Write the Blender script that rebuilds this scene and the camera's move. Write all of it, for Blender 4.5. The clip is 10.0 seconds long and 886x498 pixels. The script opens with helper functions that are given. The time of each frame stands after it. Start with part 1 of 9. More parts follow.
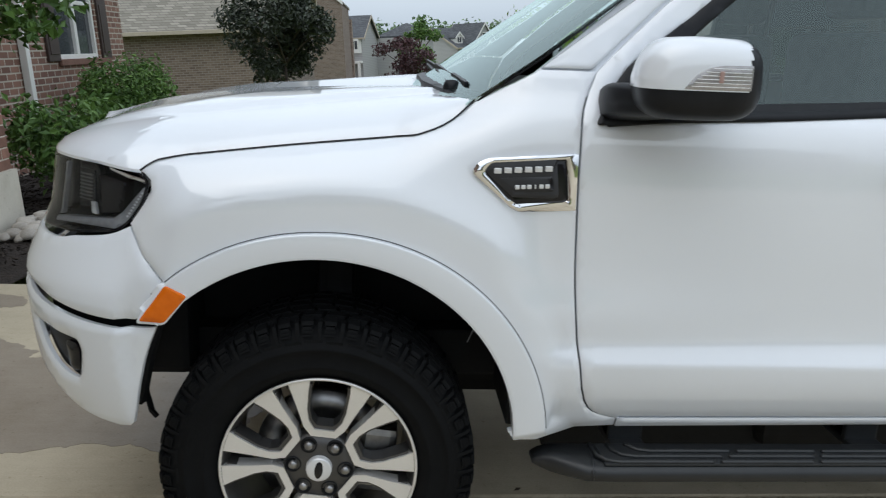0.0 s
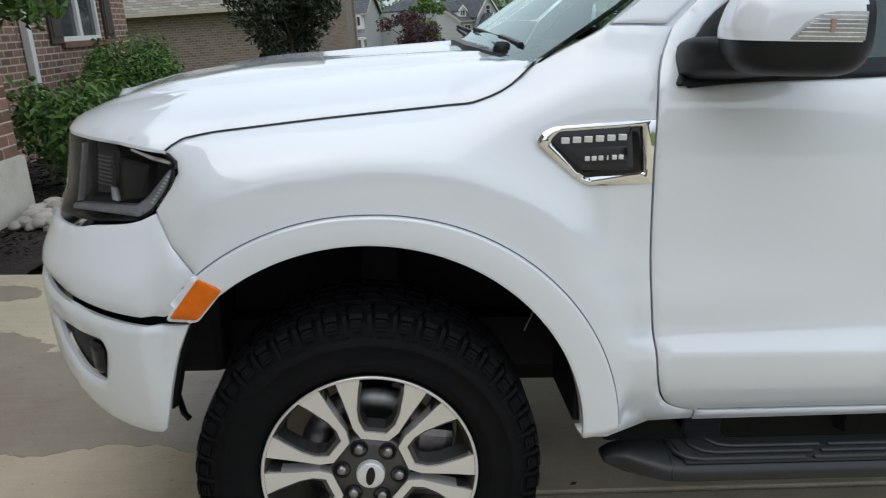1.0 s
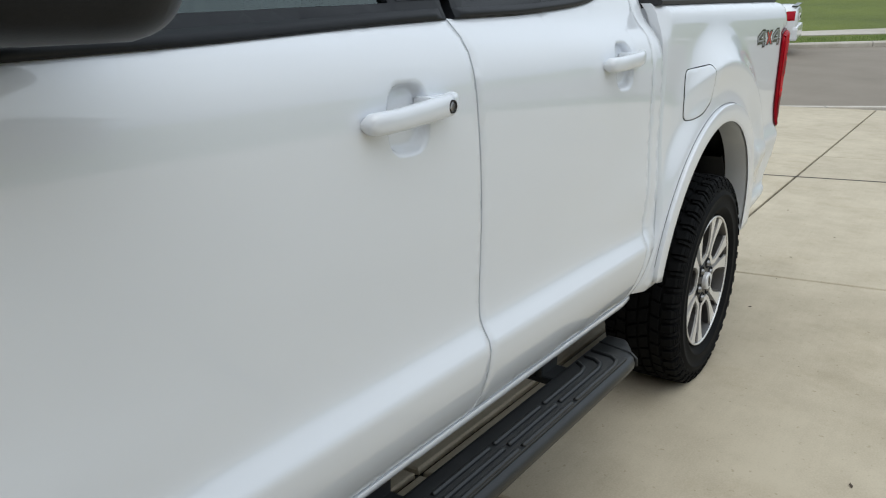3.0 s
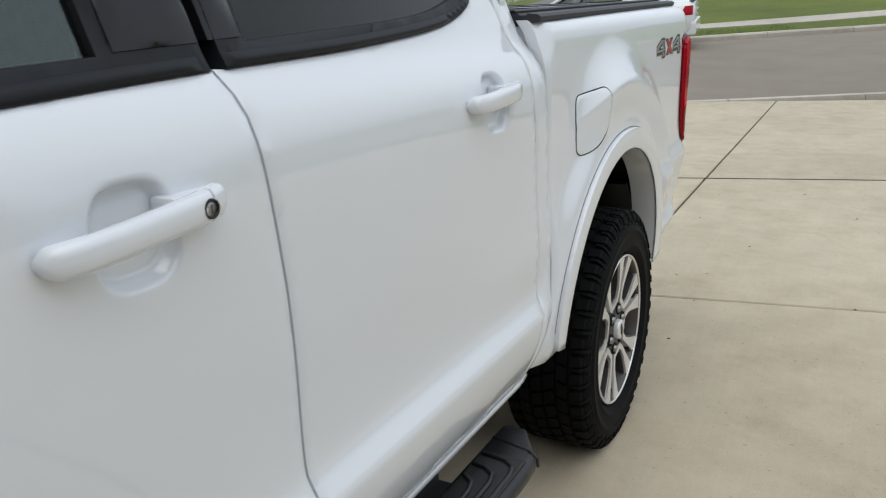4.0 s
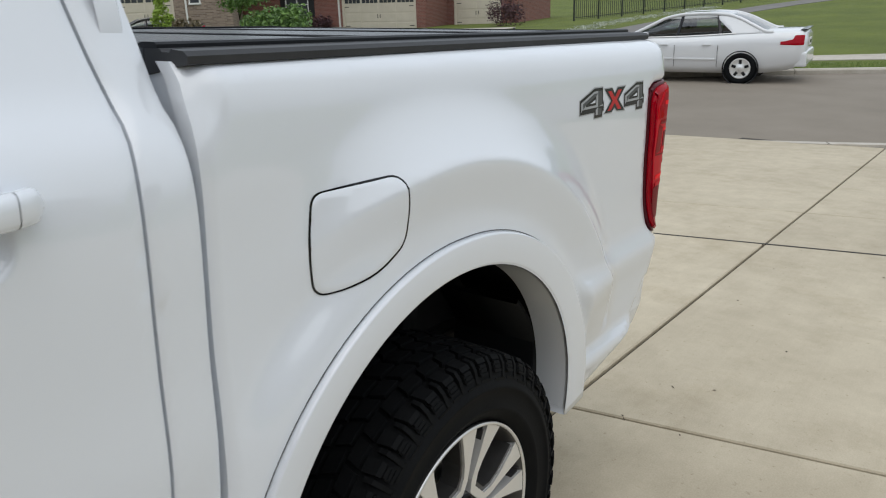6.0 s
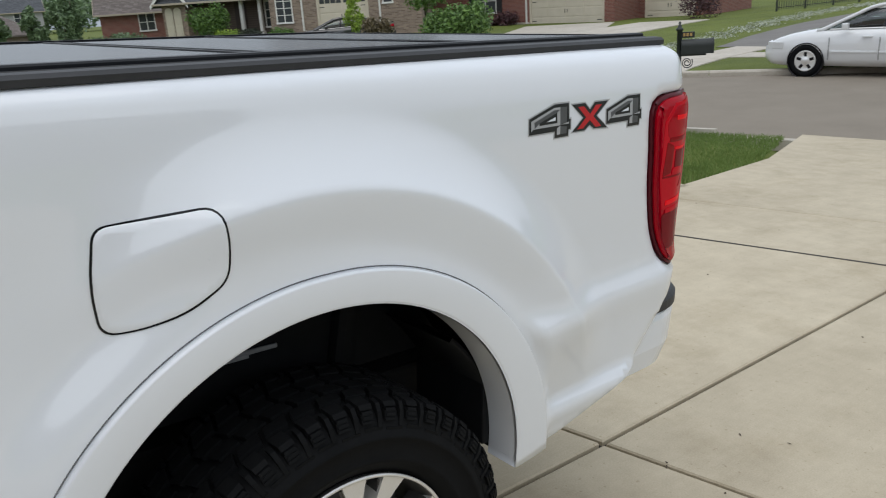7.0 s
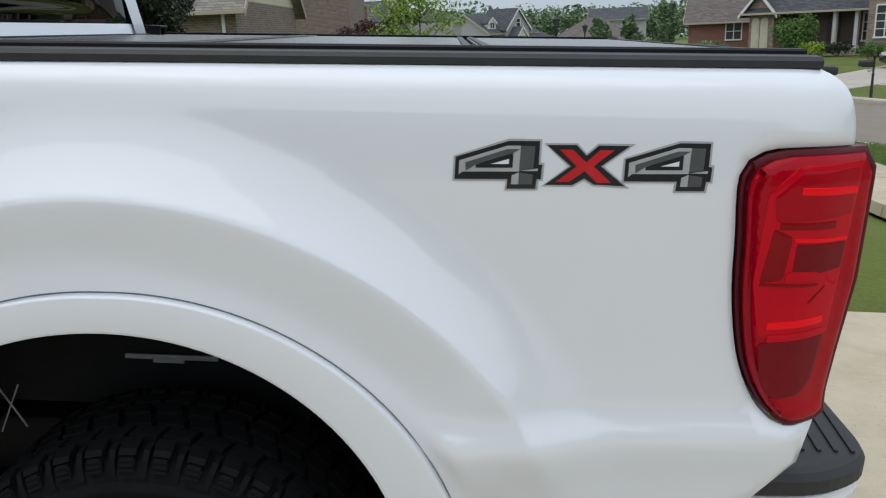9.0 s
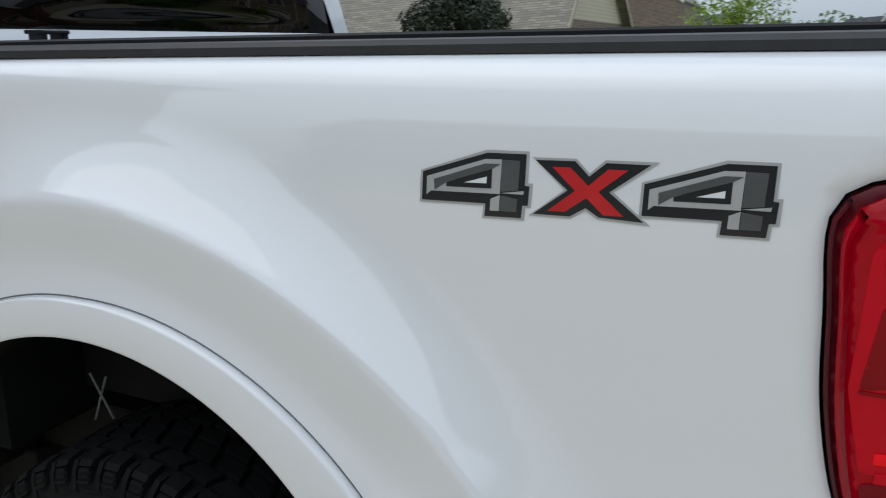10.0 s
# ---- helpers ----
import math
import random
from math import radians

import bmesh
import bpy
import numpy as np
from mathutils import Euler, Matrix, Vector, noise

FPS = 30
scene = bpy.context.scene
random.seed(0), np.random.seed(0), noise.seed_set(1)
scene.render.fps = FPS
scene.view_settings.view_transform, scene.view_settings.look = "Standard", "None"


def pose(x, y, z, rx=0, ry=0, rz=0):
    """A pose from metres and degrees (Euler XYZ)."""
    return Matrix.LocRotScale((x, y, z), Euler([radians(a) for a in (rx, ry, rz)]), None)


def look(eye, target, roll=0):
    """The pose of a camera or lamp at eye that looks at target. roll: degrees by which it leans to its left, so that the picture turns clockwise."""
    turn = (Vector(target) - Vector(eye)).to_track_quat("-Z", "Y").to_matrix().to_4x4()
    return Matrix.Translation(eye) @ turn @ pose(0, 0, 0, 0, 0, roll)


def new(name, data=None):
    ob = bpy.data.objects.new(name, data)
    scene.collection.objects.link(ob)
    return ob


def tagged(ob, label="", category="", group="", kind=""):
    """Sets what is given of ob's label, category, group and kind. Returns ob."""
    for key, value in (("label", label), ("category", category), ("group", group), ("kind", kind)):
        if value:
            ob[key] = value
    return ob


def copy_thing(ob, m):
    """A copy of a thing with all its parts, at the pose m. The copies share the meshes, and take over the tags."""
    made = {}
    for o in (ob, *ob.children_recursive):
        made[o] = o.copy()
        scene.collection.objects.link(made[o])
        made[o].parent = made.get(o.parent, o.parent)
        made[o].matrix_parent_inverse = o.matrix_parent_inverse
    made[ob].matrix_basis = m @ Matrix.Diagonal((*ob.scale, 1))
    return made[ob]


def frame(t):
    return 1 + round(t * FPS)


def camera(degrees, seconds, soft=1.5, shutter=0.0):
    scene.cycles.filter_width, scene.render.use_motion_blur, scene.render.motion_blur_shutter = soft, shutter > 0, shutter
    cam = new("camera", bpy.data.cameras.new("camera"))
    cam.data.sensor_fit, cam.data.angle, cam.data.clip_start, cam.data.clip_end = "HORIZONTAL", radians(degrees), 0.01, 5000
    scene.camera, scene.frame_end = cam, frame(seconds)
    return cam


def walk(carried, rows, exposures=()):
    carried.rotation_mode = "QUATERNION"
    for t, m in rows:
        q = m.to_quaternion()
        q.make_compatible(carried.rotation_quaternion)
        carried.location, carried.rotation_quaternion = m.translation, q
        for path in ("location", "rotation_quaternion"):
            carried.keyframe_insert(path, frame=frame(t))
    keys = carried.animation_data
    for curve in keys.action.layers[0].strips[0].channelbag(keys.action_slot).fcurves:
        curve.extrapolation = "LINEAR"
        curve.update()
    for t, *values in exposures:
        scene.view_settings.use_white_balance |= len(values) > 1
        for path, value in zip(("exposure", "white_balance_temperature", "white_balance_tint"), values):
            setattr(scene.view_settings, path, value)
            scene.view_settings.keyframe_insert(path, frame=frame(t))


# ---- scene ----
cam = camera(59.0, 10.0, soft=1.1, shutter=0.15)
# the truck stands on a driveway that falls towards the street; SLOPE turns its own axes upright
SLOPE = pose(0, 0, 0, 0.3, 4.5, 0)
PATH = [
    (0, (0.143, -1.684, 1.387), (0.297, 0.243, 0.878), 2.4),
    (0.5, (0.015, -1.613, 1.383), (0.065, 0.321, 0.875), 1.7),
    (1, (0.046, -1.493, 1.348), (0.181, 0.42, 0.779), 0.8),
    (1.5, (0.189, -1.237, 1.331), (0.655, 0.614, 0.731), 1.2),
    (2, (0.277, -1.004, 1.311), (1.231, 0.653, 0.728), 1.8),
    (2.5, (0.341, -0.781, 1.277), (1.751, 0.529, 0.73), 2.1),
    (2.7, (0.368, -0.735, 1.265), (1.889, 0.443, 0.717), 1.9),
    (3.8, (0.814, -0.622, 1.32), (2.464, 0.357, 0.754), -1.3),
    (4, (0.92, -0.588, 1.325), (2.606, 0.332, 0.769), -1.7),
    (4.5, (1.161, -0.518, 1.363), (2.912, 0.3, 0.848), -2.3),
    (5, (1.444, -0.585, 1.354), (3.137, 0.358, 0.858), -1.2),
    (5.5, (1.715, -0.697, 1.372), (3.331, 0.363, 0.855), 0.6),
    (6, (2.058, -0.742, 1.359), (3.619, 0.394, 0.837), 1.0),
    (6.2, (2.163, -0.766, 1.367), (3.679, 0.429, 0.845), 1.3),
    (7.3, (2.707, -1.071, 1.405), (3.818, 0.502, 0.863), -0.0),
    (7.5, (2.825, -1.058, 1.384), (3.84, 0.578, 0.842), 0.4),
    (8, (3.103, -1.043, 1.395), (3.725, 0.785, 0.873), 1.0),
    (8.5, (3.404, -1.107, 1.392), (3.597, 0.814, 0.869), 1.8),
    (9, (3.68, -1.042, 1.401), (3.681, 0.883, 0.856), 2.3),
    (9.5, (3.897, -0.838, 1.387), (3.645, 1.071, 0.845), 2.7),
    (10, (4.064, -0.71, 1.369), (3.284, 1.055, 0.844), 0.7),
]
walk(cam, [(t, SLOPE @ look(eye, target, roll)) for t, eye, target, roll in PATH],
     [(0, 0.39, 6330, 8), (1, 0.38, 6330, 8), (2, 0.33, 6300, 7), (2.7, 0.27, 6330, 7), (4.2, 0.16, 6500, 9), (6, 0.12, 6500, 9), (7.5, 0.13, 6450, 10), (8.2, 0.16, 6320, 9), (9, 0.17, 6400, 9), (10, 0.07, 6330, 8)])

# ---- light: a bright overcast day ----
world = bpy.data.worlds.new("sky")
scene.world = world
world.use_nodes = True
wn, wl = world.node_tree.nodes, world.node_tree.links
sky = wn.new("ShaderNodeTexSky")
sky.sky_type = "NISHITA"
sky.sun_disc = False
sky.sun_elevation, sky.sun_rotation = radians(69), radians(225)
sky.air_density, sky.dust_density, sky.ozone_density = 1.0, 6.0, 1.0
geo, sep = wn.new("ShaderNodeTexCoord"), wn.new("ShaderNodeSeparateXYZ")
wl.new(geo.outputs["Generated"], sep.inputs["Vector"])
deck = wn.new("ShaderNodeValToRGB")  # overcast: brighter overhead than at the horizon
deck.color_ramp.elements[0].position, deck.color_ramp.elements[0].color = 0.0, (0.35, 0.40, 0.46, 1)
deck.color_ramp.elements[1].position, deck.color_ramp.elements[1].color = 0.85, (0.665, 0.725, 0.80, 1)
deck.color_ramp.elements.new(0.10).color = (0.56, 0.62, 0.695, 1)
deck.color_ramp.elements.new(0.22).color = (0.685, 0.75, 0.83, 1)
wl.new(sep.outputs["Z"], deck.inputs["Fac"])
puff, veil = wn.new("ShaderNodeTexNoise"), wn.new("ShaderNodeMixRGB")
puff.inputs["Scale"].default_value, puff.inputs["Detail"].default_value = 1.6, 5.0
wl.new(geo.outputs["Generated"], puff.inputs["Vector"])
veil.blend_type = "OVERLAY"
veil.inputs["Fac"].default_value = 0.18
wl.new(deck.outputs["Color"], veil.inputs["Color1"])
wl.new(puff.outputs["Fac"], veil.inputs["Color2"])
boost, cloud = wn.new("ShaderNodeMixRGB"), wn.new("ShaderNodeMixRGB")
boost.blend_type = "MULTIPLY"
boost.inputs["Fac"].default_value, boost.inputs["Color2"].default_value = 1.0, (9.5, 9.5, 9.5, 1)
wl.new(veil.outputs["Color"], boost.inputs["Color1"])
cloud.inputs["Fac"].default_value = 0.88
wl.new(sky.outputs["Color"], cloud.inputs["Color1"])
wl.new(boost.outputs["Color"], cloud.inputs["Color2"])
wl.new(cloud.outputs["Color"], wn["Background"].inputs["Color"])
wn["Background"].inputs["Strength"].default_value = 0.124
sun = new("sun", bpy.data.lights.new("sun", "SUN"))
sun.data.energy, sun.data.angle, sun.data.color = 0.64, radians(75), (1.0, 0.97, 0.93)
sun.matrix_world = look((-8.0, -8.0, 30), (0, 0, 0))

# ---- materials ----
def nodes_of(name):
    m = bpy.data.materials.new(name)
    m.use_nodes = True
    return m, m.node_tree.nodes, m.node_tree.links, m.node_tree.nodes["Principled BSDF"]


def coords(n, l, scale=1.0, stretch=(1, 1, 1)):
    tc, mp = n.new("ShaderNodeTexCoord"), n.new("ShaderNodeMapping")
    l.new(tc.outputs["Object"], mp.inputs["Vector"])
    mp.inputs["Scale"].default_value = [scale * a for a in stretch]
    return mp.outputs["Vector"]


def noise_tex(n, l, vec, scale, detail=4.0, rough=0.55):
    t = n.new("ShaderNodeTexNoise")
    t.inputs["Scale"].default_value, t.inputs["Detail"].default_value, t.inputs["Roughness"].default_value = scale, detail, rough
    l.new(vec, t.inputs["Vector"])
    return t.outputs["Fac"]


def ramp(n, l, fac, stops):
    r = n.new("ShaderNodeValToRGB")
    while len(r.color_ramp.elements) < len(stops):
        r.color_ramp.elements.new(0.5)
    for e, (p, c) in zip(r.color_ramp.elements, stops):
        e.position, e.color = p, (*c, 1) if len(c) == 3 else c
    l.new(fac, r.inputs["Fac"])
    return r.outputs["Color"]


def mix(n, l, fac, a, b, how="MIX"):
    m = n.new("ShaderNodeMixRGB")
    m.blend_type = how
    for key, v in (("Fac", fac), ("Color1", a), ("Color2", b)):
        if isinstance(v, (int, float)):
            m.inputs[key].default_value = v
        elif isinstance(v, tuple):
            m.inputs[key].default_value = (*v, 1)
        else:
            l.new(v, m.inputs[key])
    return m.outputs["Color"]


def bump(n, l, bsdf, height, strength=0.3, distance=0.002):
    b = n.new("ShaderNodeBump")
    b.inputs["Strength"].default_value, b.inputs["Distance"].default_value = strength, distance
    l.new(height, b.inputs["Height"])
    l.new(b.outputs["Normal"], bsdf.inputs["Normal"])


def grained(name, dark, light, scale=8.0, rough=0.6, metal=0.0, fine=60.0, relief=0.2, depth=0.002, coat=0.0, spec=0.5, vary=0.0):
    """A surface whose colour wanders between two tones at two scales, with fine relief."""
    m, n, l, b = nodes_of(name)
    v = coords(n, l)
    big, small = noise_tex(n, l, v, scale), noise_tex(n, l, v, fine, 6.0)
    fac = mix(n, l, 0.4, big, small)
    col = ramp(n, l, fac, [(0.3, dark), (0.7, light)])
    if vary:
        oi = n.new("ShaderNodeObjectInfo")
        hv = n.new("ShaderNodeHueSaturation")
        mr = n.new("ShaderNodeMapRange")
        mr.inputs["To Min"].default_value, mr.inputs["To Max"].default_value = 1 - vary, 1 + vary
        l.new(oi.outputs["Random"], mr.inputs["Value"])
        l.new(mr.outputs["Result"], hv.inputs["Value"])
        l.new(col, hv.inputs["Color"])
        col = hv.outputs["Color"]
    l.new(col, b.inputs["Base Color"])
    b.inputs["Roughness"].default_value, b.inputs["Metallic"].default_value = rough, metal
    b.inputs["Coat Weight"].default_value, b.inputs["Specular IOR Level"].default_value = coat, spec
    if relief:
        bump(n, l, b, small, relief, depth)
    return m


def paint_mat(name, colour, rough=0.42, coat=1.0):
    m, n, l, b = nodes_of(name)
    v = coords(n, l)
    film = noise_tex(n, l, v, 3.0)
    col = mix(n, l, film, tuple(c * 0.965 for c in colour), colour)
    l.new(col, b.inputs["Base Color"])
    b.inputs["Roughness"].default_value = rough
    b.inputs["Coat Weight"].default_value, b.inputs["Coat Roughness"].default_value = coat, 0.05
    b.inputs["Coat IOR"].default_value = 1.78
    b.inputs["Specular IOR Level"].default_value = 0.3
    bump(n, l, b, noise_tex(n, l, v, 900.0, 2.0), 0.02, 0.0003)
    return m


def glass_mat(name, tint, clear=0.5, rough=0.0, ior=1.8, sheen=(1, 1, 1)):
    """Tinted pane: a glossy skin over a tinted clear body."""
    m, n, l, b = nodes_of(name)
    n.remove(b)
    gl, tr, mx, fr = n.new("ShaderNodeBsdfGlossy"), n.new("ShaderNodeBsdfTransparent"), n.new("ShaderNodeMixShader"), n.new("ShaderNodeFresnel")
    fr.inputs["IOR"].default_value = ior
    gl.inputs["Color"].default_value = (*sheen, 1)
    gl.inputs["Roughness"].default_value = rough
    tr.inputs["Color"].default_value = (*[c * clear for c in tint], 1)
    l.new(fr.outputs["Fac"], mx.inputs["Fac"])
    l.new(tr.outputs["BSDF"], mx.inputs[1])
    l.new(gl.outputs["BSDF"], mx.inputs[2])
    l.new(mx.outputs["Shader"], n["Material Output"].inputs["Surface"])
    return m


WHITE = paint_mat("white_paint", (0.765, 0.80, 0.845))
BLACK_TRIM = grained("black_trim", (0.007, 0.008, 0.010), (0.014, 0.015, 0.018), 20, 0.42, fine=400, relief=0.15, depth=0.0006, spec=0.2)
BLACK_GLOSS = grained("gloss_black", (0.008, 0.008, 0.01), (0.012, 0.012, 0.014), 10, 0.12, relief=0, spec=0.35)
UNDER = grained("underbody", (0.0042, 0.005, 0.0058), (0.0085, 0.0095, 0.011), 12, 0.7, spec=0.25)
RUBBER = grained("tyre_rubber", (0.0042, 0.0046, 0.0053), (0.008, 0.0086, 0.0092), 14, 0.72, fine=180, relief=0.2, depth=0.001, spec=0.10)
ALLOY = grained("machined_alloy", (0.74, 0.735, 0.72), (0.82, 0.815, 0.80), 10, 0.30, 0.55, fine=300, relief=0.03, depth=0.0003)
ALLOY_DARK = grained("dark_alloy", (0.075, 0.073, 0.072), (0.10, 0.098, 0.096), 10, 0.4, 0.6, relief=0.05, depth=0.0003)
STEEL = grained("dull_steel", (0.25, 0.25, 0.25), (0.42, 0.42, 0.42), 20, 0.4, 1.0)
CHROME = grained("chrome", (0.80, 0.80, 0.81), (0.85, 0.85, 0.86), 5, 0.06, 1.0, relief=0)
AMBER = grained("amber_lens", (0.70, 0.135, 0.002), (0.80, 0.17, 0.004), 30, 0.25, relief=0, coat=0.3, spec=0.2)
LETTER = grained("silver_letters", (0.70, 0.71, 0.72), (0.78, 0.79, 0.80), 10, 0.3, 0.3, relief=0)
GLASS_DARK = glass_mat("privacy_glass", (0.75, 0.85, 0.85), 0.10, ior=1.42)
GLASS = glass_mat("tinted_glass", (0.88, 0.98, 0.95), 0.94, ior=1.85, sheen=(0.86, 1.0, 0.97))
CABIN = grained("cabin_cloth", (0.05, 0.05, 0.055), (0.085, 0.085, 0.09), 30, 0.9)

# ---- helpers for things and parts ----
from mathutils.geometry import delaunay_2d_cdt

WIDE = 1.862  # the truck's width; its near side lies at y = 0


def mesh_of(name, verts, faces, smooth=True):
    me = bpy.data.meshes.new(name)
    me.from_pydata([tuple(v) for v in verts], [], faces)
    me.validate()
    if smooth:
        me.polygons.foreach_set("use_smooth", [True] * len(me.polygons))
    me.update()
    return me


def put(name, me, mat, parent=None, label="", m=None):
    ob = new(name, me)
    if mat is not None and not me.materials:
        me.materials.append(mat)
    if parent is not None:
        ob.parent = parent
    if m is not None:
        ob.matrix_basis = m
    if label:
        ob["label"] = label
    return ob


def part(name, bm, mat, parent, label="", m=None, smooth=False):
    me = bpy.data.meshes.new(name)
    bmesh.ops.recalc_face_normals(bm, faces=bm.faces)
    bm.to_mesh(me)
    bm.free()
    if smooth:
        me.polygons.foreach_set("use_smooth", [True] * len(me.polygons))
    return put(name, me, mat, parent, label, m)


def thing(name, label, category, m=None, group="", kind=""):
    ob = new(name)
    if m is not None:
        ob.matrix_basis = m
    return tagged(ob, label, category, group, kind)


def box_bm(x0, x1, y0, y1, z0, z1, bevel=0.0, seg=2):
    bm = bmesh.new()
    bmesh.ops.create_cube(bm, size=1)
    for v in bm.verts:
        v.co = ((x0 + x1) / 2 + v.co.x * (x1 - x0), (y0 + y1) / 2 + v.co.y * (y1 - y0), (z0 + z1) / 2 + v.co.z * (z1 - z0))
    if bevel:
        bmesh.ops.bevel(bm, geom=bm.edges[:], offset=bevel, segments=seg, affect="EDGES", profile=0.6)
    return bm


def join_bm(*bms):
    out = bmesh.new()
    for b in bms:
        me = bpy.data.meshes.new("tmp")
        b.to_mesh(me)
        b.free()
        out.from_mesh(me)
        bpy.data.meshes.remove(me)
    return out


def turned(profile, axis_pts=64, axis="y", centre=(0, 0, 0), closed=False):
    """Verts and faces of a profile of (radius, height) turned round an axis."""
    verts, faces, k = [], [], len(profile)
    for i in range(axis_pts):
        a = 2 * math.pi * i / axis_pts
        for r, h in profile:
            p = (r * math.cos(a), h, r * math.sin(a)) if axis == "y" else (r * math.cos(a), r * math.sin(a), h)
            verts.append((p[0] + centre[0], p[1] + centre[1], p[2] + centre[2]))
    for i in range(axis_pts):
        j = (i + 1) % axis_pts
        for q in range(k if closed else k - 1):
            w = (q + 1) % k
            f = (i * k + q, i * k + w, j * k + w, j * k + q)
            faces.append(f if axis == "y" else f[::-1])
    return verts, faces


def spline(pts, step=0.02, closed=False):
    """A smooth line through the points, in even small steps."""
    p = [Vector(a).to_2d() if len(a) == 2 else Vector(a) for a in pts]
    n, out = len(p), []
    for i in range(n if closed else n - 1):
        a, b = p[i], p[(i + 1) % n]
        c0 = p[i - 1] if (closed or i > 0) else a + (a - b)
        c3 = p[(i + 2) % n] if (closed or i + 2 < n) else b + (b - a)
        k = max(1, int((b - a).length / step))
        for j in range(k):
            t = j / k
            out.append(0.5 * ((2 * a) + (b - c0) * t + (2 * c0 - 5 * a + 4 * b - c3) * t * t + (3 * a - c0 - 3 * b + c3) * t ** 3))
    if not closed:
        out.append(p[-1])
    return out


def straight(pts, step=0.02, closed=False):
    p = [Vector(a) for a in pts]
    out = []
    for a, b in zip(p, p[1:] + (p[:1] if closed else [])):
        k = max(1, int((b - a).length / step))
        out += [a.lerp(b, j / k) for j in range(k)]
    if not closed:
        out.append(p[-1])
    return out


def rounded(pts, r, seg=5):
    """A closed polygon with rounded corners; r: one radius or one for each corner."""
    p = [Vector(a) for a in pts]
    rs = [r] * len(p) if isinstance(r, (int, float)) else r
    out = []
    for i, a in enumerate(p):
        u, w = p[i - 1] - a, p[(i + 1) % len(p)] - a
        k = min(rs[i], u.length * 0.45, w.length * 0.45)
        s, e = a + u.normalized() * k, a + w.normalized() * k
        if k < 1e-5:
            out.append(a)
            continue
        for j in range(seg + 1):
            t = j / seg
            out.append((1 - t) ** 2 * s + 2 * t * (1 - t) * a + t * t * e)
    return out


def clean(pts, tol=1e-4):
    out = []
    for p in pts:
        if not out or (p - out[-1]).length > tol:
            out.append(Vector((p[0], p[1])))
    while len(out) > 1 and (out[0] - out[-1]).length <= tol:
        out.pop()
    return out


def inside(poly, x, y):
    """Even-odd test of arrays of points against a polygon; also the distance to its border."""
    P = np.array([(p[0], p[1]) for p in poly])
    Q = np.roll(P, -1, axis=0)
    hit = np.zeros(len(x), bool)
    dist = np.full(len(x), 1e9)
    for (ax, ay), (bx, by) in zip(P, Q):
        if ay != by:
            hit ^= ((ay > y) != (by > y)) & (x < (bx - ax) * (y - ay) / (by - ay) + ax)
        dx, dy = bx - ax, by - ay
        t = np.clip(((x - ax) * dx + (y - ay) * dy) / max(dx * dx + dy * dy, 1e-12), 0, 1)
        dist = np.minimum(dist, np.hypot(x - ax - t * dx, y - ay - t * dy))
    return hit, dist


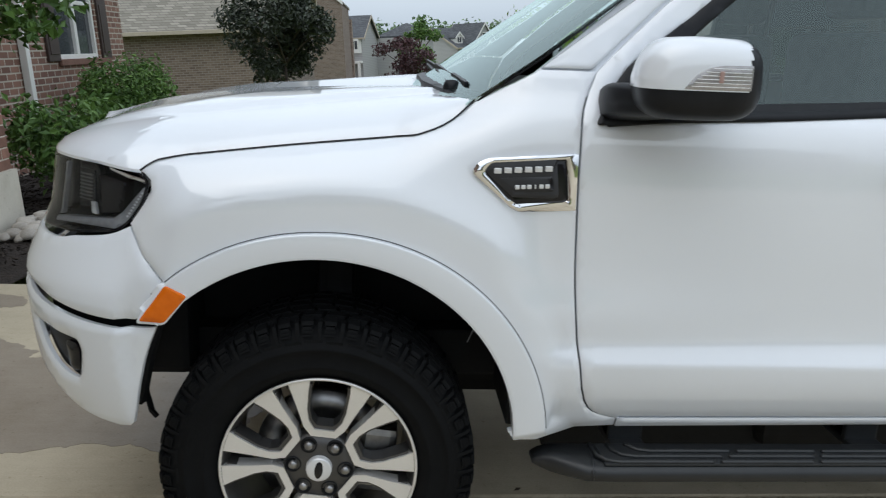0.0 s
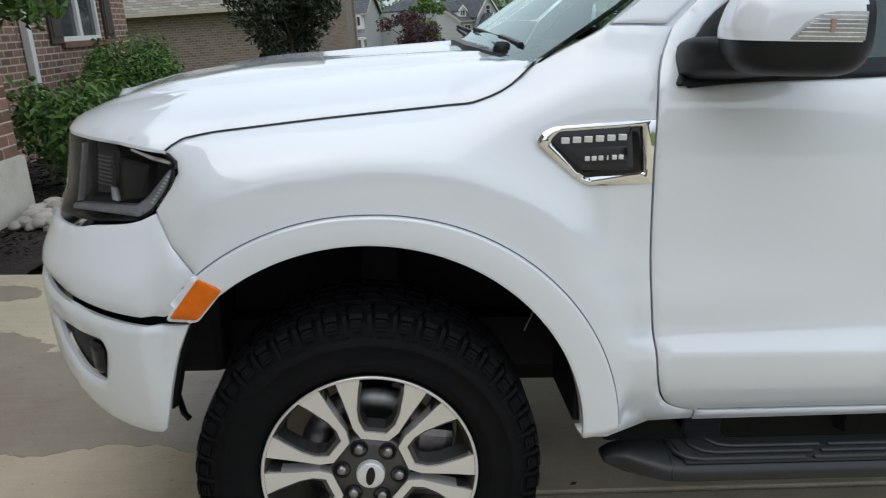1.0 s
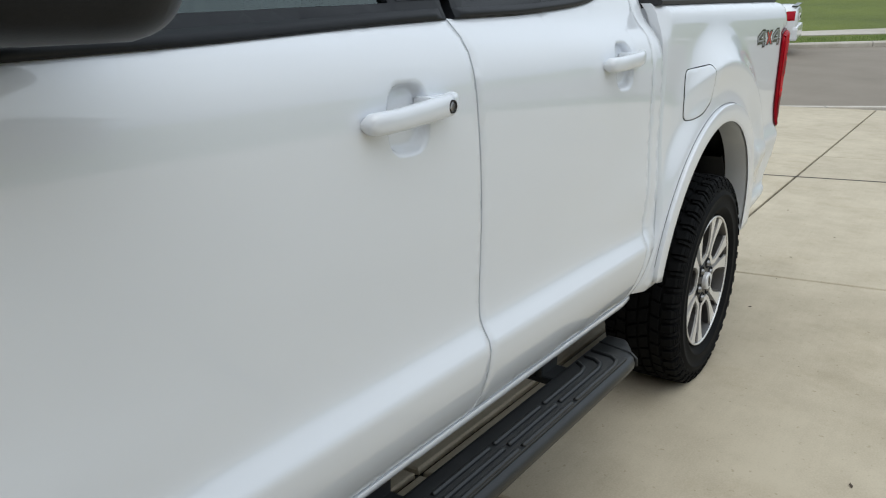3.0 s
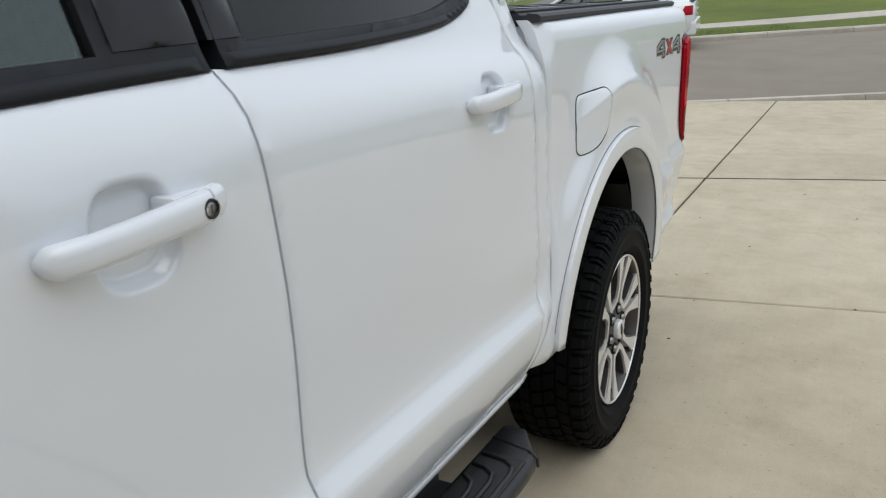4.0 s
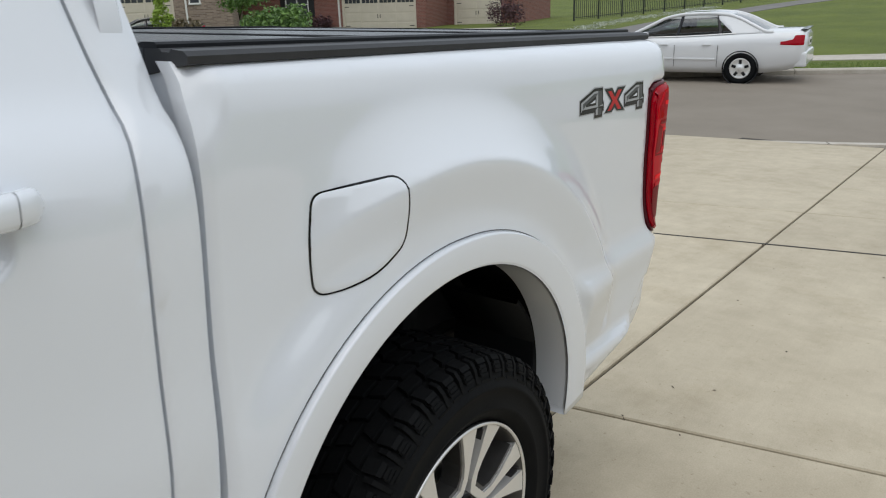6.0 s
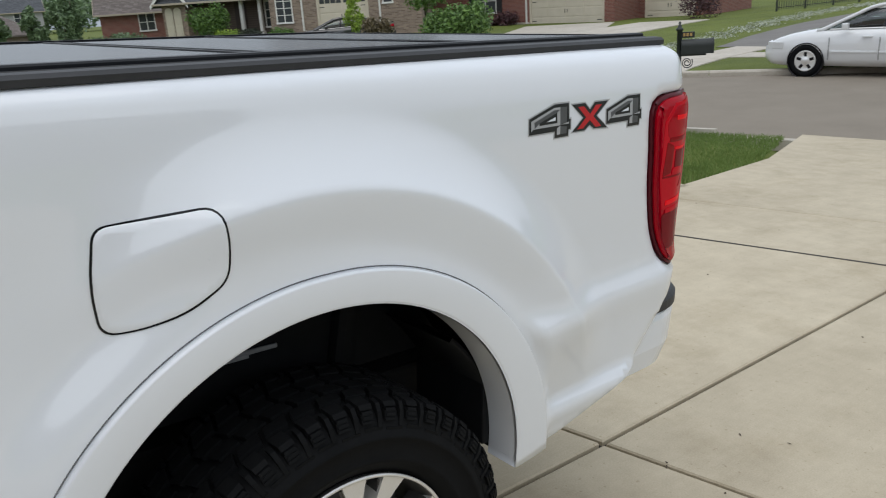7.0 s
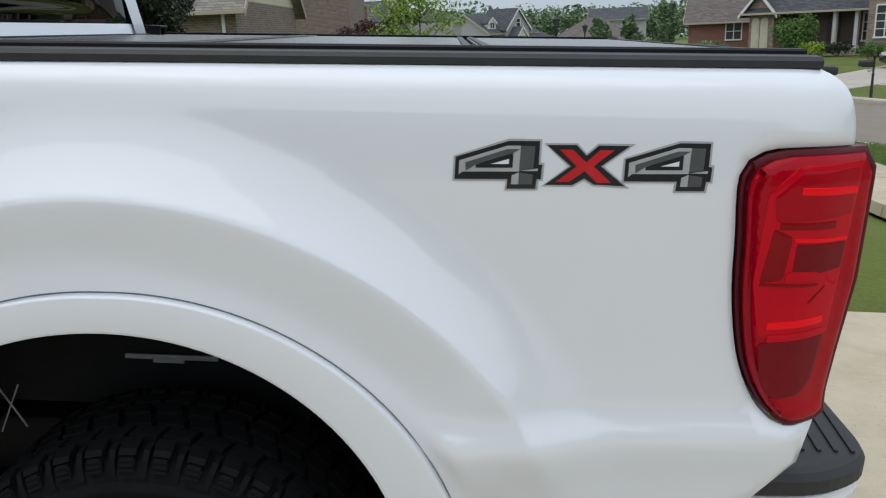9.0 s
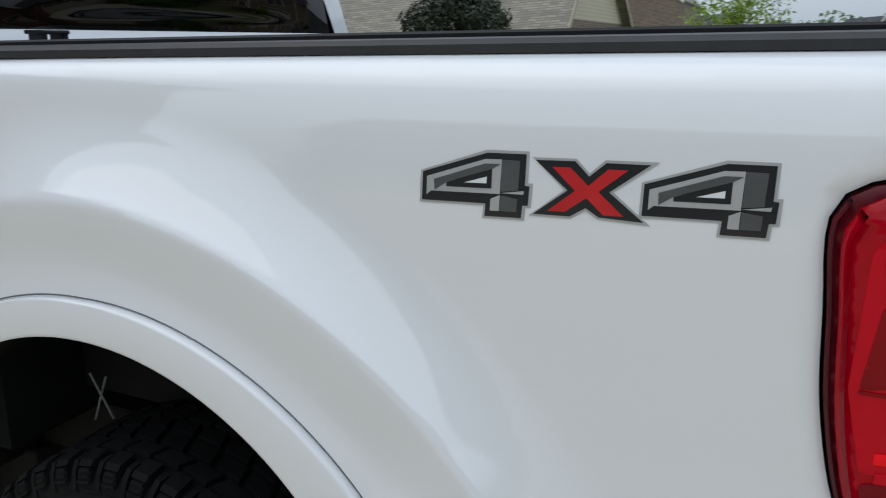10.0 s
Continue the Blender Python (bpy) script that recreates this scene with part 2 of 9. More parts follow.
def sheet(outline, lift, step=0.03, depth=0.02, roll=0.006, drop=0.004, holes=(), dense=()):
    """A pressed panel: the outline is filled with a fine net, lifted on to its surface by lift(u, v, inward),
    with a rolled edge and a returned flange. Returns verts and faces."""
    rings = [clean(outline)] + [clean(h) for h in holes]
    pts, edges, off = [], [], []
    for k, ring in enumerate(rings):
        base = len(pts)
        pts += ring
        off += [drop] * len(ring)
        edges += [(base + i, base + (i + 1) % len(ring)) for i in range(len(ring))]
    loops = []
    base = 0
    for ring in rings:
        loops.append(list(range(base, base + len(ring))))
        base += len(ring)
    lo = np.min([(p.x, p.y) for p in rings[0]], axis=0)
    hi = np.max([(p.x, p.y) for p in rings[0]], axis=0)
    gx, gy = np.meshgrid(np.arange(lo[0] + step / 2, hi[0], step), np.arange(lo[1] + step / 2, hi[1], step))
    gx = gx + (np.arange(gx.shape[0]) % 2)[:, None] * step / 2
    gx, gy = gx.ravel(), gy.ravel()
    for x0, x1, y0, y1, fine in dense:
        far = ~((gx > x0) & (gx < x1) & (gy > y0) & (gy < y1))
        fx, fy = np.meshgrid(np.arange(x0, x1, fine), np.arange(y0, y1, fine))
        gx, gy = np.concatenate([gx[far], fx.ravel()]), np.concatenate([gy[far], fy.ravel()])
    ok, dist = inside(rings[0], gx, gy)
    ok &= dist > roll * 1.8
    for h in rings[1:]:
        within, d = inside(h, gx, gy)
        ok &= ~within & (d > roll * 1.8)
    extra = [Vector((a, b)) for a, b in zip(gx[ok], gy[ok])]
    if roll:
        ring_pts = []
        for ring in rings:
            n = len(ring)
            for i, p in enumerate(ring):
                d = ring[(i + 1) % n] - ring[i - 1]
                if d.length > 1e-6:
                    q = Vector((-d.y, d.x)).normalized() * roll
                    ring_pts += [p + q, p - q]
        rx, ry = np.array([p.x for p in ring_pts]), np.array([p.y for p in ring_pts])
        ok, dist = inside(rings[0], rx, ry)
        ok &= dist > roll * 0.9
        for h in rings[1:]:
            within, d = inside(h, rx, ry)
            ok &= ~within & (d > roll * 0.9)
        extra += [p for p, good in zip(ring_pts, ok) if good]
    pts = pts + extra
    off += [0.0] * len(extra)
    vo, _, fo, vmap, _, _ = delaunay_2d_cdt(pts, edges, [loops[0]], 1, 1e-5)
    offs = [0.0] * len(vo)
    for i, src in enumerate(vmap):
        offs[i] = max((off[s] for s in src if s < len(off)), default=0.0)
    if holes:
        cx = np.array([sum(vo[i].x for i in f) / len(f) for f in fo])
        cy = np.array([sum(vo[i].y for i in f) / len(f) for f in fo])
        keep = np.ones(len(fo), bool)
        for h in rings[1:]:
            keep &= ~inside(h, cx, cy)[0]
        fo = [f for f, k in zip(fo, keep) if k]
    verts = [lift(v.x, v.y, o) for v, o in zip(vo, offs)]
    faces = [tuple(f) for f in fo]
    for ring in rings:
        b = len(verts)
        n = len(ring)
        verts += [lift(p.x, p.y, drop) for p in ring] + [lift(p.x, p.y, drop + depth) for p in ring]
        faces += [(b + i, b + (i + 1) % n, b + n + (i + 1) % n, b + n + i) for i in range(n)]
    return verts, faces


def facing(verts, faces, ref):
    """Turns each face so that it looks away from ref."""
    V = [Vector(v) for v in verts]
    out = []
    for f in faces:
        nrm = (V[f[1]] - V[f[0]]).cross(V[f[2]] - V[f[0]])
        out.append(f if nrm.dot(V[f[0]] - ref) >= 0 else f[::-1])
    return out


def outward(verts, faces):
    """Turns the truck's faces away from its spine."""
    V = [Vector(v) for v in verts]
    out = []
    for f in faces:
        p = V[f[0]]
        nrm = (V[f[1]] - p).cross(V[f[2]] - p)
        out.append(f if nrm.dot(p - Vector((min(3.8, max(-0.1, p.x)), 0.93, 0.85))) >= 0 else f[::-1])
    return out


def mirrored(me, name):
    """The same mesh on the truck's far side."""
    v = np.empty(len(me.vertices) * 3)
    me.vertices.foreach_get("co", v)
    v = v.reshape(-1, 3)
    v[:, 1] = WIDE - v[:, 1]
    other = mesh_of(name, v.tolist(), [tuple(reversed(p.vertices)) for p in me.polygons])
    other.polygons.foreach_set("use_smooth", [p.use_smooth for p in me.polygons])
    for m in me.materials:
        other.materials.append(m)
    return other


def limb_bm(path, r0, r1, seg=7):
    bm = bmesh.new()
    pts = [Vector(p) for p in path]
    rings = []
    for i, p in enumerate(pts):
        t = (pts[min(i + 1, len(pts) - 1)] - pts[max(i - 1, 0)]).normalized()
        q = t.to_track_quat("Z", "Y")
        r = r0 + (r1 - r0) * i / (len(pts) - 1)
        rings.append([bm.verts.new(p + q @ Vector((r * math.cos(2 * math.pi * k / seg), r * math.sin(2 * math.pi * k / seg), 0))) for k in range(seg)])
    for a, b in zip(rings, rings[1:]):
        for k in range(seg):
            bm.faces.new((a[k], a[(k + 1) % seg], b[(k + 1) % seg], b[k]))
    bm.faces.new(rings[0][::-1])
    bm.faces.new(rings[-1])
    return bm


# ---- the truck's surface: s runs along the flank and round the nose, z is height ----
def smooth01(t):
    t = min(1.0, max(0.0, t))
    return t * t * (3 - 2 * t)


def table(pts):
    """A smooth function through (x, value) pairs."""
    xs, ys = [p[0] for p in pts], [p[1] for p in pts]
    m = [0.0] * len(xs)
    for i in range(1, len(xs) - 1):
        a, b = (ys[i] - ys[i - 1]) / (xs[i] - xs[i - 1]), (ys[i + 1] - ys[i]) / (xs[i + 1] - xs[i])
        m[i] = 0.0 if a * b <= 0 else 2 * a * b / (a + b)
    m[0], m[-1] = (ys[1] - ys[0]) / (xs[1] - xs[0]), (ys[-1] - ys[-2]) / (xs[-1] - xs[-2])

    def f(x):
        if x <= xs[0]:
            return ys[0] + m[0] * (x - xs[0])
        if x >= xs[-1]:
            return ys[-1] + m[-1] * (x - xs[-1])
        i = max(k for k in range(len(xs) - 1) if xs[k] <= x)
        h = xs[i + 1] - xs[i]
        t = (x - xs[i]) / h
        return (2 * t ** 3 - 3 * t * t + 1) * ys[i] + (t ** 3 - 2 * t * t + t) * h * m[i] + (3 * t * t - 2 * t ** 3) * ys[i + 1] + (t ** 3 - t * t) * h * m[i + 1]
    return f


door_line = table([(0.40, 0.150), (0.44, 0.112), (0.475, 0.084), (0.516, 0.068), (0.55, 0.053), (0.60, 0.0415), (0.63, 0.0388), (0.645, 0.0382), (0.651, 0.0392), (0.66, 0.0442), (0.675, 0.0538), (0.69, 0.0625), (0.702, 0.0666), (0.72, 0.0688), (0.75, 0.0698), (0.82, 0.0690), (0.86, 0.0680), (0.92, 0.0665), (1.00, 0.0660), (1.06, 0.0664), (1.10, 0.0672), (1.15, 0.0695), (1.20, 0.0775), (1.24, 0.096), (1.275, 0.128), (1.30, 0.142), (1.76, 0.30)])
bed_line = table([(0.44, 0.112), (0.475, 0.084), (0.516, 0.068), (0.55, 0.053), (0.60, 0.0415), (0.63, 0.0388), (0.645, 0.0382), (0.651, 0.0392), (0.66, 0.0442), (0.675, 0.0538), (0.69, 0.0625), (0.702, 0.0666), (0.72, 0.0685), (0.80, 0.0692), (0.90, 0.068), (1.00, 0.069), (1.10, 0.0705), (1.18, 0.0705), (1.40, 0.0705)])
# behind the rear wheel: a crease at bumper height, a tucked foot and a kicked-out hem
tail_line = table([(0.44, 0.082), (0.50, 0.070), (0.540, 0.060), (0.556, 0.064), (0.578, 0.080), (0.62, 0.077), (0.70, 0.069), (0.755, 0.0600), (0.775, 0.0585), (0.787, 0.0615), (0.815, 0.0725), (0.84, 0.0770), (0.90, 0.0770), (0.95, 0.0755), (1.02, 0.0735), (1.10, 0.0715), (1.18, 0.0705), (1.40, 0.0705)])
bed_roll = table([(-0.16, 0.0), (-0.10, 0.06), (-0.06, 0.14), (-0.035, 0.24), (-0.020, 0.38), (-0.009, 0.62), (0.0, 1.0), (0.01, 1.5)])
hood_edge = table([(-0.46, 1.066), (-0.43, 1.088), (-0.35, 1.112), (-0.09, 1.146), (0.17, 1.174), (0.235, 1.187), (0.30, 1.218), (0.347, 1.263)])
nose_line = table([(0.40, 0.075), (0.48, 0.045), (0.56, 0.026), (0.66, 0.014), (0.74, 0.010), (0.80, 0.014), (0.85, 0.032), (0.92, 0.064), (0.98, 0.090), (1.05, 0.098), (1.12, 0.11)])


def arch_open(a):
    return 0.465 + 0.074 * max(0.0, math.sin(a)) ** 0.9


def arch_flare(a):
    return 0.53 + 0.066 * max(0.0, math.sin(a)) + 0.020 * max(0.0, math.cos(a))


def rear_open(a):
    return 0.475 + 0.073 * max(0.0, math.sin(a)) - 0.018 * max(0.0, math.cos(a)) ** 3


def rear_flare(a):
    return 0.535 + 0.070 * max(0.0, math.sin(a)) + 0.022 * max(0.0, math.cos(a))


CUPS = ((1.461, 1.121), (2.371, 1.167))  # the hollows behind the door handles
FRONT_ARCH, REAR_ARCH = (0.0, 0.37), (3.19, 0.405)


def swell(s, z, arch, flare, r0, r1, amount):
    """How far the flank stands out round a wheel: a broad blister and the flare's band."""
    dx, dz = s - arch[0], z - arch[1]
    r, a = math.hypot(dx, dz), math.atan2(dz, dx)
    up = smooth01((math.sin(a) + 0.05) / 0.5) if dx < 0 or arch[0] < 1 else smooth01((math.sin(a) - 0.15) / 0.5)
    t = min(1.0, max(0.0, (r1 - r) / (r1 - r0)))
    return amount * t ** 1.75 * up


def bed_top(x):
    return 1.324 + (x - 2.664) * 0.0279


def bed_edge(x):
    """How far inward the top edge of the bed side lies."""
    return 0.106 + 0.028 * (x - 2.664)


def flare_face(a, top):
    """Where a wheel opening's band lies: widest above the hub, tucked in towards its feet."""
    return top + 0.030 * max(0.0, 1 - math.sin(a)) ** 1.5


def round_wheel(s, z, y, arch, flare, top):
    """Lets the skin y run up to the band round a wheel opening."""
    dx, dz = s - arch[0], z - arch[1]
    r, a = math.hypot(dx, dz), math.atan2(dz, dx)
    if r > 0.75 or dz < -0.02:
        return y
    reach = 0.045 + 0.05 * smooth01(0.5 - 2 * math.cos(a)) if arch[0] > 1 else 0.095
    w = smooth01((flare(a) + reach - r) / reach)
    return y * (1 - w) + (flare_face(a, top) + 0.0125) * w


def flank(s, z):
    """How far inward of the truck's widest plane the skin lies."""
    if s > 2.655:
        k, aft = smooth01((s - 2.74) / 0.34), smooth01((s - 3.40) / 0.32)
        y = bed_line(z) * (1 - aft) + tail_line(z - 0.045 * (s - 3.75)) * aft
        y -= 0.012 * (1 - smooth01((s - 2.66) / 0.5)) * math.exp(-((z - 0.80) / 0.10) ** 2)
        y -= swell(s, z, REAR_ARCH, rear_flare, 0.745, 0.868, 0.050) * k
        y += 0.014 * k * smooth01((0.75 - math.hypot(s - REAR_ARCH[0], z - REAR_ARCH[1])) / 0.13) * smooth01((z - 0.7) / 0.2)
        y += 0.05 * smooth01((s - 4.16) / 0.16) ** 2
        if z > bed_top(s) - 0.16:
            y += (bed_edge(s) - 0.0705) * bed_roll(z - bed_top(s))
        y += max(0.0, door_line(z) - y) * 0.3 * (1 - smooth01((s - 2.664) / 0.05)) * smooth01((z - 1.16) / 0.12)
        return round_wheel(s, z, y, REAR_ARCH, rear_flare, 0.0165)
    y = door_line(z)
    if z < 1.0:  # the fold above the sill grows shallower towards the front wheel
        y -= 0.016 * (1 - smooth01((s - 0.50) / 0.75)) * math.exp(-((z - 0.755) / 0.085) ** 2)
        y -= 0.012 * smooth01((s - 2.15) / 0.45) * math.exp(-((z - 0.80) / 0.10) ** 2)
    for cx, cz in CUPS:
        dx, dz = (s - cx) / 0.057, (z - cz) / 0.060
        if abs(dx) < 1.3 and abs(dz) < 1.3:
            y += 0.021 * smooth01((1.0 - (abs(dx) ** 3 + abs(dz) ** 3) ** 0.333) / 0.24)
    if s < 0.56:
        k = smooth01((0.575 - s) / 0.19)
        y -= k * swell(s, z, FRONT_ARCH, arch_flare, 0.70, 0.83, 0.042)
        if s < 0.50:
            e = hood_edge(min(max(s, -0.46), 0.17)) + 0.35 * max(0.0, s - 0.17)
            t = min(1.0, max(0.0, (z - e + 0.13) / 0.13))
            y += 0.085 * t ** 3 * smooth01((0.50 - s) / 0.22) - max(0.0, door_line(z) - 0.07) * smooth01((0.45 - s) / 0.3) * (1 if z > 1.15 else 0)
        if s < -0.30:
            q = smooth01((-0.30 - s) / (0.2 if z > 0.75 else 0.2 - 0.1 * smooth01((0.75 - z) / 0.1)))
            y = y * (1 - q) + nose_line(z) * q
        if s > -0.46:
            y = round_wheel(s, z, y, FRONT_ARCH, arch_flare, 0.010)
    elif s > 2.5:
        y = round_wheel(s, z, y, REAR_ARCH, rear_flare, 0.0165)
    return y


NOSE_S, NOSE_R = -0.31, 0.51


def skin(s, z, inward=0.0):
    d = flank(s, z) + inward
    if s >= NOSE_S:
        return Vector((s, d, z))
    a = min((NOSE_S - s) / NOSE_R, math.pi / 2 - 0.10)
    rest = (NOSE_S - s) - a * NOSE_R
    px, py = NOSE_S - NOSE_R * math.sin(a), NOSE_R - NOSE_R * math.cos(a)
    return Vector((px - rest * math.cos(a) + d * math.sin(a), py + rest * math.sin(a) + d * math.cos(a), z))


def arch_pts(arch, radius, a0, a1, n=44):
    return [Vector((arch[0] + radius(a) * math.cos(a), arch[1] + radius(a) * math.sin(a))) for a in [radians(a0 + (a1 - a0) * i / n) for i in range(n + 1)]]


truck = thing("pickup_truck", "white four-door pickup truck parked on the concrete driveway", "pickup truck", SLOPE.copy())


def pressed(name, outline, mat, label="", parent=truck, step=0.03, depth=0.022, roll=0.005, drop=0.0035, holes=(), lift=skin, both=True, dense=()):
    v, f = sheet(outline, lift, step, depth, roll, drop, holes, dense)
    me = mesh_of(name, v, outward(v, f))
    me.polygons.foreach_set("use_smooth", [len(p.vertices) == 3 for p in me.polygons])
    ob = put(name, me, mat, parent, label)
    if both:
        put(name, mirrored(me, name), mat, parent, label)
    return ob


V2 = lambda *p: [Vector(a) for a in p]

# front fender: hood seam, headlamp and bumper seam, wheel opening, door seam
door_front = spline([(0.738, 0.490), (0.69, 0.503), (0.657, 0.526), (0.634, 0.580), (0.614, 0.70), (0.602, 0.80), (0.594, 0.92), (0.588, 1.05), (0.586, 1.14), (0.589, 1.228), (0.602, 1.27), (0.630, 1.335)])
hood_seam = spline([(0.350, 1.263), (0.30, 1.217), (0.235, 1.187), (0.17, 1.174), (-0.09, 1.146), (-0.35, 1.112), (-0.405, 1.101), (-0.440, 1.081)])
lamp_back = V2((-0.428, 1.0745), (-0.400, 1.061), (-0.391, 1.040), (-0.41, 1.010), (-0.455, 0.960))
fender_line = door_front + V2((0.57, 1.336), (0.50, 1.335)) + spline([(0.50, 1.335), (0.44, 1.302), (0.40, 1.283), (0.354, 1.264)]) + [p + Vector((0, -0.005)) for p in hood_seam] + lamp_back + V2((-0.40, 0.900), (-0.345, 0.842), (-0.300, 0.818)) + arch_pts(FRONT_ARCH, arch_open, 122, 12, 44) + V2((0.460, 0.470), (0.475, 0.447), (0.53, 0.446), (0.64, 0.455), (0.738, 0.463))
pressed("front_fender", fender_line, WHITE, "white front fender with a blistered wheel arch", step=0.022)


def flare_band(name, arch, inner, outer, a0, a1, lip, label):
    """The raised band round a wheel opening."""
    n, verts, faces = 72, [], []
    cross = [(-0.006, 0.034), (-0.004, 0.012), (0.01, 0.003), (0.05, 0.0005), (0.10, 0.0), (0.5, -0.001), (0.92, 0.0), (0.972, 0.0006), (0.992, 0.003), (1.0, 0.007), (1.002, 0.018)]
    for i in range(n + 1):
        a = radians(a0 + (a1 - a0) * i / n)
        r0, r1 = inner(a) - 0.002, outer(a)
        for t, d in cross:
            r = r0 + (r1 - r0) * t
            d += lip * 0.055 * smooth01((radians(100) - a) / 0.6) if t == cross[0][0] else 0.0
            s = arch[0] + r * math.cos(a)
            p = skin(max(s, 2.657) if lip else s, arch[1] + r * math.sin(a), d - 0.0135)
            verts.append(p)
    k = len(cross)
    for i in range(n):
        faces += [(i * k + j, i * k + j + 1, i * k + k + j + 1, i * k + k + j) for j in range(k - 1)]
    faces += [tuple(range(k)), tuple(range(n * k, n * k + k))[::-1]]
    me = mesh_of(name, verts, facing(verts, faces, Vector((arch[0], 0.93, arch[1]))))
    put(name, me, WHITE, truck, label)
    put(name, mirrored(me, name), WHITE, truck, label)
    turns = [radians(a0 + (a1 - a0) * (0.03 + 0.96 * i / 90)) for i in range(91)]
    rim = [skin(max(arch[0] + (outer(a) + 0.0022) * math.cos(a), 2.657 if lip else -9), arch[1] + (outer(a) + 0.0022) * math.sin(a), 0.0) for a in turns]
    for line in (rim, [Vector((p.x, WIDE - p.y, p.z)) for p in rim]):
        # solid grey line that paints the shadow along the flare's outer edge
        part("flare_gap_shade", limb_bm(line, 0.0012, 0.0012, 6), SEAM_SHADE, truck, smooth=True)


# grey that stands in for the shade beside the flares
SEAM_SHADE = grained("seam_shade", (0.10, 0.105, 0.11), (0.15, 0.155, 0.16), 10, 0.9, relief=0)
flare_band("wheel_arch_flare", FRONT_ARCH, arch_open, arch_flare, 134, 10, 0, "white flare round the front wheel opening")
flare_band("wheel_arch_flare", REAR_ARCH, rear_open, rear_flare, 168, 8, 1, "white flare round the rear wheel opening")
# front bumper
cover = V2((-0.3475, 0.8385), (-0.4005, 0.8970), (-0.4565, 0.9535)) + spline([(-0.4565, 0.9535), (-0.52, 0.931), (-0.64, 0.915), (-0.80, 0.898), (-1.45, 0.895)]) + spline([(-1.45, 0.79), (-0.95, 0.79), (-0.78, 0.785), (-0.661, 0.766), (-0.537, 0.753), (-0.425, 0.749)]) + V2((-0.405, 0.757), (-0.37, 0.80))
pressed("bumper_cover", cover, WHITE, "white upper bumper cover", depth=0.008, step=0.02)
amber = rounded([(-0.337, 0.842), (-0.289, 0.818), (-0.344, 0.753), (-0.404, 0.754)], 0.008)
pressed("side_marker", amber, AMBER, "orange side marker lens", drop=0.002, roll=0.003, lift=lambda s, z, d: skin(s, z, d - 0.0185), step=0.01)
frame_line = rounded([(-0.352, 0.848), (-0.283, 0.822), (-0.345, 0.746), (-0.415, 0.746)], 0.012)
pressed("marker_frame", frame_line, WHITE, lift=lambda s, z, d: skin(s, z, d - 0.0155), step=0.01)
bump_low = spline([(-0.372, 0.734), (-0.403, 0.667), (-0.428, 0.589), (-0.446, 0.520), (-0.458, 0.478)]) + spline([(-0.475, 0.464), (-0.508, 0.459), (-0.617, 0.469), (-0.72, 0.503), (-0.813, 0.535), (-0.95, 0.560), (-1.45, 0.565)]) + spline([(-1.45, 0.775), (-0.95, 0.770), (-0.772, 0.751), (-0.668, 0.742), (-0.531, 0.731), (-0.424, 0.728), (-0.385, 0.731)])
fog = rounded([(-0.80, 0.690), (-0.758, 0.689), (-0.667, 0.684), (-0.589, 0.680), (-0.578, 0.655), (-0.603, 0.575), (-0.650, 0.574), (-0.706, 0.590), (-0.752, 0.624)], [0.02, 0.01, 0.01, 0.022, 0.015, 0.014, 0.014, 0.02, 0.02])
pressed("bumper_bar", bump_low, WHITE, "white lower bumper bar", holes=[fog], depth=0.010, roll=0.010, drop=0.007, step=0.02)
gap_line = straight([(-0.36, 0.775), (-0.42, 0.640), (-0.47, 0.50), (-0.70, 0.52), (-1.0, 0.58), (-1.45, 0.60), (-1.45, 0.83), (-0.95, 0.82), (-0.62, 0.78)], 0.03, True)
pressed("bumper_gap", gap_line, UNDER, lift=lambda s, z, d: skin(s, z, d + 0.055), roll=0)
pressed("fog_lamp_recess", [Vector((-0.69, 0.63)) + (p - Vector((-0.69, 0.63))) * 1.13 for p in fog], BLACK_TRIM, "black fog lamp recess", lift=lambda s, z, d: skin(s, z, d + 0.024), roll=0.003)
pressed("fog_lamp", rounded([(-0.655, 0.665), (-0.60, 0.662), (-0.612, 0.587), (-0.655, 0.584)], 0.02), BLACK_GLOSS, "dark round-cornered fog lamp", lift=lambda s, z, d: skin(s, z, d + 0.012), roll=0.006)
# headlamps: dark bowl, reflector, projector, light bar and a clear cover
lamp = rounded([(-0.93, 1.084), (-0.60, 1.093), (-0.445, 1.077), (-0.397, 1.057), (-0.412, 1.010), (-0.463, 0.957), (-0.50, 0.938), (-0.64, 0.923), (-0.90, 0.908)], [0.03, 0.02, 0.02, 0.02, 0.02, 0.02, 0.03, 0.03, 0.05])
deep = lambda k: (lambda s, z, d: skin(s, z, d + k))
LAMP_CLEAR = glass_mat("lamp_cover", (0.95, 0.97, 1.0), 0.95, ior=1.22)
LAMP_SMOKE = grained("lamp_smoke", (0.020, 0.021, 0.023), (0.038, 0.039, 0.041), 30, 0.3, relief=0)
LAMP_GREY = grained("lamp_grey", (0.24, 0.245, 0.25), (0.36, 0.365, 0.37), 30, 0.3, 0.0, relief=0)
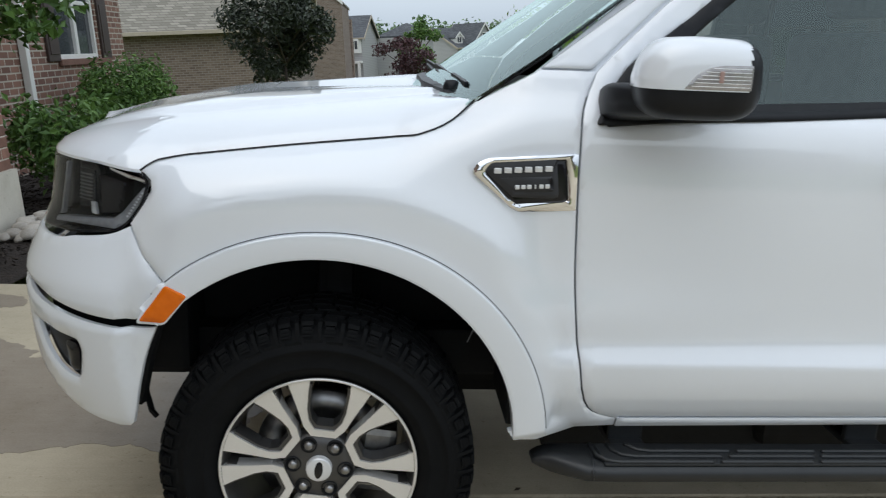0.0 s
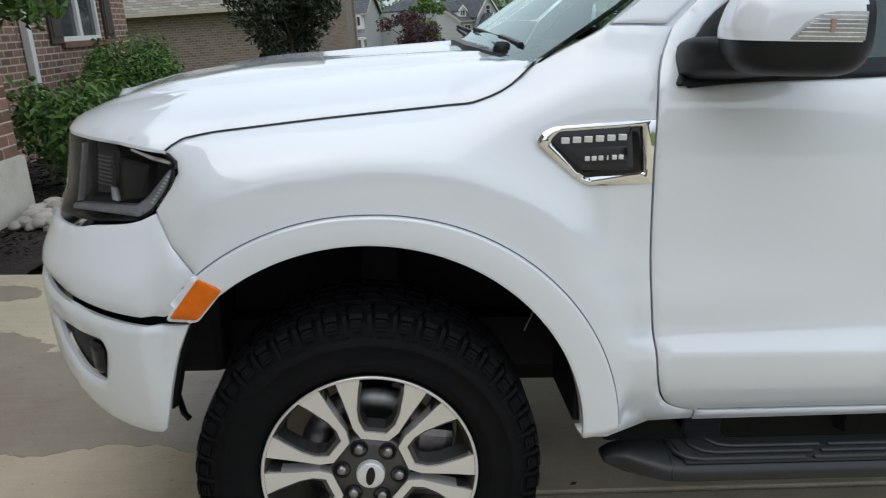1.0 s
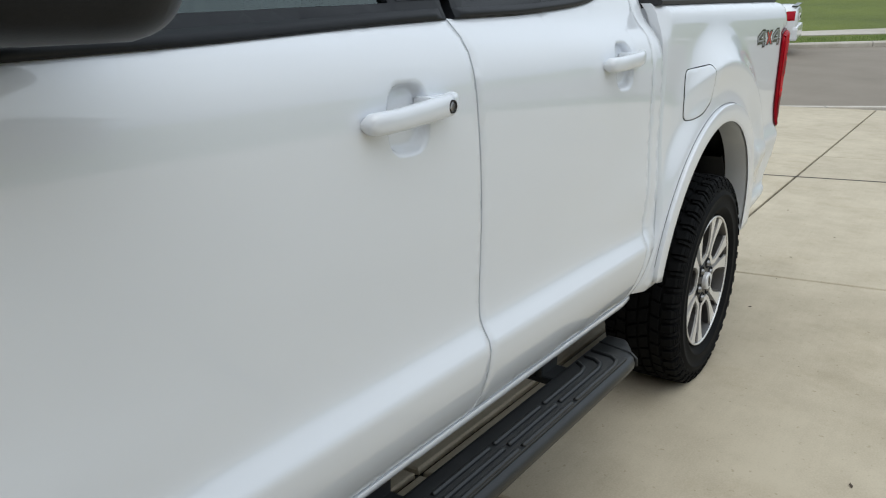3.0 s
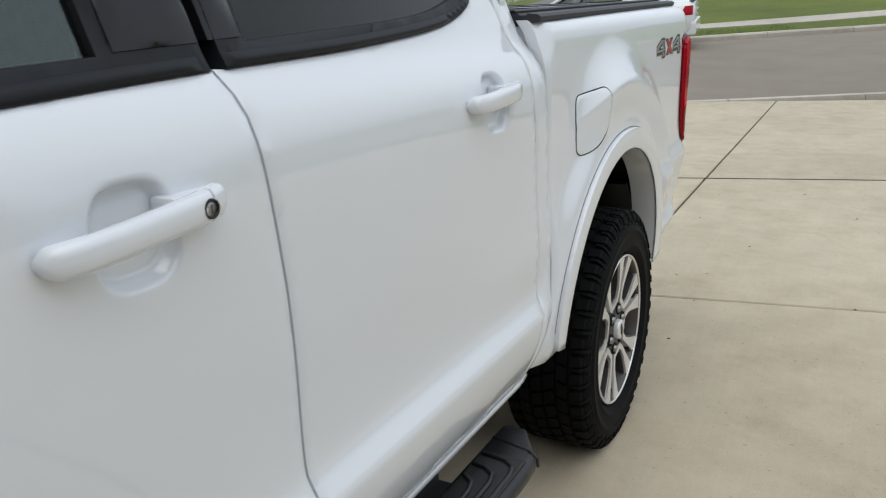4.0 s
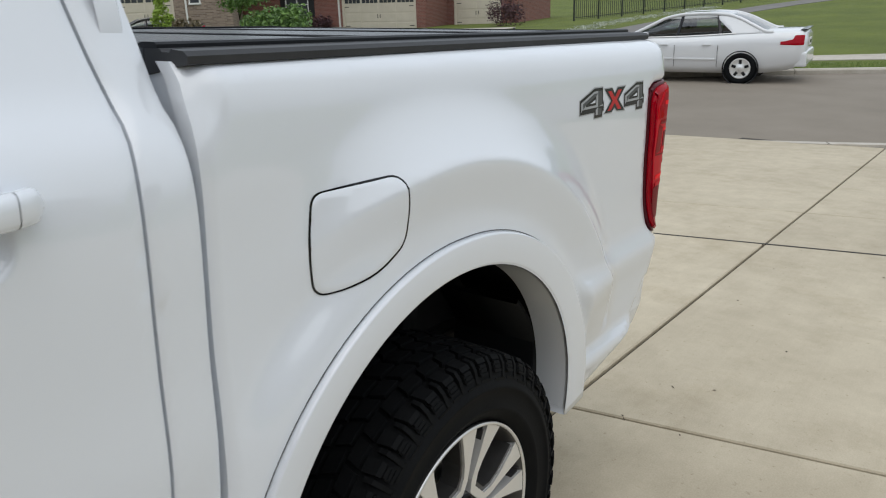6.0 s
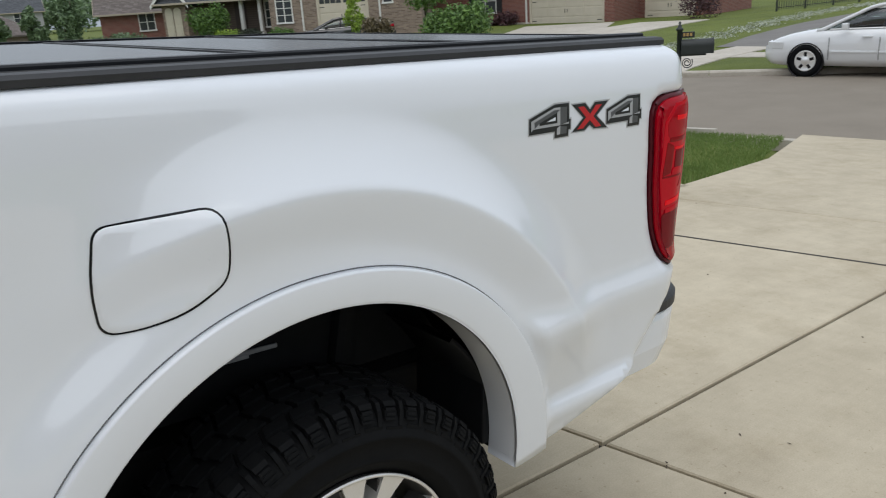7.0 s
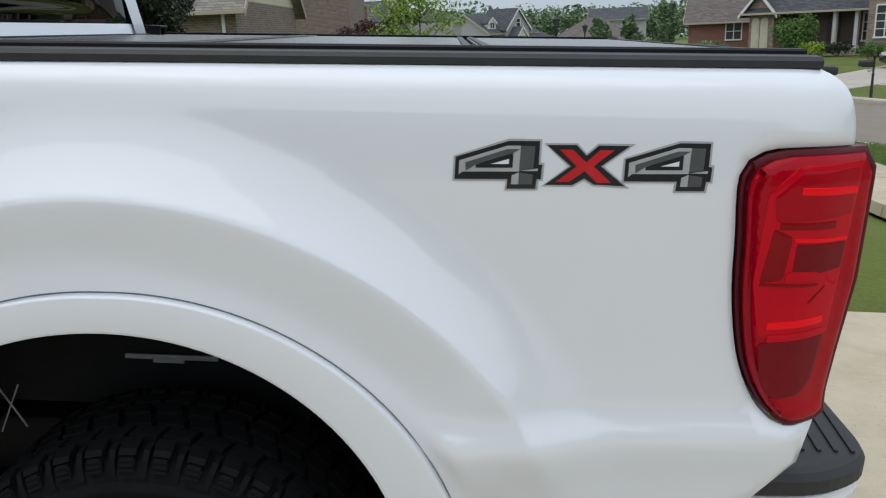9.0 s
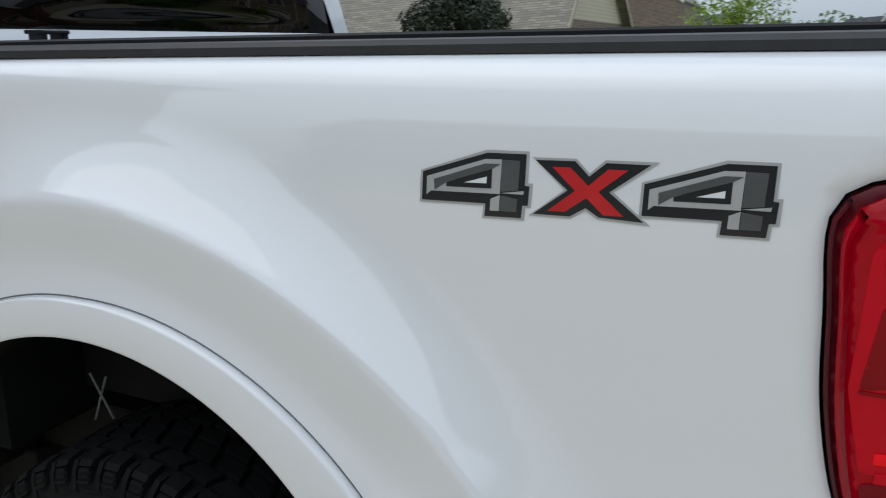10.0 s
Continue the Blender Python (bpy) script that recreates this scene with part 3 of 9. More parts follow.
for side in (0, 1):
    def lit(name, outline, mat, k, parent, label="", **more):
        v, f = sheet(outline, deep(k), 0.02, more.get("depth", 0.01), more.get("roll", 0.003), more.get("drop", 0.002))
        me = mesh_of(name, v, facing(v, f, Vector((1.8, 0.93, 0.85))))
        return put(name, me if side == 0 else mirrored(me, name), mat, parent, label)
    bowl = lit("headlamp", lamp, UNDER, 0.055, truck, "dark smoked headlamp with a clear cover")
    lit("lamp_back", [Vector((-0.66, 1.01)) + (p - Vector((-0.66, 1.01))) * 1.06 for p in lamp], BLACK_TRIM, 0.075, bowl)
    pressed("lamp_rim", lamp, BLACK_GLOSS, lift=deep(0.004), holes=[[Vector((-0.66, 1.012)) + (p - Vector((-0.66, 1.012))) * 0.95 for p in lamp]], depth=0.06, roll=0, drop=0, parent=bowl, both=False) if side == 0 else None
    lit("cover", lamp, LAMP_CLEAR, 0.0, bowl, "clear lamp cover", depth=0.05, roll=0.004)
    lit("reflector", rounded([(-0.745, 1.060), (-0.650, 1.060), (-0.645, 0.985), (-0.740, 0.978)], 0.01), LAMP_SMOKE, 0.035, bowl, "ribbed grey reflector", depth=0.02)
    for k in range(8):
        z = 0.987 + 0.0085 * k
        lit("rib", straight([(-0.733, z), (-0.657, z + 0.001), (-0.657, z + 0.004), (-0.733, z + 0.003)]), STEEL, 0.030, bowl, depth=0.004, roll=0)
    lit("projector", rounded([(-0.615, 1.056), (-0.500, 1.045), (-0.510, 0.975), (-0.600, 0.965)], 0.012), BLACK_GLOSS, 0.025, bowl, "black projector", depth=0.03)
    # the bar's long lower run is a grey reflection put into the shape
    lit("light_bar", rounded([(-0.425, 1.042), (-0.404, 1.044), (-0.407, 1.020), (-0.466, 0.963), (-0.51, 0.942), (-0.80, 0.927), (-0.80, 0.939), (-0.53, 0.962), (-0.50, 0.978), (-0.458, 1.014)], 0.008), LAMP_GREY, 0.012, bowl, "grey light bar along the lamp's edge", depth=0.02)
    for k in range(9):
        t = k / 8
        c = Vector((-0.428, 1.028)).lerp(Vector((-0.478, 0.972)), t)
        lit("led", rounded([c + Vector((-0.006, 0)), c + Vector((0, 0.003)), c + Vector((0.006, 0)), c + Vector((0, -0.003))], 0.001), LETTER, 0.009, bowl, depth=0.003, roll=0)
    lit("side_wall", rounded([(-0.835, 1.075), (-0.785, 1.078), (-0.775, 0.965), (-0.825, 0.945)], 0.012), LAMP_SMOKE, 0.030, bowl, "smoky grey inner wall", depth=0.02)
    lit("reflector_frame", rounded([(-0.770, 1.075), (-0.66, 1.077), (-0.633, 1.062), (-0.633, 1.045), (-0.655, 0.972), (-0.750, 0.965)], 0.01), LAMP_SMOKE, 0.040, bowl, depth=0.02)
    # grey reflection at the lamp's outer edge, made as a pale strip
    lit("edge_reflection", rounded([(-0.800, 1.070), (-0.786, 1.071), (-0.782, 0.945), (-0.796, 0.942)], 0.004), LAMP_GREY, 0.014, bowl, "pale upright strip painted as a reflection", depth=0.01)
    lit("side_marker_pad", rounded([(-0.645, 0.990), (-0.622, 0.988), (-0.605, 0.962), (-0.632, 0.964)], 0.004), LETTER, 0.022, bowl, depth=0.006)
    lit("brow", rounded([(-0.575, 1.078), (-0.45, 1.062), (-0.41, 1.047), (-0.43, 1.044), (-0.50, 1.054), (-0.575, 1.068)], 0.004), CHROME, 0.03, bowl, "thin bright strip", depth=0.01)

# doors
B_SEAM = spline([(1.657, 1.277), (1.662, 1.246), (1.667, 1.19), (1.673, 1.13), (1.682, 1.05), (1.690, 0.97), (1.695, 0.88), (1.697, 0.80), (1.697, 0.70), (1.696, 0.60), (1.694, 0.535), (1.690, 0.502)])
BELT = spline([(0.650, 1.216), (0.79, 1.228), (1.05, 1.241), (1.40, 1.262), (1.657, 1.275), (1.93, 1.286), (2.12, 1.299), (2.22, 1.308), (2.32, 1.322), (2.41, 1.346), (2.46, 1.375), (2.495, 1.43)])
gap = Vector((0.0025, 0))
front_top = [p for p in BELT if p.x <= 1.652]
front_out = [p + gap * 2 for p in door_front] + straight([(0.672, 1.372), (0.80, 1.492), (1.09, 1.725), (1.145, 1.70), (0.87, 1.472), (0.725, 1.366), (0.672, 1.300), (0.640, 1.238)]) + front_top + [p - gap for p in B_SEAM] + straight([(1.68, 0.500), (0.745, 0.4965)])
REAR_SEAM = spline([(2.50, 1.72), (2.53, 1.56), (2.560, 1.42), (2.575, 1.33), (2.584, 1.27), (2.577, 1.19), (2.577, 1.08), (2.578, 0.99), (2.579, 0.87), (2.577, 0.75), (2.568, 0.67), (2.545, 0.59), (2.515, 0.53), (2.495, 0.506)])
rear_top = [p for p in BELT if p.x >= 1.662]
rear_out = rear_top + V2((2.50, 1.52), (2.47, 1.70)) + [p - gap for p in REAR_SEAM] + straight([(2.485, 0.503), (1.70, 0.502)]) + [p + gap for p in reversed(B_SEAM)]
front_door = pressed("front_door", front_out, WHITE, "white front door with a soft crease along its foot", dense=[(1.385, 1.54, 1.045, 1.20, 0.0045), (0.66, 1.68, 0.630, 0.715, 0.0075)], step=0.022)
rear_door = pressed("rear_door", rear_out, WHITE, "white rear door with a soft crease along its foot", dense=[(2.295, 2.45, 1.09, 1.245, 0.0045), (1.72, 2.54, 0.630, 0.715, 0.0075)], step=0.022)
sill = straight([(0.742, 0.462), (0.741, 0.492), (1.60, 0.4975), (2.484, 0.4985), (2.535, 0.503), (2.547, 0.490), (2.50, 0.474), (1.50, 0.474)])
pressed("rocker_sill", sill, WHITE, "white sill below the doors", depth=0.03, lift=lambda s, z, d: skin(s, z, d - 0.004), roll=0.005)
cab_end = spline([(2.585, 1.74), (2.612, 1.58), (2.640, 1.40), (2.649, 1.31), (2.651, 1.226), (2.653, 1.126), (2.653, 0.975), (2.653, 0.85), (2.650, 0.75), (2.643, 0.70), (2.628, 0.66), (2.606, 0.62), (2.588, 0.585), (2.572, 0.552), (2.560, 0.525), (2.553, 0.508)])
cab_corner = cab_end + V2((2.53, 0.503), (2.505, 0.506)) + [p + gap for p in reversed(REAR_SEAM) if p.y > 0.512]
pressed("cab_corner", cab_corner, WHITE, "white cab corner behind the rear door", depth=0.09)


def handle(x0, z0, x1, z1, parent, lock):
    """A pull handle: a bowed bar with a fixed end piece."""
    n, ring, verts, faces = 40, 16, [], []
    for i in range(n + 1):
        t = 0.5 - 0.5 * math.cos(math.pi * i / n)
        s, z = x0 + (x1 - x0) * t, z0 + (z1 - z0) * t
        end = min(t / 0.06, (1 - t) / 0.06, 1.0)
        k = math.sqrt(max(0.02, 1 - (1 - end) ** 2))
        hgt = 0.0188 * k * (0.92 + 0.10 * t)
        out = 0.030 * (1 - (2 * t - 1) ** 4 * 0.55) * (0.75 + 0.25 * k)
        for j in range(ring):
            a = 2 * math.pi * j / ring
            c, q = math.cos(a), math.sin(a)
            dz = hgt * math.copysign(abs(c) ** 0.6, c)
            dy = 0.0110 * math.copysign(abs(q) ** 0.55, q)
            verts.append((s, door_line(z) - out + dy + 0.003 * abs(c) ** 2, z + dz))
    for i in range(n):
        faces += [(i * ring + j, i * ring + (j + 1) % ring, (i + 1) * ring + (j + 1) % ring, (i + 1) * ring + j) for j in range(ring)]
    faces += [tuple(range(ring)), tuple(range(n * ring, n * ring + ring))[::-1]]
    split = int(n * 0.75)
    bar = [f for f in faces if max(f) < (split + 1) * ring]
    cap = [f for f in faces if f not in bar]
    for which, pick in (("handle_bar", bar), ("handle_end", cap)):
        used = sorted({i for f in pick for i in f})
        idx = {k: i for i, k in enumerate(used)}
        vv = [Vector(verts[k]) for k in used]
        if which == "handle_end":
            vv = [p + Vector((0.0012, 0.0, 0)) for p in vv]
        me = mesh_of(which, vv, facing(vv, [tuple(idx[i] for i in f) for f in pick], Vector(((x0 + x1) / 2, 0.05, (z0 + z1) / 2))))
        put(which, me, WHITE, parent)
    foot = box_bm(x1 - 0.075, x1 - 0.002, door_line(z1) - 0.026, door_line(z1) + 0.02, z1 - 0.013, z1 + 0.0125, 0.006)
    part("handle_post", foot, WHITE, parent)
    part("handle_post", box_bm(x0 + 0.008, x0 + 0.05, door_line(z0) - 0.024, door_line(z0) + 0.02, z0 - 0.011, z0 + 0.011, 0.006), WHITE, parent)
    if lock:
        x, z = x1 - 0.041, z1 - 0.004
        y = door_line(z) - 0.0432
        v, f = turned([(0.0085, 0.0018), (0.0092, 0.0), (0.0112, 0.0004), (0.0122, 0.012)], 32, centre=(x, y + 0.003, z))
        put("lock_collar", mesh_of("lock_collar", v, f), BLACK_GLOSS, parent, "black ring round the key lock")
        v, f = turned([(0.0, 0.0015), (0.0072, 0.0015), (0.0088, 0.004)], 32, centre=(x, y + 0.003, z))
        put("key_lock", mesh_of("key_lock", v, f), STEEL, parent, "round metal key lock")
        part("handle_recess", box_bm(x - 0.0012, x + 0.0012, y + 0.0045, y + 0.009, z - 0.005, z + 0.005), BLACK_GLOSS, parent)


handle(1.339, 1.122, 1.572, 1.1412, front_door, True)
handle(2.236, 1.173, 2.452, 1.187, rear_door, False)

# bed side
bed = spline([(2.664, 1.322), (2.664, 1.226), (2.667, 1.126), (2.666, 0.975), (2.666, 0.85), (2.663, 0.75), (2.656, 0.70), (2.641, 0.66), (2.619, 0.62), (2.601, 0.585), (2.585, 0.552), (2.573, 0.525), (2.566, 0.508)]) + V2((2.575, 0.498), (2.63, 0.494), (2.69, 0.497)) + arch_pts(REAR_ARCH, rear_open, 169, 14, 50)
bed += V2((3.650, 0.490), (3.67, 0.468)) + spline([(3.70, 0.462), (3.77, 0.466), (3.83, 0.474), (3.90, 0.493), (3.98, 0.519), (4.065, 0.550), (4.122, 0.590)]) + V2((4.205, 0.69), (4.275, 0.738), (4.290, 0.812)) + spline([(4.290, 0.813), (4.23, 0.815), (4.185, 0.845), (4.145, 0.918), (4.120, 1.02), (4.110, 1.12), (4.104, 1.212), (4.135, 1.247), (4.20, 1.256), (4.280, 1.258)]) + spline([(4.282, 1.262), (4.279, 1.292), (4.270, 1.322), (4.250, 1.348), (4.220, 1.3672)], 0.008) + straight([(4.220, 1.3672), (3.69, 1.355), (3.25, 1.344), (2.664, 1.324)])
pressed("bed_side", bed, WHITE, "white bed side with a blistered wheel arch", step=0.014, depth=0.028, roll=0.011, drop=0.008, dense=[(2.81, 3.075, 0.965, 1.165, 0.009), (2.66, 2.72, 0.55, 1.295, 0.009), (2.672, 4.24, 1.30, 1.37, 0.007), (3.08, 3.93, 0.80, 1.18, 0.009)])
fuel = rounded([(2.842, 1.137), (3.012, 1.151), (3.024, 1.095), (3.021, 1.035), (2.955, 0.997), (2.885, 0.984), (2.835, 0.983), (2.828, 1.055)], [0.020, 0.032, 0.03, 0.026, 0.05, 0.03, 0.026, 0.03])
fuel = straight(fuel, 0.008, True)
pressed("fuel_door_gap", fuel, BLACK_GLOSS, lift=lambda s, z, d: skin(s, z, d - 0.0012), both=False, roll=0, drop=0.0, depth=0.003, step=0.009)
mid = Vector((2.945, 1.068))
shrunk = [mid + (p - mid) * (1 - 0.0032 / max(0.02, (p - mid).length)) for p in fuel]
fuel_door = pressed("fuel_door", shrunk, WHITE, "white fuel filler door", lift=lambda s, z, d: skin(s, z, d - 0.003), both=False, roll=0.003, drop=0.002, depth=0.003, step=0.009)
put("door_pull", mesh_of("door_pull", *sheet(rounded([(2.985, 1.075), (2.997, 1.077), (2.997, 1.071), (2.985, 1.069)], 0.002), lambda s, z, d: skin(s, z, d - 0.005), 0.01, 0.003, 0)), WHITE, fuel_door)

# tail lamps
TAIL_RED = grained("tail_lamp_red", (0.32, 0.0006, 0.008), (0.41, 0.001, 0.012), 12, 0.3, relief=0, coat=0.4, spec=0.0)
# brighter and darker copies of the lens red: inner glow and shade as colour
TAIL_GLOW = grained("tail_lamp_glow_red", (0.85, 0.004, 0.012), (0.95, 0.008, 0.018), 12, 0.3, relief=0, coat=0.35, spec=0.0)
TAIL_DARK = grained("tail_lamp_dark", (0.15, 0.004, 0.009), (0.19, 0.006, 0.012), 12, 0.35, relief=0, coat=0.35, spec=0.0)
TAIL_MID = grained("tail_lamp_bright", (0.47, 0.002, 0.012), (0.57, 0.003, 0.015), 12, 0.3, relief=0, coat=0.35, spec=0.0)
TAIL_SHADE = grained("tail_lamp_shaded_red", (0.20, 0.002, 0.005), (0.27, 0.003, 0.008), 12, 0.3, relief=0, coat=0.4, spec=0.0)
GASKET = grained("lamp_gasket", (0.075, 0.005, 0.010), (0.105, 0.007, 0.014), 12, 0.3, relief=0, spec=0.2)
tail = spline([(4.290, 0.822), (4.235, 0.824), (4.193, 0.852), (4.153, 0.92), (4.129, 1.02), (4.119, 1.12), (4.113, 1.207), (4.143, 1.239), (4.20, 1.248), (4.300, 1.251)]) + straight([(4.300, 1.251), (4.318, 1.222), (4.322, 1.05), (4.305, 0.83)])
tail_edge = [Vector((4.222 + (p.x - 4.222) * 1.055, 1.04 + (p.y - 1.04) * 1.026)) for p in tail]
for side in (0, 1):
    def red(name, outline, mat, k, parent, label="", depth=0.01, roll=0.004, drop=0.003):
        v, f = sheet(straight(outline, 0.008, True), deep(k), 0.008, depth, roll, drop)
        me = mesh_of(name, v, facing(v, f, Vector((1.8, 0.93, 0.85))))
        return put(name, me if side == 0 else mirrored(me, name), mat, parent, label)
    lens = red("tail_lamp", [Vector((4.222 + (p.x - 4.222) * 0.955, 1.035 + (p.y - 1.035) * 0.984)) for p in tail], TAIL_RED, -0.012, truck, "red tail lamp with a dark lower block", depth=0.07, roll=0.008, drop=0.007)
    red("gasket", tail_edge, GASKET, 0.0, lens, depth=0.02)
    flat = dict(depth=0.0008, roll=0.001, drop=0.0003)
    at = lambda u, w: (4.113 + 0.00077 * u, 1.250 - 0.00081 * w)  # across and down the lens
    quad = lambda u0, u1, w0, w1, lean=0: rounded([at(u0, w0 + lean), at(u1, w0), at(u1, w1), at(u0, w1 + lean)], 0.002)
    # flat plates; their reds carry the light and shade inside the lens
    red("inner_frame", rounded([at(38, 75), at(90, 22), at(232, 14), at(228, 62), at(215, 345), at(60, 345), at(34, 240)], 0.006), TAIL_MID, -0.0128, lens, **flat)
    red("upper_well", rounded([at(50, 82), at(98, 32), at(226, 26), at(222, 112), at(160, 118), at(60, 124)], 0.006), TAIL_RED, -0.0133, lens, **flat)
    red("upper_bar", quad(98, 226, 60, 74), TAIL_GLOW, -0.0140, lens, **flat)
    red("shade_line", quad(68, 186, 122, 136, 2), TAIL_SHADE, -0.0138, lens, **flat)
    red("middle_well_shade", rounded([at(58, 136), at(96, 150), at(90, 232), at(46, 240)], 0.006), TAIL_SHADE, -0.0136, lens, **flat)
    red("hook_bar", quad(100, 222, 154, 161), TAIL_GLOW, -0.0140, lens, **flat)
    # no real hollow: the recess's shade is a flat dark plate
    red("hook_recess_shade", rounded([at(106, 164), at(222, 164), at(218, 215), at(106, 226)], 0.005), TAIL_DARK, -0.0138, lens, **flat)
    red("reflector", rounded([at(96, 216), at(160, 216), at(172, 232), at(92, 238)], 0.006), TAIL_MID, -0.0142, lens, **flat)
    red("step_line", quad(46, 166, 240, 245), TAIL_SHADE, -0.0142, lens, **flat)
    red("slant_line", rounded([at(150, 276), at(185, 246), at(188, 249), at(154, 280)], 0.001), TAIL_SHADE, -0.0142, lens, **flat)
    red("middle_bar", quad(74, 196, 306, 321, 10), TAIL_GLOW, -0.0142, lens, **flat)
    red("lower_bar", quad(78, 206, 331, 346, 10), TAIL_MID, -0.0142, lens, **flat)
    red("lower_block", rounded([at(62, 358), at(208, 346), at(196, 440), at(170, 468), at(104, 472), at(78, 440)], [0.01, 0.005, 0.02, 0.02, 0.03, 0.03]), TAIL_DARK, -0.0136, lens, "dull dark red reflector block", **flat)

# fender vent: chrome frame, dark insert with two rows of raised bars
VENT_GREY = grained("vent_insert", (0.016, 0.017, 0.020), (0.024, 0.025, 0.029), 30, 0.5, fine=500, relief=0.1, depth=0.0004)
vent_out = rounded([(0.340, 1.108), (0.352, 1.128), (0.376, 1.140), (0.583, 1.156), (0.586, 1.024), (0.452, 1.018), (0.430, 1.030)], [0.010, 0.012, 0.015, 0.003, 0.003, 0.008, 0.008])
vent_hole = rounded([(0.369, 1.110), (0.386, 1.129), (0.556, 1.142), (0.566, 1.050), (0.556, 1.043), (0.446, 1.037), (0.425, 1.050)], [0.008, 0.008, 0.003, 0.008, 0.008, 0.008, 0.006])
vent = pressed("fender_vent", vent_out, CHROME, "chrome-framed fender vent with a dark insert", holes=[vent_hole], lift=lambda s, z, d: skin(s, z, d - 0.014 + 0.006 * (1.0 if z < 1.04 else 0.0)), roll=0.006, drop=0.006, depth=0.012, step=0.01)
for side in (0, 1):
    def bit(name, outline, mat, k, depth=0.006, roll=0.0015, drop=0.001, label=""):
        v, f = sheet(outline, deep(k), 0.02, depth, roll, drop)
        me = mesh_of(name, v, facing(v, f, Vector((1.8, 0.93, 0.85))))
        return put(name, me if side == 0 else mirrored(me, name), mat, vent, label)
    bit("vent_well", vent_hole, BLACK_GLOSS, -0.004, depth=0.01)
    bit("insert", rounded([(0.369, 1.111), (0.385, 1.129), (0.533, 1.142), (0.543, 1.057), (0.530, 1.051), (0.436, 1.053)], [0.006, 0.006, 0.004, 0.01, 0.008, 0.006]), VENT_GREY, -0.011, 0.012, 0.003, 0.002, "dark grey insert plate")
    bit("inner_plate", rounded([(0.406, 1.096), (0.525, 1.103), (0.530, 1.069), (0.440, 1.066)], 0.004), VENT_GREY, -0.0135, 0.004, 0.002, 0.0015)
    for row, (n, s0, s1, z0, z1, h) in enumerate([(6, 0.387, 0.527, 1.112, 1.121, 0.0125), (6, 0.438, 0.521, 1.0765, 1.081, 0.0095)]):
        w = (s1 - s0) / n
        for k in range(n):
            c, z = s0 + w * (k + 0.5), z0 + (z1 - z0) * (k + 0.5) / n
            thin = 0.36 if row == 0 or k != 3 else 0.1
            bit("raised_bar", rounded([(c - w * thin, z + h * 0.5), (c + w * thin, z + h * 0.5), (c + w * thin, z - h * 0.5), (c - w * thin, z - h * 0.5)], 0.002), LETTER, -0.0128 - 0.0025 * row, 0.003, 0.0008, 0.0005)

# "4x4" decal on the bed side: layered cut shapes
DECAL_SILVER = grained("decal_silver", (0.34, 0.35, 0.36), (0.40, 0.41, 0.42), 20, 0.3, relief=0)
DECAL_BLACK = grained("decal_black", (0.010, 0.012, 0.016), (0.016, 0.018, 0.022), 20, 0.25, relief=0)
DECAL_GREY = grained("decal_grey", (0.060, 0.064, 0.068), (0.085, 0.09, 0.095), 20, 0.3, relief=0)
DECAL_RED = grained("decal_red", (0.42, 0.012, 0.018), (0.55, 0.02, 0.026), 14, 0.25, relief=0)
decal = new("decal_4x4")
decal.parent = truck
decal["label"] = "silver, black and red 4x4 decal"


def cut(name, pts, mat, k, du=0.0, dv=0.0):
    at = [Vector((3.690 + (u + du - 60) * 0.00027, 1.189 + (300 - v - dv) * 0.00028 + (u + du - 60) * 0.0000105)) for u, v in pts]
    me = mesh_of(name, *sheet(straight(at, 0.02, True), deep(-0.0008 - 0.0004 * k), 0.02, 0.0006, 0, 0))
    put(name, me, mat, decal)


for du, dv in ((0, 0), (900, 12)):
    cut("figure_border", [(62, 172), (350, 85), (525, 88), (525, 207), (545, 207), (542, 300), (520, 300), (516, 350), (340, 350), (343, 300), (60, 300)], DECAL_SILVER, 0, du, dv)
    cut("figure_four", [(72, 177), (352, 96), (514, 98), (514, 216), (533, 218), (530, 291), (508, 292), (504, 341), (350, 341), (353, 291), (71, 290)], DECAL_BLACK, 1, du, dv)
    cut("figure_face", [(92, 195), (345, 120), (414, 120), (412, 252), (112, 252), (92, 268)], DECAL_SILVER, 2, du, dv)
    cut("figure_shade", [(125, 205), (345, 137), (410, 138), (378, 156), (185, 213), (128, 248)], DECAL_GREY, 3, du, dv)
    cut("figure_inside", [(180, 216), (376, 152), (376, 232), (180, 232)], DECAL_BLACK, 3, du, dv)
    cut("figure_gap", [(258, 213), (355, 187), (355, 213)], WHITE, 4, du, dv)
    cut("figure_stem", [(415, 121), (490, 123), (487, 236), (415, 243)], DECAL_GREY, 2, du, dv)
    cut("figure_bar", [(415, 248), (512, 236), (510, 250)], DECAL_SILVER, 3, du, dv)
    cut("figure_foot", [(374, 272), (412, 256), (412, 318), (373, 318)], DECAL_SILVER, 2, du, dv)
    cut("figure_heel", [(415, 258), (486, 268), (484, 318), (415, 318)], DECAL_GREY, 2, du, dv)
cut("cross_border", [(540, 108), (712, 108), (765, 160), (822, 110), (1020, 112), (860, 225), (1005, 340), (808, 328), (760, 298), (703, 332), (535, 328), (672, 225)], DECAL_SILVER, 0)
cut("cross_x", [(552, 117), (708, 117), (765, 171), (826, 120), (990, 122), (845, 225), (980, 328), (812, 319), (760, 287), (700, 322), (552, 320), (685, 225)], DECAL_BLACK, 1)
cut("cross_face", [(620, 140), (690, 140), (765, 205), (835, 142), (910, 143), (805, 225), (905, 310), (830, 310), (760, 250), (680, 305), (610, 305), (715, 225)], DECAL_RED, 2)

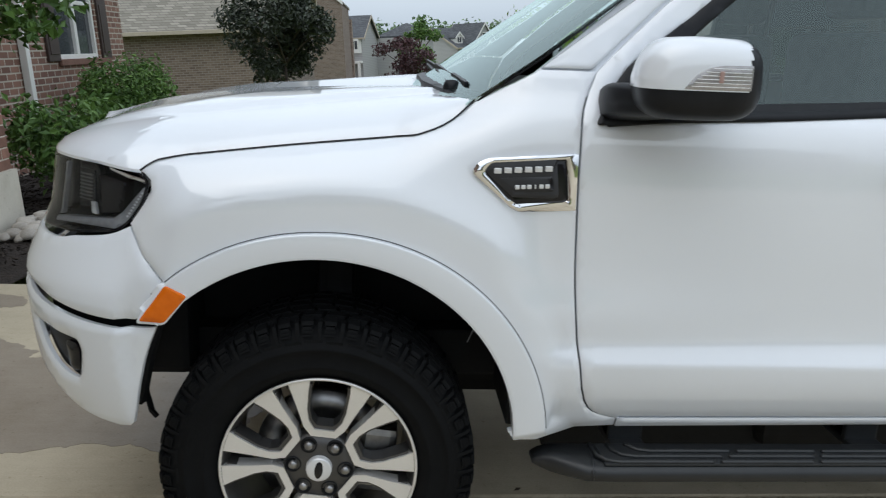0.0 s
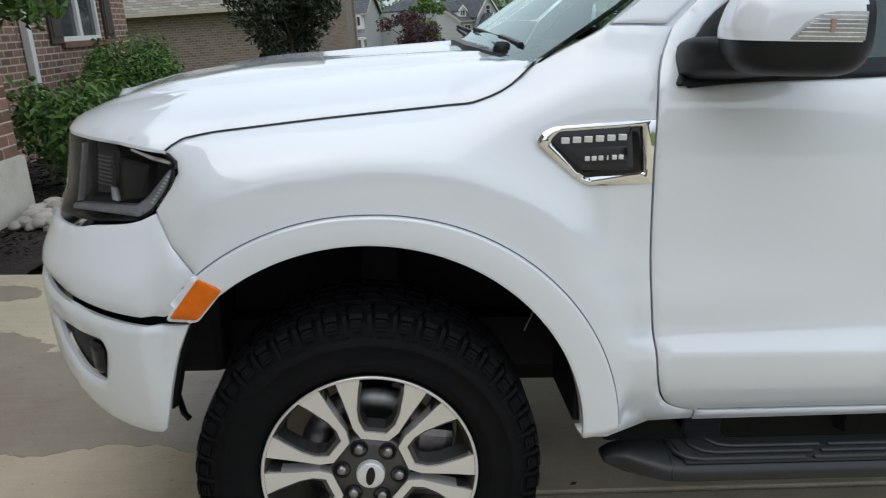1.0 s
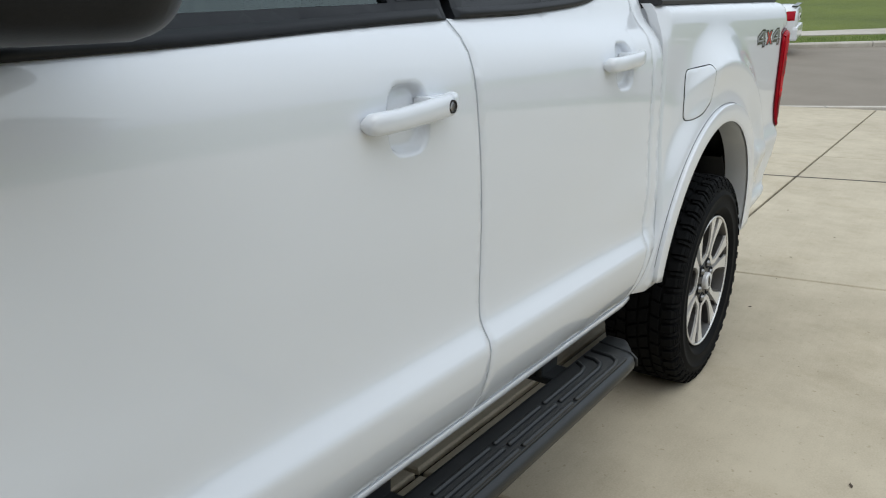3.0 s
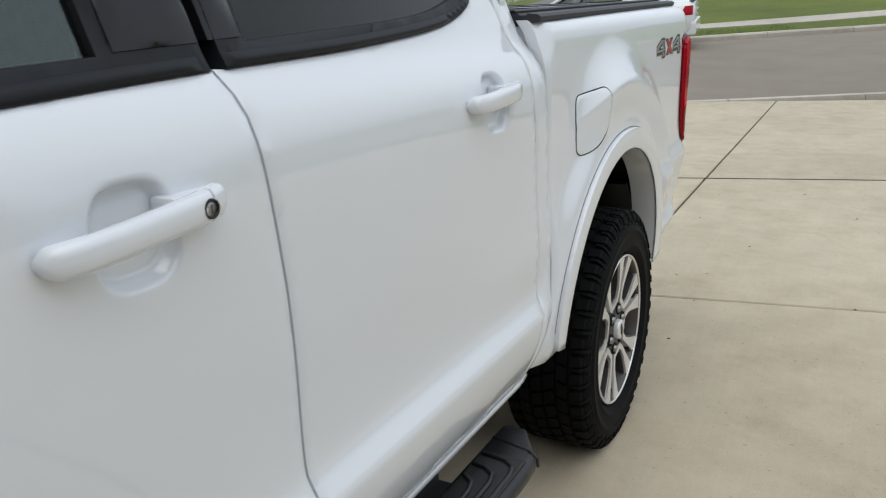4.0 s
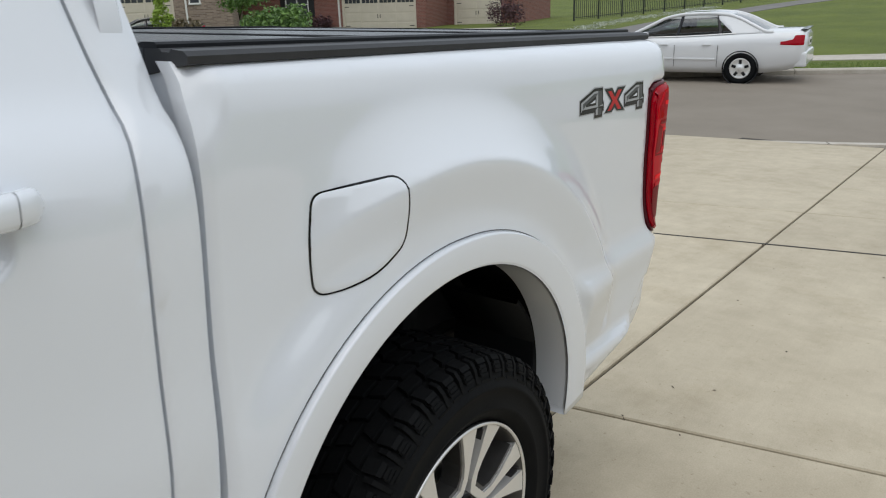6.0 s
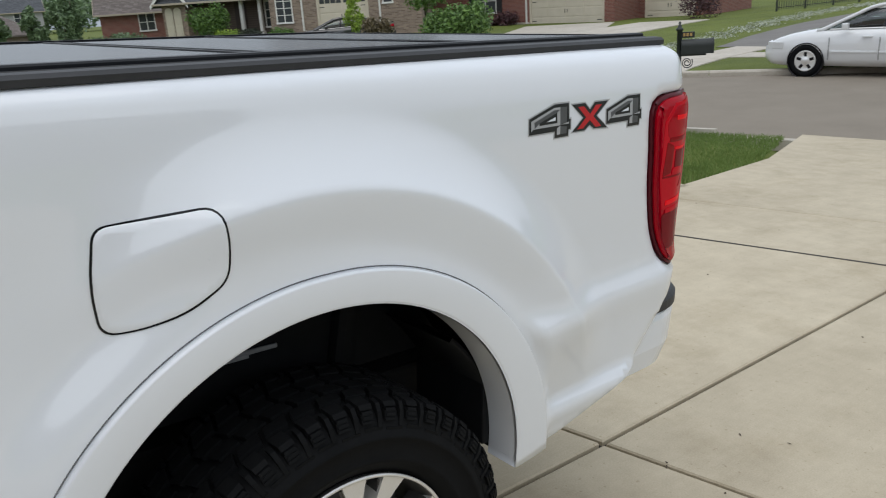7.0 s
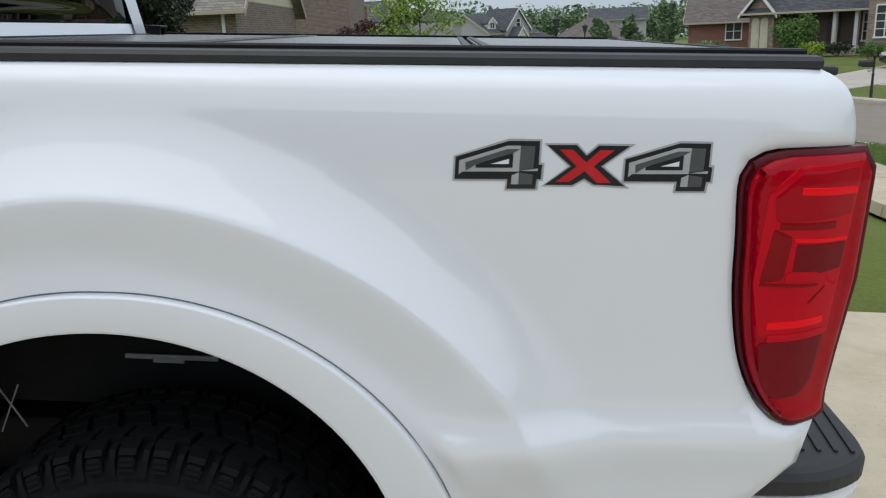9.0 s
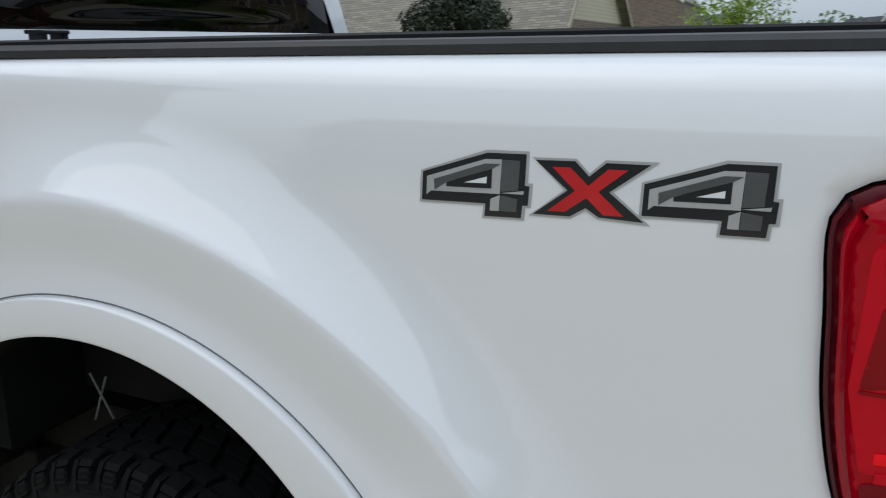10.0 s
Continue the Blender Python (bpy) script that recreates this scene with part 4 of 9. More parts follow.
# ---- wheels ----
def tyre_mesh():
    R, w = 0.3840, 0.265
    prof = [(0.236, 0.030), (0.254, 0.012), (0.266, 0.004), (0.270, 0.001), (0.275, 0.001), (0.279, 0.003), (0.297, 0.001), (0.312, 0.0), (0.314, -0.0022), (0.320, -0.0022), (0.322, 0.0005), (0.346, 0.007), (0.360, 0.018), (0.370, 0.034), (0.3735, w / 2), (0.370, w - 0.034), (0.346, w - 0.007), (0.300, w), (0.236, w - 0.03)]
    v, f = turned(prof, 96)
    carcass = mesh_of("tyre", v, f)
    v, f, n = [], [], 44

    def lug(i, c, half, ring, lean=0.0):
        """One block: ring is its cross-section of (radius, across), c and half its middle and half width in pitches."""
        b, k = len(v), len(ring)
        for e in (-1, 1):
            for r, y in ring:
                a = 2 * math.pi * (i + c + e * half + lean * (y - ring[0][1]) / 0.04) / n
                v.append((r * math.cos(a), y, r * math.sin(a)))
        f.extend([tuple(range(b, b + k)), tuple(range(b + 2 * k - 1, b + k - 1, -1))])
        f.extend([(b + j, b + k + j, b + k + (j + 1) % k, b + (j + 1) % k) for j in range(k)])

    for i in range(n):
        for mirror in (False, True):
            g = (lambda ring: [(r, w - y) for r, y in ring]) if mirror else (lambda ring: ring)
            t = 0.5 if mirror else 0.0
            # shoulder block with three sipes across its face, then a narrow lug
            lug(i, 0.34 + t, 0.245, g([(0.350, 0.004), (0.366, 0.0095), (0.366, 0.046), (0.350, 0.046)]))
            for q, (r0, y0, r1, y1) in enumerate(((0.350, 0.0015, 0.3545, 0.003), (0.3575, 0.004, 0.3625, 0.0062), (0.3655, 0.0078, 0.3705, 0.0105), (0.3735, 0.0125, 0.381, 0.020))):
                lug(i, 0.34 + t, 0.25 if q in (0, 3) else 0.20, g([(r0, y0), (r1, y1), (r1, y1 + 0.012), (r0, y0 + 0.012)]))
            lug(i, 0.34 + t, 0.26, g([(0.366, 0.020), (R - 0.003, 0.0225), (R, 0.050), (0.366, 0.052)]), 0.06)
            lug(i, 0.80 + t, 0.085, g([(0.338, 0.002), (0.364, 0.0095), (0.379, 0.021), (0.381, 0.040), (0.352, 0.040)]))
            lug(i, 0.06 + t, 0.40, g([(0.330, 0.003), (0.337, 0.0025), (0.337, 0.02), (0.330, 0.02)]) if i % 2 else g([(0.334, 0.003), (0.341, 0.004), (0.341, 0.02), (0.334, 0.02)]))
            # inner ribs of staggered blocks
            lug(i, 0.20 + t, 0.41, g([(0.366, 0.058), (R, 0.060), (R, 0.088), (0.366, 0.090)]), -0.22)
            lug(i, 0.60 + t, 0.40, g([(0.366, 0.096), (R, 0.098), (R, 0.127), (0.366, 0.129)]), 0.25)
    return carcass, mesh_of("tread", v, f, False)


def extruded(outline, y0, y1, dish=None, bevel=0.0):
    """A flat shape in x and z, given depth along y; dish(x, z) bends its face."""
    pts = clean(outline)
    vo, _, fo, _, _, _ = delaunay_2d_cdt(pts, [(i, (i + 1) % len(pts)) for i in range(len(pts))], [list(range(len(pts)))], 1, 1e-6)
    d = dish or (lambda x, z: 0.0)
    verts = [(p.x, y0 + d(p.x, p.y), p.y) for p in vo]
    faces = [tuple(t) for t in fo]
    n = len(pts)
    b = len(verts)
    verts += [(p.x, y0 + d(p.x, p.y), p.y) for p in pts] + [(p.x, y1, p.y) for p in pts]
    faces += [(b + i, b + (i + 1) % n, b + n + (i + 1) % n, b + n + i) for i in range(n)]
    return verts, faces


def wheel(name, x, m=None):
    hub = new(name)
    hub.parent = truck
    hub.matrix_basis = pose(x, 0.02, 0.372, 0, 7, 0) if m is None else m
    carcass, tread = tyre_mesh()
    rubber = put("tyre", carcass, RUBBER, hub, "black all-terrain tyre with chunky tread")
    tagged(put("tread", tread, RUBBER, rubber, "chunky tread blocks"), kind="stuff")
    v, f = turned([(0.237, 0.028), (0.240, 0.020), (0.238, 0.014), (0.234, 0.0145), (0.230, 0.022), (0.220, 0.05), (0.213, 0.12), (0.208, 0.22)], 96)
    lv, lf = turned([(0.2330, 0.0165), (0.2338, 0.0130), (0.2385, 0.0122), (0.2400, 0.0155)], 96)
    put("rim_lip", mesh_of("rim_lip", lv, lf), ALLOY, hub, "bright machined rim lip")
    rim = put("rim", mesh_of("rim", v, f), ALLOY_DARK, hub)
    bowl = lambda x, z: 0.016 * (1 - math.hypot(x, z) / 0.22)
    for k in range(6):
        c, s = math.cos(radians(60 * k)), math.sin(radians(60 * k))
        rot = lambda pts: [Vector((p[0] * c - p[1] * s, p[0] * s + p[1] * c)) for p in pts]
        half_o = [(0.030, 0.080), (0.050, 0.103), (0.070, 0.150), (0.097, 0.208)]
        half_i = [(0.0485, 0.2275), (0.0495, 0.200), (0.047, 0.150), (0.040, 0.122), (0.024, 0.098)]
        rimarc = [(0.2325 * math.sin(radians(a)), 0.2325 * math.cos(radians(a))) for a in (25, 20, 16, 12)]
        right = half_o + rimarc + half_i
        outline = right + [(-p[0], p[1]) for p in reversed(right)]
        v, f = extruded(rot(outline), 0.018, 0.06, bowl)
        put("spoke", mesh_of("spoke", v, facing(v, f, Vector((0, 0.2, 0))), False), ALLOY, hub, "machined silver twin spoke")
        a0 = [(0.028, 0.075), (0.040, 0.100), (0.060, 0.148), (0.103, 0.205)]
        b_out = [(p[0], p[1]) for p in a0] + [(0.222 * math.sin(radians(a)), 0.222 * math.cos(radians(a))) for a in (27, 20, 11)] + [(0.043, 0.20), (0.041, 0.150), (0.034, 0.124), (0.020, 0.108)]
        v, f = extruded(rot(b_out + [(-p[0], p[1]) for p in reversed(b_out)]), 0.024, 0.075, bowl)
        put("spoke_back", mesh_of("spoke_back", v, facing(v, f, Vector((0, 0.2, 0))), False), ALLOY_DARK, hub)
        lug = radians(60 * k + 60)
        lx, lz = 0.064 * math.cos(lug), 0.064 * math.sin(lug)
        v, f = turned([(0.0, 0.017), (0.008, 0.018), (0.0105, 0.021), (0.011, 0.03), (0.018, 0.036), (0.019, 0.042)], 6 * 3, centre=(lx, 0.0, lz))
        put("lug_nut", mesh_of("lug_nut", v, f), STEEL, hub)
        v, f = turned([(0.0115, 0.0285), (0.0165, 0.0285), (0.0180, 0.0235), (0.0195, 0.0235), (0.0205, 0.030)], 24, centre=(lx, 0.0, lz))
        put("lug_recess", mesh_of("lug_recess", v, f), UNDER, hub)
    v, f = turned([(0.0, 0.026), (0.05, 0.027), (0.085, 0.032), (0.090, 0.05), (0.09, 0.08)], 48)
    put("hub_plate", mesh_of("hub_plate", v, f), ALLOY_DARK, hub)
    v, f = turned([(0.0, 0.0095), (0.028, 0.0098), (0.0305, 0.011), (0.0315, 0.016), (0.032, 0.035)], 40)
    cap = put("centre_cap", mesh_of("centre_cap", v, f), LETTER, hub, "silver centre cap with a dark oval badge")
    v, f = turned([(0.0, 0.0), (1.0, 0.0), (1.06, 0.001)], 32)
    v = [(p[0] * 0.0095, 0.0085 + p[1], p[2] * 0.0215) for p in v]
    put("badge", mesh_of("badge", v, f), BLACK_GLOSS, cap)
    v, f = turned([(0.09, 0.105), (0.165, 0.105), (0.165, 0.13), (0.09, 0.13)], 64, closed=True)
    put("brake_disc", mesh_of("brake_disc", v, f), STEEL, hub)
    part("brake_caliper", box_bm(0.085, 0.185, 0.085, 0.16, -0.09, 0.09, 0.02), STEEL, hub)
    return hub


front_wheel = wheel("front_wheel", 0.0)
wheel("rear_wheel", 3.22, pose(3.22, 0.02, 0.372, 0, -16, 0))
for x in (0.0, 3.22):
    copy_thing(front_wheel, pose(x, WIDE - 0.02, 0.372, 0, 0, 180))

# ---- hood ----
lamp_top = table([(-1.46, 1.096), (-0.93, 1.095), (-0.75, 1.098), (-0.60, 1.097), (-0.50, 1.089), (-0.445, 1.082)])
edge3 = [skin(p.x, p.y) for p in hood_seam] + [skin(s, lamp_top(s), 0.0) for s in np.linspace(-0.455, -1.47, 34)]
E2 = np.array([(p.x, p.y) for p in edge3])
EZ = np.array([p.z for p in edge3])


def hood_z(x, y, d):
    yy = min(y, WIDE - y)
    dist = np.hypot(E2[:, 0] - x, E2[:, 1] - yy)
    w = 1.0 / (dist + 0.012) ** 2.8
    zb = float((w * EZ).sum() / w.sum())
    e = float(dist.min())
    crease = smooth01((yy - 0.36 - 0.10 * (x + 0.7)) / 0.035)
    rise = 0.066 * (1 - math.exp(-e / 0.075)) + 0.028 * smooth01((e - 0.04) / 0.5) + 0.014 * crease * smooth01((e - 0.05) / 0.2)
    return Vector((x, y, zb + rise - d))


hood_half = [p.to_2d() for p in edge3]
rear = [Vector(p) for p in [(0.345, 0.20), (0.315, 0.32), (0.275, 0.50), (0.25, 0.70)]]
hood_line = list(reversed(rear)) + hood_half
hood_line = hood_line + [Vector((p.x, WIDE - p.y)) for p in reversed(hood_line)]
pressed("hood", hood_line, WHITE, "white hood with a raised centre", lift=hood_z, step=0.022, both=False, depth=0.007)

part("hood_gap", limb_bm([skin(p.x, p.y - 0.002, 0.0005) for p in hood_seam], 0.0024, 0.0024, 6), BLACK_GLOSS, truck)

# ---- windshield, pillars, roof ----
def shield_at(u, y, d=0.0):
    k = (y - 0.93) / 0.76
    return Vector((u - 0.10 * (1 - k * k) + 0.57 * d, y, 1.250 + (u - 0.33) * 0.70 - 0.82 * d))


def shield_sheet(name, outline, mat, k, label="", holes=(), depth=0.004):
    v, f = sheet(outline, lambda u, y, d: shield_at(u, y, d + k), 0.06, depth, 0, 0, holes)
    return put(name, mesh_of(name, v, facing(v, f, Vector((1.8, 0.93, 0.85)))), mat, truck, label)


glass_line = straight([(0.33, 0.165), (0.50, 0.165), (0.72, 0.215), (1.04, 0.292), (1.04, WIDE - 0.292), (0.72, WIDE - 0.215), (0.50, WIDE - 0.165), (0.33, WIDE - 0.165)], 0.08, True)
shield_sheet("windshield", glass_line, GLASS, 0.0, "tinted windshield glass")
inner_line = straight([(0.375, 0.20), (0.50, 0.187), (0.72, 0.235), (1.00, 0.312), (1.00, WIDE - 0.312), (0.72, WIDE - 0.235), (0.50, WIDE - 0.187), (0.375, WIDE - 0.20)], 0.08, True)
shield_sheet("windshield_band", glass_line, BLACK_GLOSS, 0.006, "black band along the windshield's edge", [inner_line])
cowl_v, cowl_f = sheet(straight([(0.25, 0.70), (0.275, 0.50), (0.315, 0.32), (0.345, 0.19), (0.40, 0.19), (0.36, 0.40), (0.32, 0.70), (0.31, 0.93), (0.32, 1.16), (0.36, 1.46), (0.40, 1.67), (0.345, 1.67), (0.315, 1.54), (0.275, 1.36), (0.25, 1.16)], 0.06, True), lambda x, y, d: Vector((x, y, 1.262 - d + 0.02 * (1 - ((y - 0.93) / 0.76) ** 2))), 0.05, 0.05, 0)
put("cowl", mesh_of("cowl", cowl_v, cowl_f), BLACK_TRIM, truck, "black plastic cowl below the windshield")


def bar_between(a, b, w, h, bevel=0.003):
    """A bevelled bar from a to b."""
    a, b = Vector(a), Vector(b)
    bm = box_bm(-w / 2, w / 2, -h / 2, h / 2, 0, (b - a).length, bevel)
    q = (b - a).to_track_quat("Z", "Y").to_matrix().to_4x4()
    bmesh.ops.transform(bm, matrix=Matrix.Translation(a) @ q, verts=bm.verts)
    return bm


for y0, y1 in ((0.42, 1.00), (1.02, 1.60)):
    wiper = new("wiper")
    wiper.parent = truck
    wiper["label"] = "black windshield wiper"
    v, f = turned([(0.0, 0.028), (0.016, 0.026), (0.022, 0.012), (0.024, -0.02)], 20, "z", (0.315, y0, 1.266))
    put("pivot_cap", mesh_of("pivot_cap", v, f), BLACK_TRIM, wiper)
    part("arm", bar_between((0.320, y0, 1.276), (0.31, y1 - 0.10, 1.300), 0.02, 0.012), BLACK_TRIM, wiper)
    part("blade", bar_between((0.345, y0 - 0.10, 1.284), (0.31, y1, 1.308), 0.012, 0.022), BLACK_TRIM, wiper)
    part("bridge", bar_between((0.345, y0 - 0.04, 1.290), (0.33, y0 + 0.14, 1.300), 0.014, 0.014), BLACK_TRIM, wiper)

pressed("pillar_backing", straight([(0.44, 1.29), (0.60, 1.27), (0.74, 1.40), (1.12, 1.72), (1.02, 1.76), (0.70, 1.50)], 0.04, True), WHITE, lift=deep(0.014), roll=0, drop=0, depth=0.01, both=False)
pressed("a_pillar", straight([(0.505, 1.341), (0.622, 1.341), (0.662, 1.378), (0.793, 1.50), (1.085, 1.735), (1.03, 1.750), (0.72, 1.497)]), WHITE, "white windshield pillar")
pressed("roof_rail", straight([(1.04, 1.755), (1.10, 1.735), (1.15, 1.706), (1.60, 1.72), (2.47, 1.72), (2.505, 1.73), (2.58, 1.745), (2.55, 1.78), (1.7, 1.80), (1.15, 1.79)]), WHITE)
roof_v, roof_f = sheet(rounded([(1.02, 0.30), (2.56, 0.30), (2.56, WIDE - 0.30), (1.02, WIDE - 0.30)], 0.12), lambda x, y, d: Vector((x, y, 1.825 - d - 0.045 * ((y - 0.93) / 0.63) ** 2 - 0.05 * ((x - 1.75) / 0.8) ** 2)), 0.08)
put("roof", mesh_of("roof", roof_v, roof_f), WHITE, truck, "white cab roof")

# side windows and their black surrounds
front_trim = front_top + straight([(1.652, 1.275), (1.652, 1.72), (1.147, 1.704), (0.872, 1.478), (0.722, 1.364), (0.668, 1.298), (0.634, 1.240)])
front_hole = straight([(0.84, 1.268), (1.18, 1.284), (1.50, 1.300), (1.50, 1.697), (1.17, 1.682), (0.90, 1.454), (0.84, 1.400)], 0.05, True)
rear_trim = rear_top + straight([(2.50, 1.50), (2.47, 1.70), (1.662, 1.715)])
rear_hole = rounded([(1.735, 1.309), (2.10, 1.329), (2.26, 1.343), (2.395, 1.375), (2.44, 1.42), (2.45, 1.50), (2.425, 1.685), (1.735, 1.692)], [0.003, 0.05, 0.08, 0.05, 0.05, 0.05, 0.02, 0.02])
for name, outline, hole, mat, label in (("front", front_trim, front_hole, GLASS, "lightly tinted front side window"), ("rear", rear_trim, rear_hole, GLASS_DARK, "dark privacy glass rear side window")):
    pressed("window_surround", outline, BLACK_TRIM, "black window surround", lift=deep(-0.004), holes=[hole], roll=0.003, drop=0.003, depth=0.03)
    pressed("side_window", hole, mat, label, lift=deep(0.010), roll=0, drop=0, depth=0.004, step=0.05)
pressed("pillar_cover", straight([(1.520, 1.304), (1.648, 1.310), (1.648, 1.70), (1.520, 1.70)], 0.05, True), BLACK_GLOSS, "black door pillar cover", lift=deep(-0.0075), roll=0.003, drop=0.002)
pressed("pillar_cover", straight([(1.666, 1.312), (1.726, 1.315), (1.726, 1.70), (1.666, 1.70)], 0.05, True), BLACK_GLOSS, "black door pillar cover", lift=deep(-0.0075), roll=0.003, drop=0.002)
lip = [p for p in BELT if 0.82 < p.x < 1.65]
pressed("belt_lip", [p + Vector((0, 0.003)) for p in lip] + [p + Vector((0, 0.020)) for p in reversed(lip)], BLACK_TRIM, lift=deep(-0.011), roll=0.006, drop=0.006, depth=0.012)
lip = [p for p in BELT if 1.668 < p.x < 2.46]
pressed("belt_lip", [p + Vector((0, 0.003)) for p in lip] + [p + Vector((0, 0.020)) for p in reversed(lip)], BLACK_TRIM, lift=deep(-0.011), roll=0.006, drop=0.006, depth=0.012)

# back of the cab
def back(y, z, d):
    return Vector((2.656 - d - 0.10 * max(0.0, z - 1.34) - 0.015 * ((y - 0.93) / 0.7) ** 4, y, z))


back_line = rounded([(0.165, 1.20), (0.165, 1.40), (0.31, 1.79), (WIDE - 0.31, 1.79), (WIDE - 0.165, 1.40), (WIDE - 0.165, 1.20)], [0.02, 0.05, 0.1, 0.1, 0.05, 0.02])
back_hole = rounded([(0.190, 1.372), (0.315, 1.71), (WIDE - 0.315, 1.71), (WIDE - 0.190, 1.372)], 0.05)
v, f = sheet(back_line, back, 0.05, 0.03, 0.006, 0.004, [back_hole])
put("cab_back", mesh_of("cab_back", v, facing(v, f, Vector((1.8, 0.93, 0.9)))), WHITE, truck, "white back wall of the cab")
v, f = sheet(back_hole, lambda y, z, d: back(y, z, d + 0.006), 0.08, 0.004, 0, 0)
put("back_window", mesh_of("back_window", v, facing(v, f, Vector((1.8, 0.93, 0.9)))), GLASS_DARK, truck, "dark tinted back window of the cab")

# cabin: dashboard, seats, steering wheel
part("cabin_floor", box_bm(0.55, 2.58, 0.22, WIDE - 0.22, 0.60, 1.10, 0.02), CABIN, truck)
part("dashboard", box_bm(0.62, 0.98, 0.20, WIDE - 0.20, 1.10, 1.27, 0.05, 3), CABIN, truck, "dark dashboard")
for x, y in ((1.38, 0.55), (1.38, 1.31), (2.22, 0.50), (2.22, 0.93), (2.22, 1.36)):
    seat = new("seat")
    seat.parent = truck
    seat["label"] = "black cabin seat"
    part("backrest", box_bm(x, x + 0.14, y - 0.22, y + 0.22, 1.05, 1.46, 0.05, 3), CABIN, seat, m=pose(0, 0, 0))
    part("head_restraint", box_bm(x + 0.05, x + 0.15, y - 0.12, y + 0.12, 1.50, 1.64, 0.04, 3), CABIN, seat)
v, f = turned([(0.185 + 0.014 * math.cos(a), 0.014 * math.sin(a)) for a in np.linspace(0, 2 * math.pi, 9)[:-1]], 32, "z", closed=True)
put("steering_wheel", mesh_of("steering_wheel", v, f), BLACK_TRIM, truck, m=pose(1.05, 0.55, 1.26, 0, -62, 0))

# ---- mirrors ----
def mirror_head(flip):
    head = new("door_mirror")
    head.parent = truck
    head["label"] = "white door mirror with a black lower half and a clear turn signal"
    cx, cy, cz, a, b, c = 0.790, -0.044, 1.335, 0.132, 0.114, 0.085

    def at(u, v, grow=0.0):
        def p(w, e):
            return math.copysign(abs(w) ** e, w)
        x = (a + grow) * p(math.cos(v), 0.5) * p(math.cos(u), 0.62)
        y = (b + grow) * p(math.cos(v), 0.5) * p(math.sin(u), 0.62)
        z = (c + grow) * p(math.sin(v), 0.62)
        x = x * (1.0 - 0.16 * max(0.0, z / c) * (1 if x < 0 else 0.15))
        x += 0.05 * (y / b) * 0.35
        return Vector((cx + x, cy + y, cz + z))
    nu, nv = 72, 36
    groups = {"mirror_shell": [], "mirror_base": [], "mirror_rim": []}
    rise = [math.asin(math.copysign(min(1.0, abs(h)) ** (1 / 0.62), h)) for h in [j * 2 / nv - 1 for j in range(nv + 1)]]
    verts = [at(2 * math.pi * i / nu, v) for v in rise for i in range(nu)]
    for j in range(nv):
        for i in range(nu):
            f = (j * nu + i, j * nu + (i + 1) % nu, (j + 1) * nu + (i + 1) % nu, (j + 1) * nu + i)
            m = sum((verts[k] for k in f), Vector()) / 4
            groups["mirror_rim" if m.x - 0.0175 * (m.y - cy) / b > 0.876 else "mirror_base" if m.z < 1.3150 else "mirror_shell"].append(f)
    for name, faces in groups.items():
        used = sorted({k for f in faces for k in f})
        idx = {k: n for n, k in enumerate(used)}
        push = -0.002 if name == "mirror_shell" else 0.0
        vv = [verts[k] + (verts[k] - Vector((cx, cy, cz))).normalized() * -push for k in used]
        me = mesh_of(name, vv, facing(vv, [tuple(idx[k] for k in f) for f in faces], Vector((cx, cy, cz))))
        put(name, mirrored(me, name) if flip else me, WHITE if name == "mirror_shell" else BLACK_TRIM, head, "" if name == "mirror_shell" else "black plastic")

    def outboard(x, z, d):
        h = max(-0.98, min(0.98, (z - cz) / c))
        v = math.asin(math.copysign(abs(h) ** (1 / 0.62), h))
        ring, y = math.cos(v) ** 0.5, -b
        for _ in range(6):
            e = x - cx - 0.0175 * y / b
            e /= 1.0 - 0.16 * max(0.0, h) * (1 if e < 0 else 0.15)
            cu = min(0.99, abs(e) / (a * ring)) ** (1 / 0.62)
            y = -b * ring * math.sqrt(1 - cu * cu) ** 0.62
        return Vector((x, cy + y - 0.0045 + d, z))
    lens_line = straight(rounded([(0.725, 1.3185), (0.748, 1.348), (0.771, 1.361), (0.80, 1.366), (0.866, 1.367), (0.866, 1.318)], [0.004, 0.012, 0.01, 0.01, 0.003, 0.003]), 0.008, True)
    LENS = SIGNAL
    v, f = sheet(lens_line, outboard, 0.010, 0.012, 0.003, 0.002)
    me = mesh_of("turn_signal", v, facing(v, f, Vector((cx, cy, cz))))
    sig = put("turn_signal", mirrored(me, "turn_signal") if flip else me, LENS, head, "clear ribbed turn signal lens")
    for k in range(6):
        z = 1.3245 + 0.0070 * k
        x0 = (0.738, 0.743, 0.748, 0.755, 0.764, 0.778)[k]
        line = [outboard(x, z, 0.0006) for x in np.linspace(x0, 0.860, 9)]
        line = [Vector((p.x, WIDE - p.y, p.z)) for p in line] if flip else line
        part("rib", limb_bm(line, 0.0011, 0.0011, 6), LETTER, sig, smooth=True)
    bulb = box_bm(0.792, 0.801, -0.003, 0.004, 1.332, 1.355, 0.002)
    c0 = outboard(0.797, 1.342, 0).y
    bmesh.ops.translate(bulb, verts=bulb.verts, vec=(0, (WIDE - c0) if flip else c0, 0))
    part("bulb", bulb, BULB, sig, "dull orange bulb")
    arm_v, arm_f = [], []
    stations = [(0.13, 0.694, 0.060, 1.268, 0.042), (0.09, 0.694, 0.064, 1.274, 0.043), (0.05, 0.710, 0.078, 1.279, 0.040), (0.00, 0.745, 0.096, 1.284, 0.036), (-0.05, 0.79, 0.10, 1.284, 0.032)]
